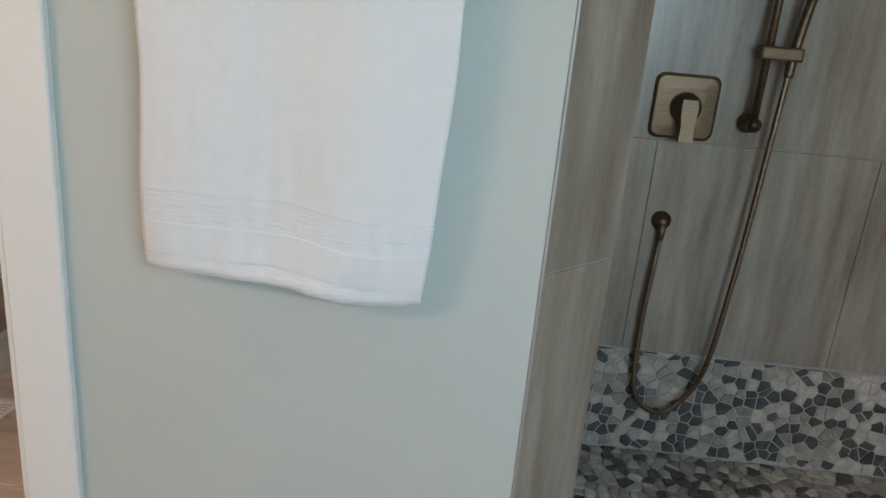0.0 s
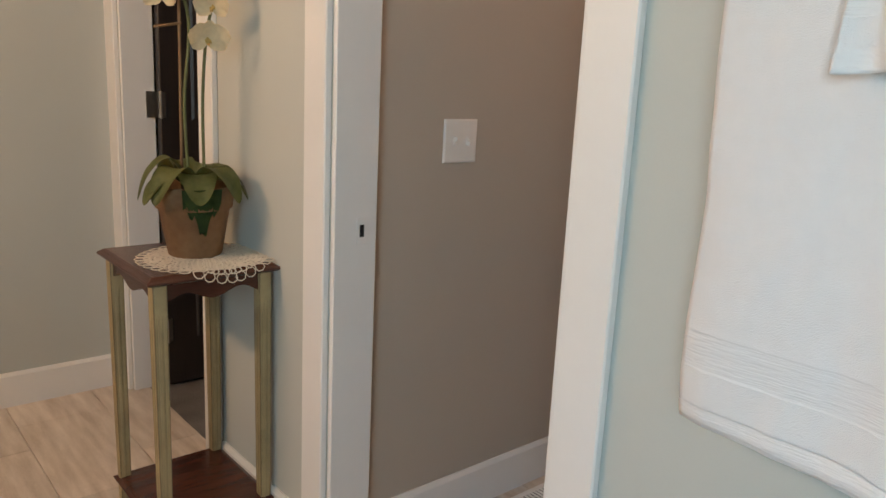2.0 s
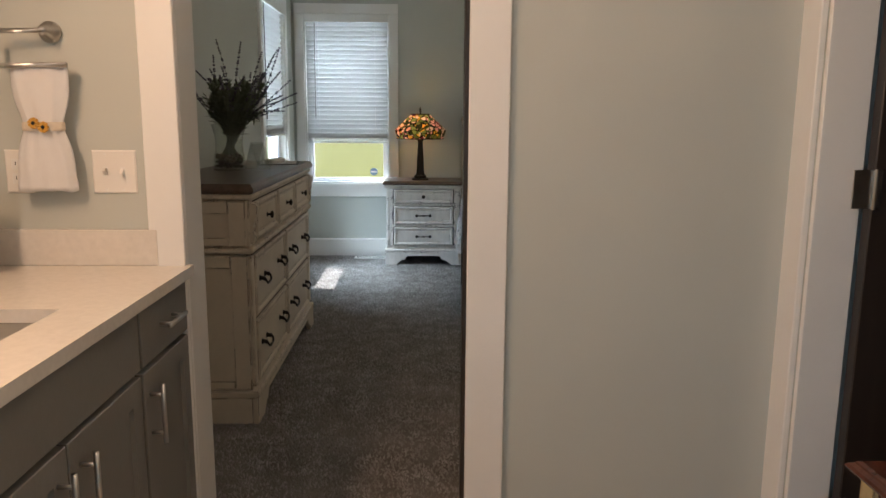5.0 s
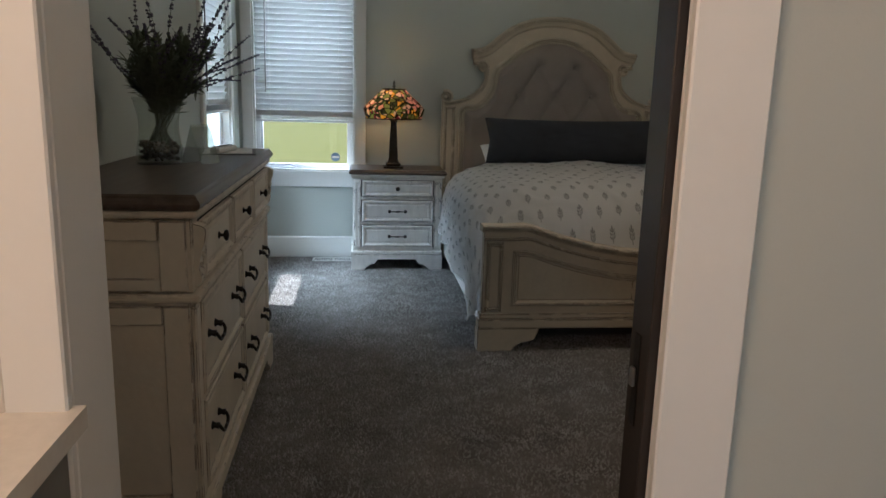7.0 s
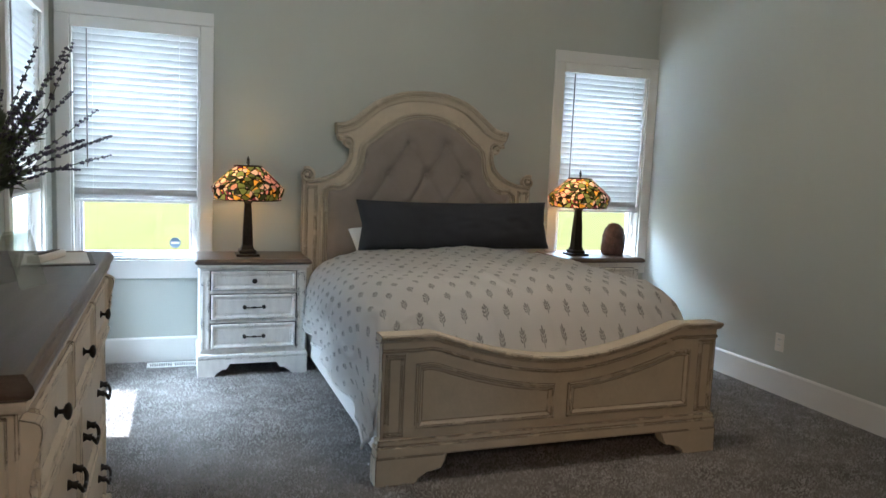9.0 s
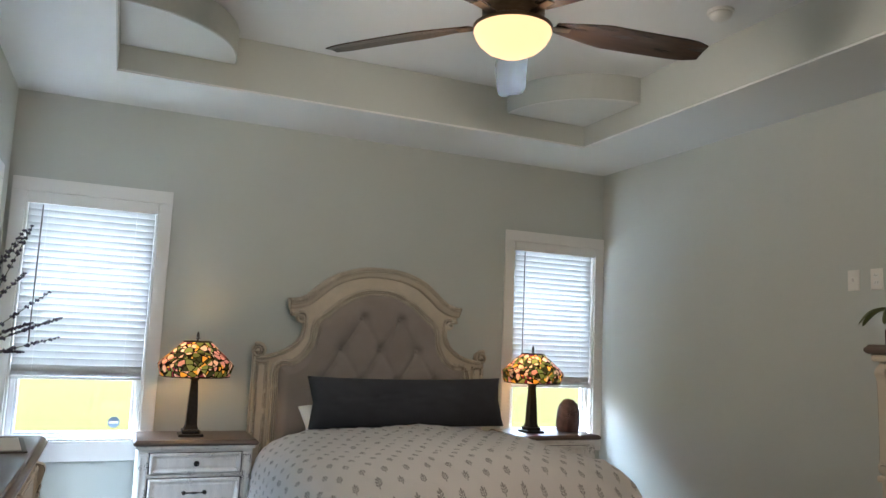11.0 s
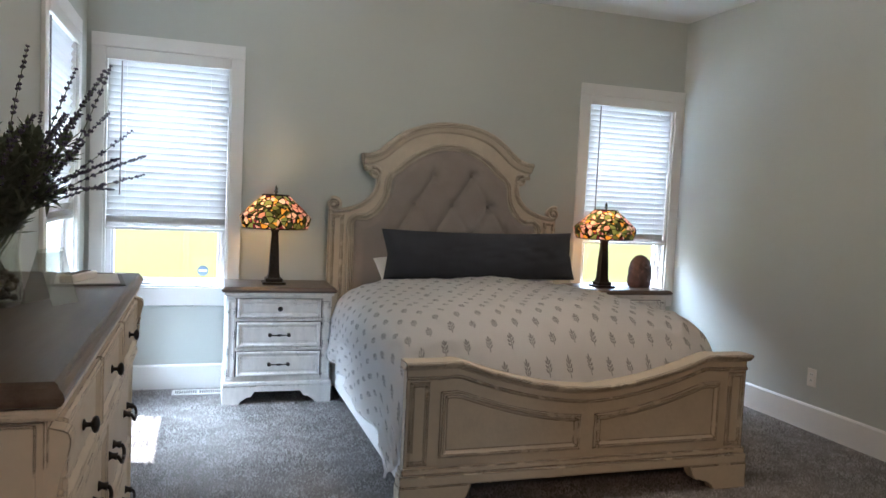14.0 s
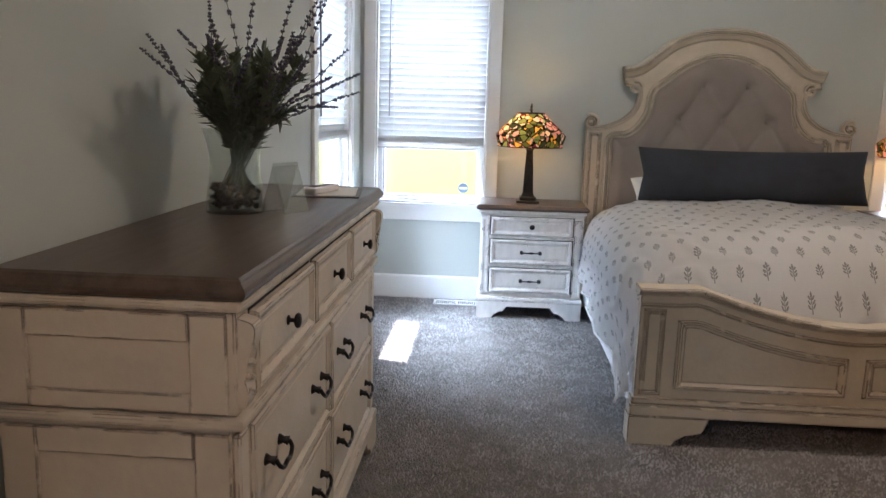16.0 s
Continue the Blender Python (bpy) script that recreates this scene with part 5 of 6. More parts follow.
# ---- ceiling fan, smoke detector, wall plates, floor register ----
fan = thing("ceiling_fan", pose(FAN[0], FAN[1], 0), "bronze ceiling fan with dark walnut blades and a lit bowl", "ceiling fan")
part("canopy", lathe(bmesh.new(), [(0.075, TZ), (0.075, TZ - 0.02), (0.05, TZ - 0.06), (0.016, TZ - 0.07)], 28), M_BRONZE, fan, smooth=True)
part("downrod", lathe(bmesh.new(), [(0.013, TZ - 0.06), (0.013, 2.98)], 14), M_BRONZE, fan, smooth=True)
part("motor", lathe(bmesh.new(), [(0.03, 3.0), (0.10, 2.985), (0.14, 2.94), (0.14, 2.885), (0.115, 2.865), (0.12, 2.845), (0.16, 2.835), (0.178, 2.825), (0.178, 2.812), (0.16, 2.808)], 36), M_BRONZE, fan, smooth=True)
part("light_bowl", lathe(bmesh.new(), [(0.172, 2.812), (0.174, 2.80), (0.168, 2.783), (0.150, 2.752), (0.118, 2.723), (0.075, 2.702), (0.02, 2.692)], 36), M_BOWL, fan, "glowing frosted glass bowl", True).visible_shadow = False
for az in (61, 133, 205, 277, 349):
    h = Matrix.Rotation(radians(az), 4, "Z")
    bm = bmesh.new()
    rows = []
    for i in range(13):
        t = i / 12
        r = 0.20 + 0.74 * t
        w = (0.032 + 0.052 * min(1, t * 3.2)) * (1 - 0.30 * max(0, (t - 0.85) / 0.15) ** 2) - 0.006 * t
        y0 = 0.012 * math.sin(t * 2.5)
        rows.append([(r, y0 - w, 2.855 + w * 0.22 - 0.02 * t), (r, y0, 2.859 - 0.02 * t), (r, y0 + w, 2.855 - w * 0.22 - 0.02 * t), (r, y0 + w, 2.849 - w * 0.22 - 0.02 * t), (r, y0, 2.853 - 0.02 * t), (r, y0 - w, 2.849 + w * 0.22 - 0.02 * t)])
    loft(bm, rows)
    part("blade", bm, M_BLADE, fan, "dark walnut blade", m=h)
    bm = boxes((0.10, 0.27, -0.02, 0.02, 2.842, 2.848), bev=0.003)
    part("blade_iron", bm, M_BRONZE, fan, m=h)
sd = thing("smoke_detector", pose(1.09, -2.385, TZ), "round white smoke detector on the ceiling", "smoke detector")
part("base", lathe(bmesh.new(), [(0.07, 0), (0.07, -0.012), (0.062, -0.014)], 28), M_PLASTIC, sd)
part("cover", lathe(bmesh.new(), [(0.058, -0.014), (0.056, -0.03), (0.045, -0.042), (0.012, -0.046)], 28), M_PLASTIC, sd, smooth=True)


def wall_plate(name, m, kind, label, category, gang=1):
    """Plate that faces -y, centred at the origin."""
    t = thing(name, m, label, category)
    w = 0.036 if gang == 1 else 0.059
    bm = bmesh.new()
    loft(bm, [[(-a, y, -b), (a, y, -b), (a, y, b), (-a, y, b)] for a, b, y in ((w, 0.0585, 0), (w, 0.0585, -0.003), (w - 0.004, 0.0545, -0.006))])
    part("plate", bm, M_PLASTIC, t)
    for g in range(gang):
        x = 0 if gang == 1 else -0.023 + 0.046 * g
        if kind == "switch":
            part("slot", boxes((x - 0.006, x + 0.006, -0.0068, -0.006, -0.013, 0.013)), M_TRIM, t)
            bm = bmesh.new()
            s = 1 if g == 0 else -1
            loft(bm, [[(x - a, y, z - b), (x + a, y, z - b), (x + a, y, z + b), (x - a, y, z + b)] for a, b, y, z in ((0.0048, 0.009, -0.0068, 0), (0.004, 0.005, -0.02, s * 0.008))])
            part("toggle", bm, M_PLASTIC, t)
        else:
            for z in (0.0195, -0.0195):
                part("socket", boxes((x - 0.017, x + 0.017, -0.0075, -0.006, z - 0.014, z + 0.014), bev=0.0015), M_TRIM, t)
                part("slot", boxes((x - 0.0075, x - 0.0055, -0.0081, -0.0075, z - 0.002, z + 0.007)), M_HOLE, t)
                part("slot", boxes((x + 0.0055, x + 0.0075, -0.0081, -0.0075, z - 0.002, z + 0.006)), M_HOLE, t)
        for z in (-0.048, 0.048):
            bm = bmesh.new()
            lathe(bm, [(0.003, 0), (0.003, 0.001)], 10)
            part("screw", bm, M_TRIM, t, m=pose(x, -0.006, z, 90))
    return t


wall_plate("wall_outlet", pose(XR, -1.563, 0.345, 0, 0, -90), "outlet", "white duplex outlet above the baseboard", "outlet")
wall_plate("light_switch", pose(XR, -2.395, 1.862, 0, 0, -90), "switch", "white single light switch plate high on the wall", "switch")
wall_plate("wall_outlet", pose(XR, -2.535, 1.862, 0, 0, -90), "outlet", "white duplex outlet high on the wall", "outlet")
wall_plate("light_switch", pose(0.262, -6.63, 1.14), "switch", "ivory double light switch plate on the toilet room wall", "switch", 2)
wall_plate("light_switch", pose(-2.034, -5.07, 1.183), "switch", "white double light switch plate above the vanity", "switch", 2)
wall_plate("wall_outlet", pose(-2.29, -5.07, 1.183), "outlet", "white outlet half hidden by a hand towel", "outlet")


def register(m, label, w, d, n):
    t = thing("floor_register", m, label, "floor vent")
    part("well", boxes((-w / 2 + 0.01, w / 2 - 0.01, -d / 2 + 0.01, d / 2 - 0.01, 0.0, 0.002)), M_HOLE, t)
    for nm, s in (("rim", (-w / 2, w / 2, -d / 2, -d / 2 + 0.016, 0, 0.007)), ("rim", (-w / 2, w / 2, d / 2 - 0.016, d / 2, 0, 0.007)), ("rim", (-w / 2, -w / 2 + 0.02, -d / 2 + 0.016, d / 2 - 0.016, 0, 0.007)),
                  ("rim", (w / 2 - 0.02, w / 2, -d / 2 + 0.016, d / 2 - 0.016, 0, 0.007)), ("mid_bar", (-0.008, 0.008, -d / 2 + 0.016, d / 2 - 0.016, 0.002, 0.0066))):
        part(nm, boxes(s, bev=0.002), M_TRIM, t)
    for k in range(n):
        x = -w / 2 + 0.03 + (w - 0.06) * k / (n - 1)
        bm = boxes((-0.0035, 0.0035, -d / 2 + 0.0165, d / 2 - 0.0165, -0.0008, 0.0008))
        part("slat", bm, M_TRIM, t, m=pose(x, 0, 0.0042, 0, 35 if x < 0 else -35, 0))
    return t


register(pose(0.51, -6.745, 0.0), "white painted metal floor register on the tiles", 0.37, 0.125, 22)
register(pose(-1.70, -0.13, 0.004), "white metal floor register in the carpet", 0.33, 0.12, 20)


# ---- bathroom: vanity ----
CT = 0.926
vt = thing("vanity_worktop", pose(0, 0, 0), "cream quartz vanity worktop with an undermount basin", "worktop")
SX0, SX1, SY0, SY1 = -2.27, -1.97, -6.05, -5.56
xs_, ys_ = (XL, SX0, SX1, -1.835), (-8.2, SY0, SY1, -5.07)
bm = bmesh.new()
for a in range(3):
    for b in range(3):
        if (a, b) != (1, 1):
            box(bm, xs_[a], xs_[a + 1], ys_[b], ys_[b + 1], CT - 0.03, CT)
bmesh.ops.remove_doubles(bm, verts=bm.verts, dist=1e-5)
inner_faces = {}
for f in bm.faces:
    inner_faces.setdefault(tuple(round(c, 4) for c in f.calc_center_median()), []).append(f)
bmesh.ops.delete(bm, geom=[f for fs in inner_faces.values() if len(fs) > 1 for f in fs], context="FACES")
part("slab", bm, M_QUARTZ, vt)
part("side_splash", boxes((XL + 0.022, -1.925, -5.091, -5.0712, CT, CT + 0.10), bev=0.002), M_QUARTZ, vt)
part("back_splash", boxes((XL, XL + 0.02, -8.2, -5.071, CT, CT + 0.10), bev=0.002), M_QUARTZ, vt)
bm = bmesh.new()
rect = lambda i, z: [(SX0 + i, SY0 + i, z), (SX1 - i, SY0 + i, z), (SX1 - i, SY1 - i, z), (SX0 + i, SY1 - i, z)]
loft(bm, [rect(-0.01, CT - 0.031), rect(0.0, CT - 0.032), rect(0.012, CT - 0.12), rect(0.06, CT - 0.16)], cap0=False)
part("basin", bm, M_VINYL, vt, "white ceramic basin")


def bar_pull(parent, m, w=0.13):
    bm = bmesh.new()
    tube(bm, [(-w / 2, -0.032, 0), (w / 2, -0.032, 0)], 0.006, 10)
    for s in (-1, 1):
        tube(bm, [(s * w * 0.33, 0, 0), (s * w * 0.33, -0.032, 0)], 0.005, 8)
    return part("handle", bm, M_NICKEL, parent, "brushed nickel bar pull", True, m)


def cab_front(parent, name, y0, y1, z0, z1, flat=False):
    """Local: faces -y; y0..y1 are local x."""
    bm = bmesh.new()
    st = [(0, 0), (0, 0.018), (0.002, 0.02)] if flat else [(0, 0), (0, 0.018), (0.002, 0.02), (0.055, 0.02), (0.058, 0.010)]
    panelled(bm, y0, y1, z0, z1, 0.0, st)
    return part(name, bm, M_CABGREY, parent)


def vanity_unit(y0, y1, kind):
    u = thing("vanity_cabinet", pose(-1.876, 0, 0, 0, 0, 90), "grey painted vanity cabinet with nickel bar pulls", "cabinet", group="vanity cabinets")
    part("carcass", boxes((y0 + 0.001, y1 - 0.001, 0.001, 0.55, 0.10, CT - 0.031)), M_CABGREY, u)
    part("toe_kick", boxes((y0 + 0.001, y1 - 0.001, 0.07, 0.55, 0.0, 0.10)), M_HOLE, u)
    g = 0.006
    if kind == "door":
        q = cab_front(u, "drawer", y0 + g, y1 - g, 0.745, 0.895, True)
        bar_pull(q, pose((y0 + y1) / 2, -0.02, 0.82))
        q = cab_front(u, "cabinet_door", y0 + g, y1 - g, 0.115, 0.73)
        bar_pull(q, pose(y0 + 0.04, -0.02, 0.62, 0, 90, 0), 0.15)
    elif kind == "sink":
        cab_front(u, "false_front", y0 + g, y1 - g, 0.745, 0.895, True)
        ym = (y0 + y1) / 2
        q = cab_front(u, "cabinet_door", ym + 0.003, y1 - g, 0.115, 0.73)
        bar_pull(q, pose(ym + 0.045, -0.02, 0.62, 0, 90, 0), 0.15)
        q = cab_front(u, "cabinet_door", y0 + g, ym - 0.003, 0.115, 0.73)
        bar_pull(q, pose(ym - 0.045, -0.02, 0.62, 0, 90, 0), 0.15)
    else:
        for z0, z1 in ((0.745, 0.895), (0.44, 0.73), (0.115, 0.425)):
            q = cab_front(u, "drawer", y0 + g, y1 - g, z0, z1, z0 > 0.7)
            bar_pull(q, pose((y0 + y1) / 2, -0.02, (z0 + z1) / 2))


for a, b, k in ((-5.43, -5.075, "door"), (-6.18, -5.432, "sink"), (-6.64, -6.182, "drawers"), (-7.39, -6.642, "sink"), (-8.18, -7.392, "door")):
    vanity_unit(a, b, k)

rg = thing("towel_ring", pose(-2.175, -5.07, 1.548), "brushed nickel square towel ring on the wall", "towel ring")
bm = bmesh.new()
lathe(bm, [(0.028, 0), (0.028, 0.012), (0.02, 0.016), (0.012, 0.05), (0.009, 0.055)], 20)
part("rosette", bm, M_NICKEL, rg, smooth=True, m=pose(0, 0, 0, 90))
bm = bmesh.new()
tube(bm, [(0.004, -0.05, 0.0), (-0.10, -0.055, -0.002), (-0.125, -0.056, -0.012), (-0.118, -0.058, -0.085), (-0.105, -0.06, -0.09), (0.06, -0.06, -0.085)], 0.0068, 8)
part("ring_bar", bm, M_NICKEL, rg, smooth=True)
ht = thing("hand_towel", pose(-2.195, -5.112, 1.135), "small white hand towel gathered by a flowered ribbon", "towel")
bm = bmesh.new()
rows = []
for i in range(29):
    t = i / 28
    z = 0.332 * t
    w = 0.073 - 0.024 * math.exp(-((t - 0.52) / 0.16) ** 2) + (0.004 if t < 0.1 else 0)
    ring = []
    for k in range(28):
        a = 2 * math.pi * k / 28
        ring.append(((w + 0.004 * math.sin(6 * a + 3 * t)) * math.cos(a), (0.014 + 0.004 * math.sin(5 * math.cos(a) * 2 + 4 * t)) * math.sin(a), z + 0.004 * math.sin(3 * a) * (1 if i == 0 else 0)))
    rows.append(ring)
loft(bm, rows)
part("cloth", bm, M_TERRY, ht, smooth=True)
part("ribbon", lathe(bmesh.new(), [(0.054, 0.158), (0.056, 0.163), (0.056, 0.176), (0.054, 0.181)], 28), M_LACE, ht, "straw ribbon", m=Matrix.Diagonal((1, 0.42, 1, 1)))
for x, z in ((-0.012, 0.178), (0.012, 0.168)):
    bm = bmesh.new()
    for k in range(9):
        a = 2 * math.pi * k / 9
        tube(bm, [(x, -0.026, z), (x + 0.014 * math.cos(a), -0.029, z + 0.014 * math.sin(a))], [0.003, 0.004], 5)
    part("blossom", bm, M_YELLOW, ht, "small yellow cloth blossom")
    bm = bmesh.new()
    bmesh.ops.create_icosphere(bm, subdivisions=1, radius=0.0055, matrix=Matrix.Translation((x, -0.03, z)))
    part("blossom_eye", bm, M_HOLE, ht)
bx = thing("tissue_cover", pose(-2.37, -5.24, CT), "square cream tissue box cover on the worktop", "box")
part("shell", boxes((-0.05, 0.065, -0.065, 0.065, 0, 0.205), bev=0.008, seg=2), M_QUARTZ, bx)
part("lid", boxes((-0.052, 0.067, -0.067, 0.067, 0.205, 0.214), bev=0.003), M_QUARTZ, bx)

# ---- plant stand, doily, orchid ----
PX, PY, PZ = -0.334, -6.212, 0.802
ps = thing("plant_stand", pose(PX, PY, 0), "tall two-tier plant stand with mahogany top and gilt legs", "plant stand")
part("top", moulded_top(bmesh.new(), -0.176, 0.176, -0.20, 0.20, PZ - 0.024, PZ), M_MAHOG, ps, "dark mahogany top with moulded edge")


def apron(half, n=24):
    pts = []
    for i in range(n + 1):
        x = -half + 2 * half * i / n
        u = abs(x) / half
        pts.append((x, PZ - 0.062 - 0.013 * math.cos(u * math.pi * 1.7) - 0.006 * u))
    return pts + [(half, PZ - 0.024), (-half, PZ - 0.024)]


for ax, half, o in (("y", 0.128, -0.166), ("y", 0.128, 0.166), ("x", 0.152, -0.142), ("x", 0.152, 0.142)):
    bm = bmesh.new()
    prism(bm, apron(half), o - 0.008, o + 0.008, ax)
    part("apron", bm, M_MAHOG, ps, "scalloped mahogany apron")
for sx in (-1, 1):
    for sy in (-1, 1):
        bm = bmesh.new()
        rings = []
        for z, k in ((0.0, 0.8), (0.012, 0.82), (0.3, 0.92), (0.66, 1.0), (PZ - 0.1, 1.02), (PZ - 0.024, 1.02)):
            ring = []
            for i in range(24):
                a = 2 * math.pi * i / 24
                r = 0.0185 * k / max(abs(math.cos(a)), abs(math.sin(a))) ** 0.75 * (1 - 0.07 * (i % 3 == 1) * (0.012 < z < 0.7))
                ring.append((sx * 0.14 + r * math.cos(a), sy * 0.164 + r * math.sin(a), z))
            rings.append(ring)
        loft(bm, rings)
        part("leg", bm, M_LEG, ps, "fluted olive-gilt leg")
part("lower_shelf", moulded_top(bmesh.new(), -0.165, 0.165, -0.19, 0.19, 0.10, 0.12), M_MAHOG, ps, "dark mahogany lower shelf")

OX, OY = 0.03, 0.06
dl = thing("lace_doily", pose(PX + OX, PY - OY, PZ + 0.003), "round ecru crocheted doily hanging over the table edge", "doily")
bm = bmesh.new()


def drape(x, y):
    """Lies on the top and falls over its edges."""
    over = max(-0.203 + OY - y, 0.0)
    if over > 0:
        return (x, -0.203 + OY - 0.004 - 0.15 * over, 0.001 - over * 0.97)
    ov = max(x - (0.178 - OX), 0)
    if ov > 0:
        return (0.181 - OX, y, -ov)
    return (x, y, 0.0015)


rnd = random.Random(3)
for ringi in range(11):
    last = ringi == 10
    r = 0.03 + 0.0132 * ringi + (0.005 if last else 0)
    cnt = 36 if last else 15 + 5 * ringi
    for k in range(cnt):
        a = 2 * math.pi * (k + 0.5 * (ringi % 2)) / cnt + rnd.uniform(-0.03, 0.03)
        lw, lh = math.pi * r / cnt * (0.95 if last else 1.08), 0.013 if last else 0.0085
        cx, cy = r * math.cos(a), r * math.sin(a)
        loop = []
        for i in range(9):
            b = 2 * math.pi * i / 8
            u, v = lw * math.cos(b), lh * math.sin(b)
            loop.append(drape(cx + u * -math.sin(a) + v * math.cos(a), cy + u * math.cos(a) + v * math.sin(a)))
        tube(bm, loop, 0.0015, 4, cap=False)
tagged(part("lace", bm, M_LACE, dl), kind="stuff")

po = thing("orchid", pose(PX + 0.02, PY - 0.01, PZ + 0.005), "white orchid with waxy leaves in a mossy terracotta pot", "plant")
bm = lathe(bmesh.new(), [(0.066, 0), (0.07, 0.004), (0.092, 0.128), (0.099, 0.130), (0.106, 0.185), (0.103, 0.19), (0.096, 0.188), (0.09, 0.14), (0.06, 0.14)], 40)
pot = part("pot", bm, M_TERRA, po, "worn terracotta pot", True)
bm = bmesh.new()
rows = []
for i in range(15):
    t = i / 14
    row = []
    for k in range(15):
        a = radians(-128 + 56 * (k / 14))
        drip = 0.085 + 0.05 * abs(k / 14 - 0.5) * 2 + 0.014 * math.sin(k * 1.9)
        if abs(k - 8) < 3:
            drip -= 0.035 * (1 - abs(k - 8) / 3)
        z = 0.188 - t * (0.188 - drip)
        r = (0.1005 + (z - 0.13) * 0.11) if z > 0.13 else 0.092 - (0.128 - z) * 0.172
        row.append((1.008 * r * math.cos(a), 1.008 * r * math.sin(a), z))
    rows.append(row)
loft(bm, rows, closed=False)
bmesh.ops.solidify(bm, geom=bm.faces[:], thickness=0.0015)
part("moss_stain", bm, M_MOSSY, po, "green painted moss on the pot", True)
part("soil", lathe(bmesh.new(), [(0.088, 0.158), (0.06, 0.17), (0.01, 0.175)], 24, wob=0.03), M_MOSSY, po)
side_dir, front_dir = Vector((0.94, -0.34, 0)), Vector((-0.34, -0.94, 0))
for az, L, up, w in ((-150, 0.16, 0.05, 0.034), (-105, 0.13, 0.035, 0.042), (-60, 0.15, 0.05, 0.036), (-20, 0.19, 0.05, 0.026), (-35, 0.17, 0.03, 0.022), (40, 0.15, 0.05, 0.03), (100, 0.16, 0.06, 0.034), (170, 0.15, 0.07, 0.032), (200, 0.17, 0.03, 0.026)):
    d = Vector((math.cos(radians(az)), math.sin(radians(az)), 0))
    if d.x > 0.5:
        L = min(L, 0.15)
    L *= 0.86
    bm = blade_leaf(bmesh.new(), [(0, 0, 0.165), d * L * 0.45 + Vector((0, 0, 0.185 + up)), d * L * 0.85 + Vector((0, 0, 0.175 + up * 0.7)), d * L * 1.1 + Vector((0, 0, 0.15))], w * 1.15, 0.18)
    part("leaf", bm, M_LEAF, po, smooth=True)
stems = [[(-0.012, 0.0, 0.16), (-0.02, 0.0, 0.40), (-0.005, -0.005, 0.60), (-0.045, -0.03, 0.72), (-0.05, -0.04, 0.86)],
         [(0.03, 0.0, 0.16), (0.03, 0.0, 0.42), (0.05, -0.005, 0.62), (0.11, -0.01, 0.78), (0.10, -0.03, 0.93)]]
for q in stems:
    part("flower_stem", tube(bmesh.new(), spline(q, 8), 0.0042, 7), M_STEM, po, smooth=True)
for q in ([(-0.028, 0.01, 0.15), (-0.022, 0.01, 0.80)], [(-0.10, -0.02, 0.585), (-0.02, 0.01, 0.60)]):
    part("stake", tube(bmesh.new(), q, 0.0038, 6), M_STAKE, po, "bamboo stake")


def petal(bm, d, n, L, w, cup=0.25):
    d, n = d.normalized(), n.normalized()
    s = d.cross(n)
    rows = []
    for i in range(7):
        t = i / 6
        wd = w * math.sin(math.pi * (0.12 + 0.83 * t)) ** 0.7
        rows.append([d * L * t + s * wd * k + n * (cup * L * (t * t * 0.6 - 0.25 * t) + 0.12 * w * (k * k) + 0.006 * math.sin(5 * k + 9 * t + 20 * d.x) * t) for k in (-1, -0.5, 0, 0.5, 1)])
    loft(bm, rows, closed=False)


for x, z, dep, face, sc in ((-0.065, 0.665, 0.02, -0.5, 1.0), (0.04, 0.565, 0.035, 0.15, 1.05), (0.105, 0.70, 0.01, 0.4, 1.05), (-0.035, 0.76, 0.03, -0.2, 1.0), (0.015, 0.735, -0.02, 0.5, 0.9), (0.055, 0.645, 0.03, -0.3, 0.9),
                            (0.075, 0.84, 0.02, 0.1, 0.95), (-0.02, 0.87, 0.02, -0.3, 0.95)):
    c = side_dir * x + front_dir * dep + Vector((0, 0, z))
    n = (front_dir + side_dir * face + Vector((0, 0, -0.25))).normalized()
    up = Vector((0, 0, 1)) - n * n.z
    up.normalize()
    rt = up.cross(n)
    fl = part("blossom", lathe(bmesh.new(), [(0.002, -0.004), (0.004, 0.0), (0.002, 0.004)], 8), M_THROAT, po, "creamy white moth-orchid blossom", m=Matrix.Translation(c))
    for ang, L, w in ((90, 0.045, 0.017), (205, 0.042, 0.016), (335, 0.042, 0.016), (20, 0.048, 0.030), (160, 0.048, 0.030)):
        bm = bmesh.new()
        petal(bm, (rt * math.cos(radians(ang)) + up * math.sin(radians(ang))) + n * 0.25, n, L * sc * 1.08, w * sc * 1.08, 0.5)
        part("petal", bm, M_PETAL, fl, smooth=True)
    bm = bmesh.new()
    petal(bm, n * 0.8 - up * 0.6, up, 0.022 * sc, 0.010 * sc, 0.5)
    part("lip", bm, M_THROAT, fl, "yellowish orchid lip", True)
for x, z in ((0.115, 0.80), (0.10, 0.92)):
    bm = bmesh.new()
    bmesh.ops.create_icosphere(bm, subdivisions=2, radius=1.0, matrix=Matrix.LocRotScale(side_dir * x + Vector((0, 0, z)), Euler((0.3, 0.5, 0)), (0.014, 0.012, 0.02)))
    part("bud", bm, M_LEAF, po, smooth=True)

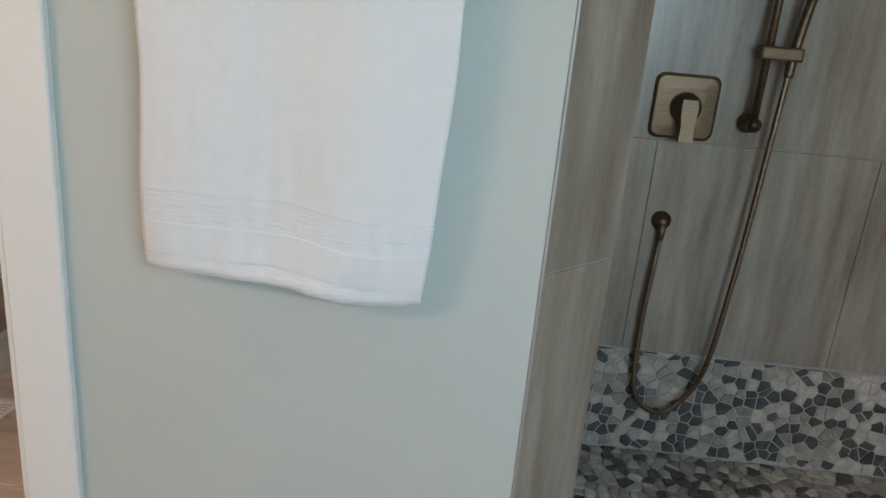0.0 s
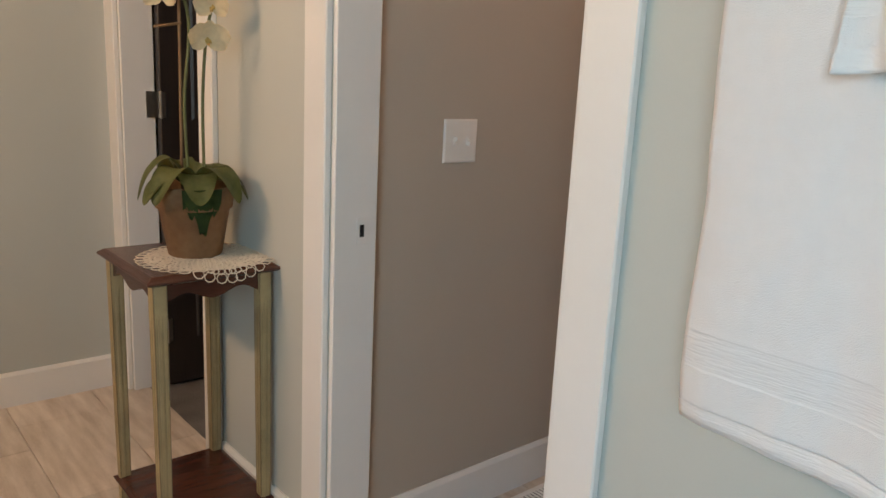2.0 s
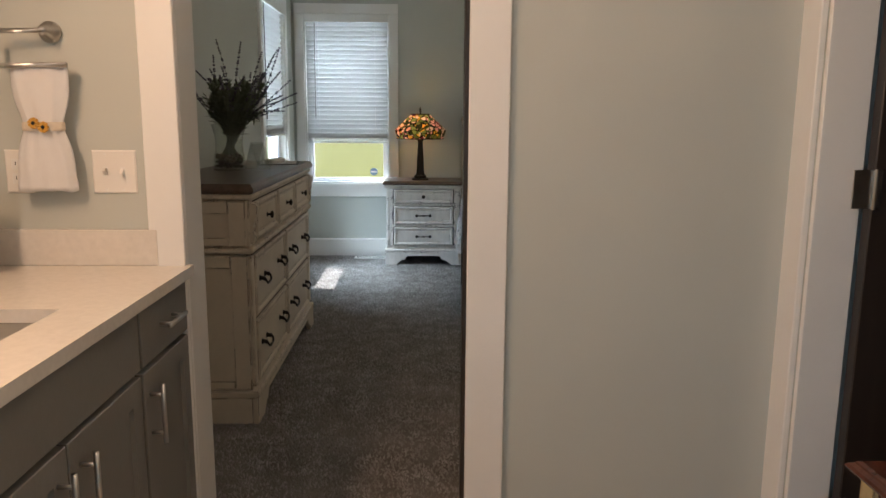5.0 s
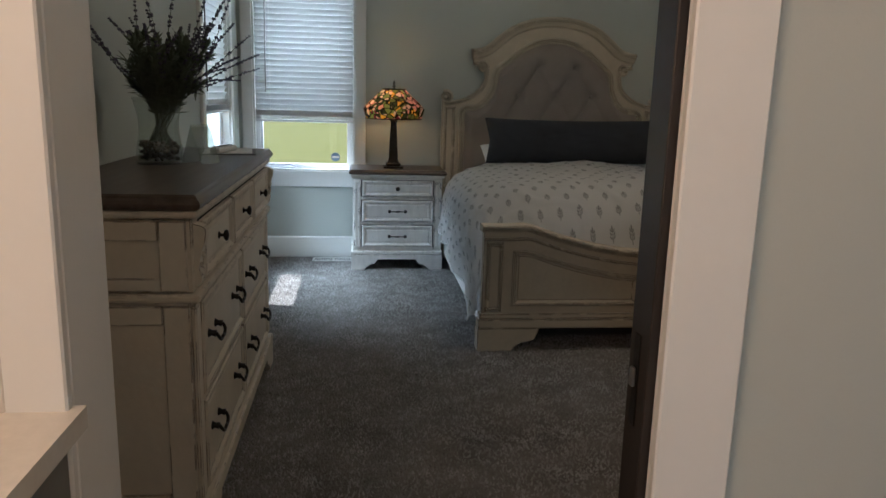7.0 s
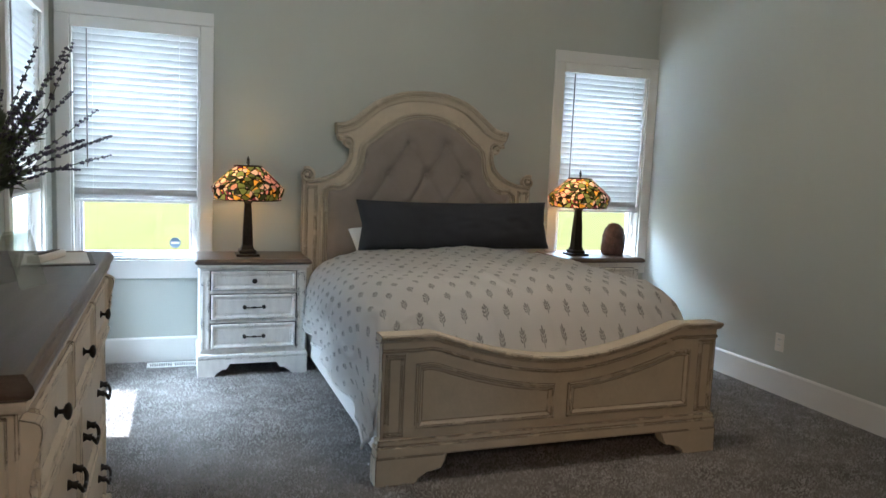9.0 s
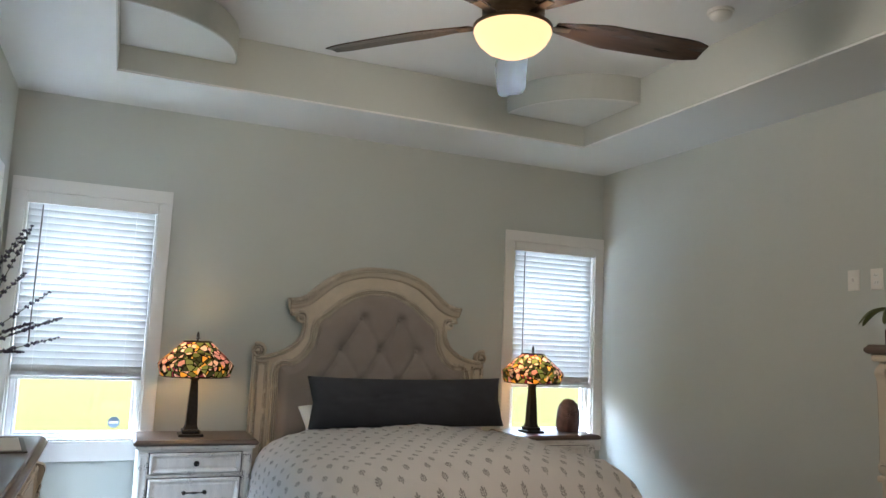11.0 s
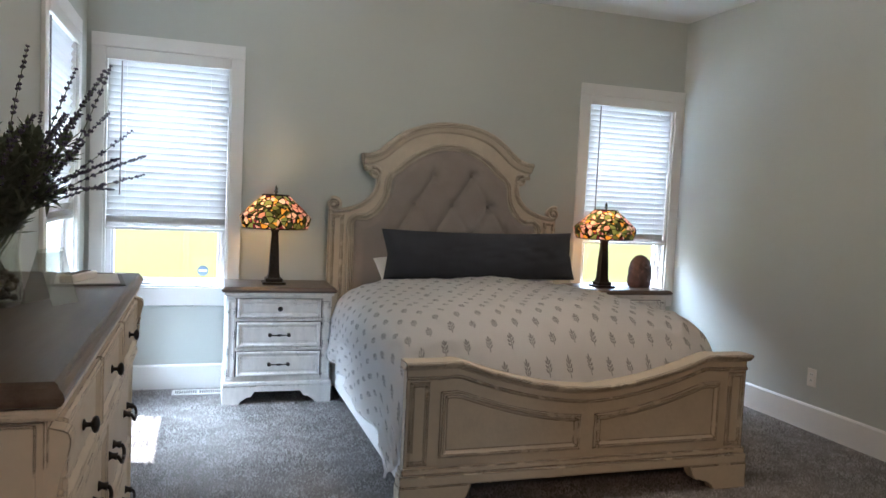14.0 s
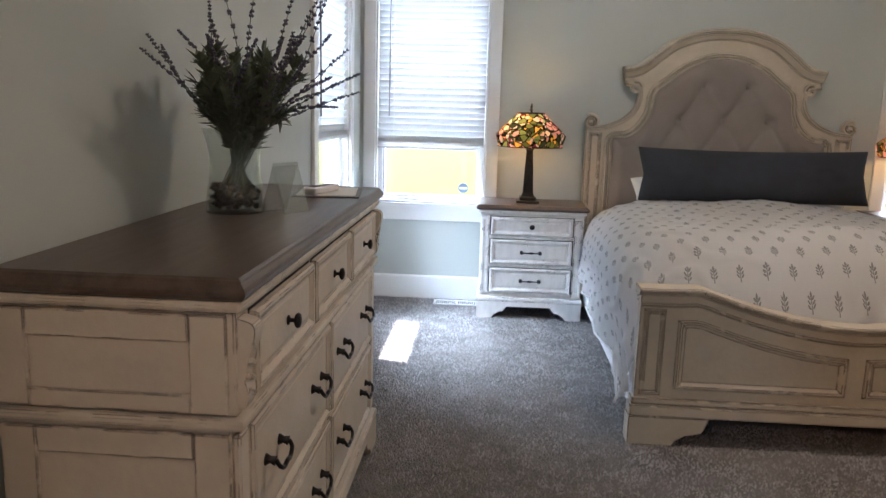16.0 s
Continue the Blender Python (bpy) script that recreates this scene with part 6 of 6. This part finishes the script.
# ---- towel bar and towels ----
tb = thing("towel_bar", pose(XT, -7.86, 1.63), "brushed nickel towel bar on the wall", "towel bar")
bm = bmesh.new()
tube(bm, [(-0.07, -0.33, 0), (-0.07, 0.33, 0)], 0.009, 12)
part("bar", bm, M_NICKEL, tb, smooth=True)
for s in (-1, 1):
    bm = bmesh.new()
    lathe(bm, [(0.026, 0), (0.026, 0.01), (0.012, 0.016), (0.012, 0.07), (0.016, 0.08)], 18)
    part("post", bm, M_NICKEL, tb, smooth=True, m=pose(0, s * 0.32, 0, 0, -90, 0))


def towel(name, label, y0, y1, zb, xf, band_z, seed, ztop=1.64, sag=0.02, thick=0.012, narrow=0.03):
    """Hangs over the bar: the front panel down to zb, in soft folds."""
    t = thing(name, pose(0, 0, 0), label, "towel")
    NU, NV = 60, 70

    def surf(u, v, off):
        y = y0 + (y1 - y0) * u
        mid = (y0 + y1) / 2
        y = mid + (y - mid) * (1 - narrow * (1 - v)) + 0.006 * noise.noise(Vector((seed, v * 4, u * 2)))
        y += 0.035 * (1 - v) ** 2 * (1 - u) ** 2 if y1 - y0 > 0.3 else 0.0
        k = max(0.0, min(1.0, (0.55 - u) / 0.42))
        hem = zb - 1.35 * sag * k * k * (3 - 2 * k) + 0.0025 * math.sin(u * 7 + seed) + 0.008 * max(0, 0.08 - u) / 0.08
        z = hem + (ztop - hem) * v
        fold = 0.010 * math.sin(u * 11 + 1.5 * math.sin(v * 2 + seed)) + 0.012 * noise.noise(Vector((u * 4, v * 1.3, seed)))
        fold += 0.003 * noise.noise(Vector((u * 18, v * 12, seed + 5)))
        curl = 0.012 * math.exp(-v / 0.05) * math.sin(u * 7 + seed)
        return (xf + fold * (1 - 0.6 * v) + curl + off, y, z)

    def panel(v0, v1, off, th, nm, material):
        bm = bmesh.new()
        n2 = max(2, int(NV * (v1 - v0)))
        if nm == "woven_band":
            n2 = 16
        rib = 0.0022 if nm == "woven_band" else 0.0
        fr = [[surf(i / NU, v0 + (v1 - v0) * j / n2, off + rib * (j % 2)) for i in range(NU + 1)] for j in range(n2 + 1)]
        bk = [[(x + th, y, z) for x, y, z in row] for row in fr]
        rings = [fr[j] + bk[j][::-1] for j in range(n2 + 1)]
        loft(bm, rings, v0 == 0.0, v1 == 1.0)
        return part(nm, bm, material, t, smooth=True)

    H = ztop - zb
    b0, b1 = (band_z - 0.025 - zb) / H, (band_z + 0.025 - zb) / H
    panel(0.026 / H, b0, 0, thick, "hem_border", M_TERRY)
    panel(b0, b1, 0.0, thick, "woven_band", M_TERRYBAND)
    panel(b1, 1.0, 0, thick, "terry_panel", M_TERRY)
    panel(0.0, 0.026 / H, -0.0015, thick, "hem", M_TERRYBAND)
    bm = boxes((xf + thick, XT - 0.035, y1 - 0.03, y0 + 0.03, ztop - 0.004, ztop + 0.006), bev=0.004)
    part("fold_over", bm, M_TERRY, t)
    bm = boxes((XT - 0.05, XT - 0.038, y1 - 0.03, y0 + 0.03, ztop - 0.62, ztop - 0.004), bev=0.004)
    part("back_panel", bm, M_TERRY, t)
    return t


towel("bath_towel", "thick white bath towel with woven band hanging on the bar", -8.112, -7.66, 0.868, -0.246, 0.968, 1.0, narrow=0.0)
towel("hand_towel", "small white hand towel folded over the bath towel", -7.948, -7.805, 1.318, -0.272, 1.40, 4.0, 1.652, 0.004, 0.010, 0.02)

# ---- shower ----
SWX = 0.83
# second box: unseen wall added to keep window light off the valve wall
structure("wall_shower", boxes((SWX + 0.006, SWX + 0.12, -10.38, -8.14, -0.1, 2.74), (XT, SWX + 0.006, -9.80, -9.68, -0.1, 2.74)), M_GROUT, "grouted backing of the shower's tiled wall, plus an added unseen light-blocking wall", "wall")
sw = thing("wall_shower_tiling", pose(0, 0, 0), "large vertical-veined grey-brown shower wall tiles", "wall tiles", kind="structure")
bm = bmesh.new()
box(bm, -0.004, 0.004, -0.3042, 0.3042, -0.3168, 0.3168, bev=0.0015)
first = None
for r in range(4):
    for k in range(4):
        m = pose(SWX + 0.003, -8.62 - 0.61 * k + (0.305 if r % 2 else 0) + 0.30, 0.345 + 0.318 + 0.636 * r)
        if first is None:
            first = part("tile", bm, M_STILE, sw, m=m)
        else:
            o2 = first.copy()
            scene.collection.objects.link(o2)
            o2.matrix_basis = m
# angled tiled end of the partition, with its metal edge
ce = thing("wall_shower_end", pose(0, 0, 0), "angled tiled end of the shower partition with metal edging", "wall tiles", kind="structure")
tri = [(XT + 0.002, -8.264), (-0.03, -8.389), (-0.03, -8.264)]
for z0, z1 in ((0.0, 0.262), (0.265, 0.892), (0.895, 1.522), (1.525, 2.152), (2.155, 2.739)):
    bm = bmesh.new()
    prism(bm, tri, z0, z1, "z")
    part("tile", bm, M_STILE, ce)
bm = bmesh.new()
prism(bm, [(XT + 0.007, -8.2641), (-0.033, -8.3825), (-0.033, -8.2641)], 0.0, 2.738, "z")
part("grout_joint", bm, M_GROUT, ce)
part("edge_strip", boxes((XT - 0.003, XT + 0.004, -8.2635, -8.2575, 0, 2.74), bev=0.001), M_EDGE, ce, "brushed metal tile edging")


def cells(w, h, step, rng):
    """Irregular stone outlines that tile a rectangle: each point's own region, drawn in a little."""
    nx, ny = int(w / step) + 1, int(h / step) + 1
    P = {(i, j): ((i + 0.5 + rng.uniform(-0.42, 0.42)) * step, (j + 0.5 + rng.uniform(-0.42, 0.42)) * step) for i in range(-2, nx + 2) for j in range(-2, ny + 2)}
    out = []
    for i in range(nx):
        for j in range(ny):
            c = P[i, j]
            poly = [(c[0] + dx * step * 1.4, c[1] + dy * step * 1.4) for dx, dy in ((-1, -1), (1, -1), (1, 1), (-1, 1))]
            for a in range(-2, 3):
                for b in range(-2, 3):
                    if not (a or b):
                        continue
                    q = P[i + a, j + b]
                    nx_, ny_ = q[0] - c[0], q[1] - c[1]
                    ln = math.hypot(nx_, ny_)
                    lim = ln / 2 - 0.0022
                    res = []
                    for k, p in enumerate(poly):
                        p2 = poly[(k + 1) % len(poly)]
                        d1 = ((p[0] - c[0]) * nx_ + (p[1] - c[1]) * ny_) / ln - lim
                        d2 = ((p2[0] - c[0]) * nx_ + (p2[1] - c[1]) * ny_) / ln - lim
                        if d1 <= 0:
                            res.append(p)
                        if d1 * d2 < 0:
                            f = d1 / (d1 - d2)
                            res.append((p[0] + (p2[0] - p[0]) * f, p[1] + (p2[1] - p[1]) * f))
                    poly = res
                    if len(poly) < 3:
                        break
                if len(poly) < 3:
                    break
            if len(poly) >= 3:
                poly = [(max(0, min(w, x)), max(0, min(h, y))) for x, y in poly]
                out.append((c, poly))
    return out


def stone(bm, c, poly, put):
    outer = [put(x, y, 0) for x, y in poly]
    rim = [put(x, y, 0.003) for x, y in poly]
    top = [put(c[0] + (x - c[0]) * 0.86, c[1] + (y - c[1]) * 0.86, 0.0055) for x, y in poly]
    loft(bm, [outer, rim, top], cap0=False)


rng = random.Random(5)
band = thing("pebble_band", pose(0, 0, 0), "band of flat dark and pale river pebbles on the shower wall", "pebble tiles", kind="structure")
part("bedding", boxes((SWX - 0.002, SWX + 0.005, -10.38, -8.14, 0.0, 0.342)), M_GROUT, band)
rest = {True: bmesh.new(), False: bmesh.new()}
cl = cells(1.3, 0.335, 0.036, rng)
for n_, (c, poly) in enumerate(cl):
    dark = rng.random() < 0.42
    put = lambda x, y, d: (SWX - 0.002 - d, -8.30 - x, 0.004 + y)
    bm = rest[dark] if n_ >= 290 else bmesh.new()
    try:
        stone(bm, c, poly, put)
    except ValueError:
        pass
    if n_ < 290 and bm.faces:
        part("pebble", bm, M_PEBDARK if dark else M_PEBLITE, band)
for dark in rest:
    tagged(part("far_pebbles", rest[dark], M_PEBDARK if dark else M_PEBLITE, band), kind="stuff")
pf = thing("pebble_floor", pose(0, 0, 0), "flat pebble mosaic shower floor", "shower floor", kind="structure")
rest = {True: bmesh.new(), False: bmesh.new()}
cl = cells(0.86, 1.3, 0.036, rng)
cl.sort(key=lambda q: -q[0][0] + 0.5 * q[0][1])
for n_, (c, poly) in enumerate(cl):
    dark = rng.random() < 0.30
    put = lambda x, y, d: (-0.03 + x, -8.28 - y, -0.008 + d)
    bm = rest[dark] if n_ >= 290 else bmesh.new()
    try:
        stone(bm, c, poly, put)
    except ValueError:
        pass
    if n_ < 290 and bm.faces:
        part("pebble", bm, M_PEBDARK if dark else M_PEBLITE, pf)
for dark in rest:
    tagged(part("far_pebbles", rest[dark], M_PEBDARK if dark else M_PEBLITE, pf), kind="stuff")

VV = Vector((SWX, -8.678, 1.075))
sv = thing("shower_valve", pose(*VV, 0, 0, -90), "bronze shower valve with square plate and lever", "shower valve")
bm = bmesh.new()


def rrect(a, r, y, n=5):
    return [(sx * (a - r) + r * math.cos(radians(q0 + 90 * k / n)), y, sz * (a - r) + r * math.sin(radians(q0 + 90 * k / n))) for sx, sz, q0 in ((1, 1, 0), (-1, 1, 90), (-1, -1, 180), (1, -1, 270)) for k in range(n + 1)]


loft(bm, [rrect(0.088, 0.024, 0.0), rrect(0.088, 0.024, -0.006), rrect(0.080, 0.022, -0.012), rrect(0.05, 0.02, -0.015)])
part("plate", bm, M_BRONZE, sv, smooth=False)
part("collar", lathe(bmesh.new(), [(0.042, 0.012), (0.040, 0.035), (0.03, 0.045), (0.028, 0.06)], 24), M_BRONZE, sv, smooth=True, m=pose(0, 0, 0, 90))
bm = bmesh.new()
loft(bm, [[(-w, -0.05 - a, z), (w, -0.05 - a, z), (w, -0.068 - a, z), (-w, -0.068 - a, z)] for w, z, a in ((0.02, 0.025, 0.0), (0.022, 0.0, 0.004), (0.017, -0.05, 0.01), (0.02, -0.085, 0.016))])
part("lever", bm, M_BRONZE, sv)
el = thing("hose_outlet", pose(SWX, -8.672, 0.752, 0, 0, -90), "bronze wall outlet for the shower hose", "hose outlet")
part("rosette", lathe(bmesh.new(), [(0.028, 0), (0.028, 0.008), (0.016, 0.014), (0.015, 0.035), (0.008, 0.04)], 20), M_BRONZE, el, smooth=True, m=pose(0, 0, 0, 90))
bm = bmesh.new()
tube(bm, [(0, -0.03, 0), (0, -0.032, -0.03), (0, -0.032, -0.05)], [0.012, 0.011, 0.009], 12)
part("spout", bm, M_BRONZE, el, smooth=True)
sb = thing("shower_slide_bar", pose(SWX, -8.852, 1.05, 0, 0, -90), "bronze slide bar with hand shower holder", "slide bar")
part("bar", tube(bmesh.new(), [(0, -0.055, 0), (0, -0.055, 0.72)], 0.0105, 12), M_BRONZE, sb, smooth=True)
for z in (0.0, 0.72):
    part("mount", lathe(bmesh.new(), [(0.027, 0), (0.027, 0.02), (0.016, 0.026), (0.014, 0.062), (0.019, 0.07)], 20), M_BRONZE, sb, smooth=True, m=pose(0, 0, z, 90))
part("slider", boxes((-0.024, 0.085, -0.08, -0.036, 0.17, 0.205), bev=0.006, seg=2), M_BRONZE, sb)
bm = tube(bmesh.new(), spline([(0.062, -0.06, 0.13), (0.065, -0.06, 0.2), (0.075, -0.075, 0.33), (0.085, -0.12, 0.42)], 6), 0.0125, 12)
hs = part("hand_shower", bm, M_BRONZE, sb, smooth=True)
part("shower_head", lathe(bmesh.new(), [(0.02, 0), (0.052, -0.012), (0.052, -0.024), (0.04, -0.026)], 24), M_BRONZE, hs, smooth=True, m=pose(0.085, -0.13, 0.44, 35))
hz = thing("shower_hose", pose(0, 0, 0), "bronze metal shower hose hanging in a loop", "hose")
pts = spline([(SWX - 0.06, -8.912, 1.19), (SWX - 0.058, -8.905, 0.95), (SWX - 0.055, -8.89, 0.6), (SWX - 0.05, -8.865, 0.32), (SWX - 0.05, -8.80, 0.19), (SWX - 0.048, -8.735, 0.165), (SWX - 0.045, -8.675, 0.23), (SWX - 0.036, -8.662, 0.42), (SWX - 0.033, -8.668, 0.62), (SWX - 0.032, -8.672, 0.705)], 26)
part("spiral_sheath", tube(bmesh.new(), pts, [0.0075 + 0.0009 * (i % 2) for i in range(len(pts))], 8), M_BRONZE, hz)

# ---- wood-look floor tiles, laid in a running bond ----
fl = bpy.data.objects["floor"]
TW, TL = 0.305, 0.61
bm = bmesh.new()
box(bm, -TW / 2 + 0.0015, TW / 2 - 0.0015, -TL / 2 + 0.0015, TL / 2 - 0.0015, -0.008, 0.0, bev=0.0012)
first = None
count = 0
rooms = [(-1.95, XT, -10.38, -8.264), (-1.95, XT + 0.06, -8.264, -5.035), (XT + 0.06, 1.1, -8.14, -6.51)]


def tile_at(x0, x1, y0, y1):
    global first, count
    if x1 - x0 < 0.01 or y1 - y0 < 0.01:
        return
    whole = abs(x1 - x0 - TW) < 1e-6 and abs(y1 - y0 - TL) < 1e-6
    m = pose((x0 + x1) / 2, (y0 + y1) / 2, 0)
    if whole and first is not None:
        o2 = first.copy()
        scene.collection.objects.link(o2)
        o2.matrix_basis = m
    else:
        b2 = bm.copy() if whole else boxes((-(x1 - x0) / 2 + 0.0015, (x1 - x0) / 2 - 0.0015, -(y1 - y0) / 2 + 0.0015, (y1 - y0) / 2 - 0.0015, -0.008, 0.0), bev=0.0012)
        ob = part("floor_tile", b2, M_TILE, fl, m=m)
        if whole:
            first = ob
    count += 1


for x0, x1, y0, y1 in rooms:
    i0, i1 = math.floor(x0 / TW), math.ceil(x1 / TW)
    for i in range(i0, i1):
        sh = (i % 3) * TL / 3
        for j in range(math.floor((y0 - sh) / TL), math.ceil((y1 - sh) / TL)):
            tile_at(max(x0, i * TW), min(x1, i * TW + TW), max(y0, j * TL + sh), min(y1, j * TL + TL + sh))
bm.free()


# ---- carpet pile: leaning tufts over the walked part of the bedroom ----
rg2 = np.random.default_rng(8)
N = 150000
tx, ty = rg2.uniform(XL + 0.03, XR - 0.03, N), rg2.uniform(-5.03, -0.02, N)
far = (tx > BX - 0.72) & (tx < BX + 0.72) & (ty > FY + 0.25)
dres = (tx < -1.98) & (ty > -3.98) & (ty < -2.46)
door = (ty < YD - 0.01) & ((tx < DX0 + 0.02) | (tx > DX1 - 0.02))
keep = ~(far | dres | door)
tx, ty = tx[keep], ty[keep]
n_ = len(tx)
ang, lean = rg2.uniform(0, 6.283, n_), rg2.uniform(0.002, 0.011, n_)
hgt, rad = rg2.uniform(0.007, 0.015, n_), rg2.uniform(0.004, 0.0065, n_)
co = np.zeros((n_, 4, 3))
for k in range(3):
    co[:, k, 0] = tx + rad * np.cos(ang + 2.094 * k)
    co[:, k, 1] = ty + rad * np.sin(ang + 2.094 * k)
    co[:, k, 2] = -0.001
co[:, 3, 0], co[:, 3, 1], co[:, 3, 2] = tx + lean * np.cos(ang * 7), ty + lean * np.sin(ang * 7), hgt
idx = np.arange(n_)[:, None] * 4
tri3 = np.concatenate([idx + np.array([[0, 1, 3]]), idx + np.array([[1, 2, 3]]), idx + np.array([[2, 0, 3]])]).astype(np.int32)
me = bpy.data.meshes.new("carpet_pile")
me.vertices.add(n_ * 4)
me.vertices.foreach_set("co", co.reshape(-1))
me.loops.add(len(tri3) * 3)
me.loops.foreach_set("vertex_index", tri3.reshape(-1))
me.polygons.add(len(tri3))
me.polygons.foreach_set("loop_start", np.arange(0, len(tri3) * 3, 3, dtype=np.int32))
me.update(calc_edges=True)
me.materials.append(M_TUFT)
pile = new("carpet_pile", me)
pile.parent = bpy.data.objects["floor_carpet"]
tagged(pile, "", kind="stuff")
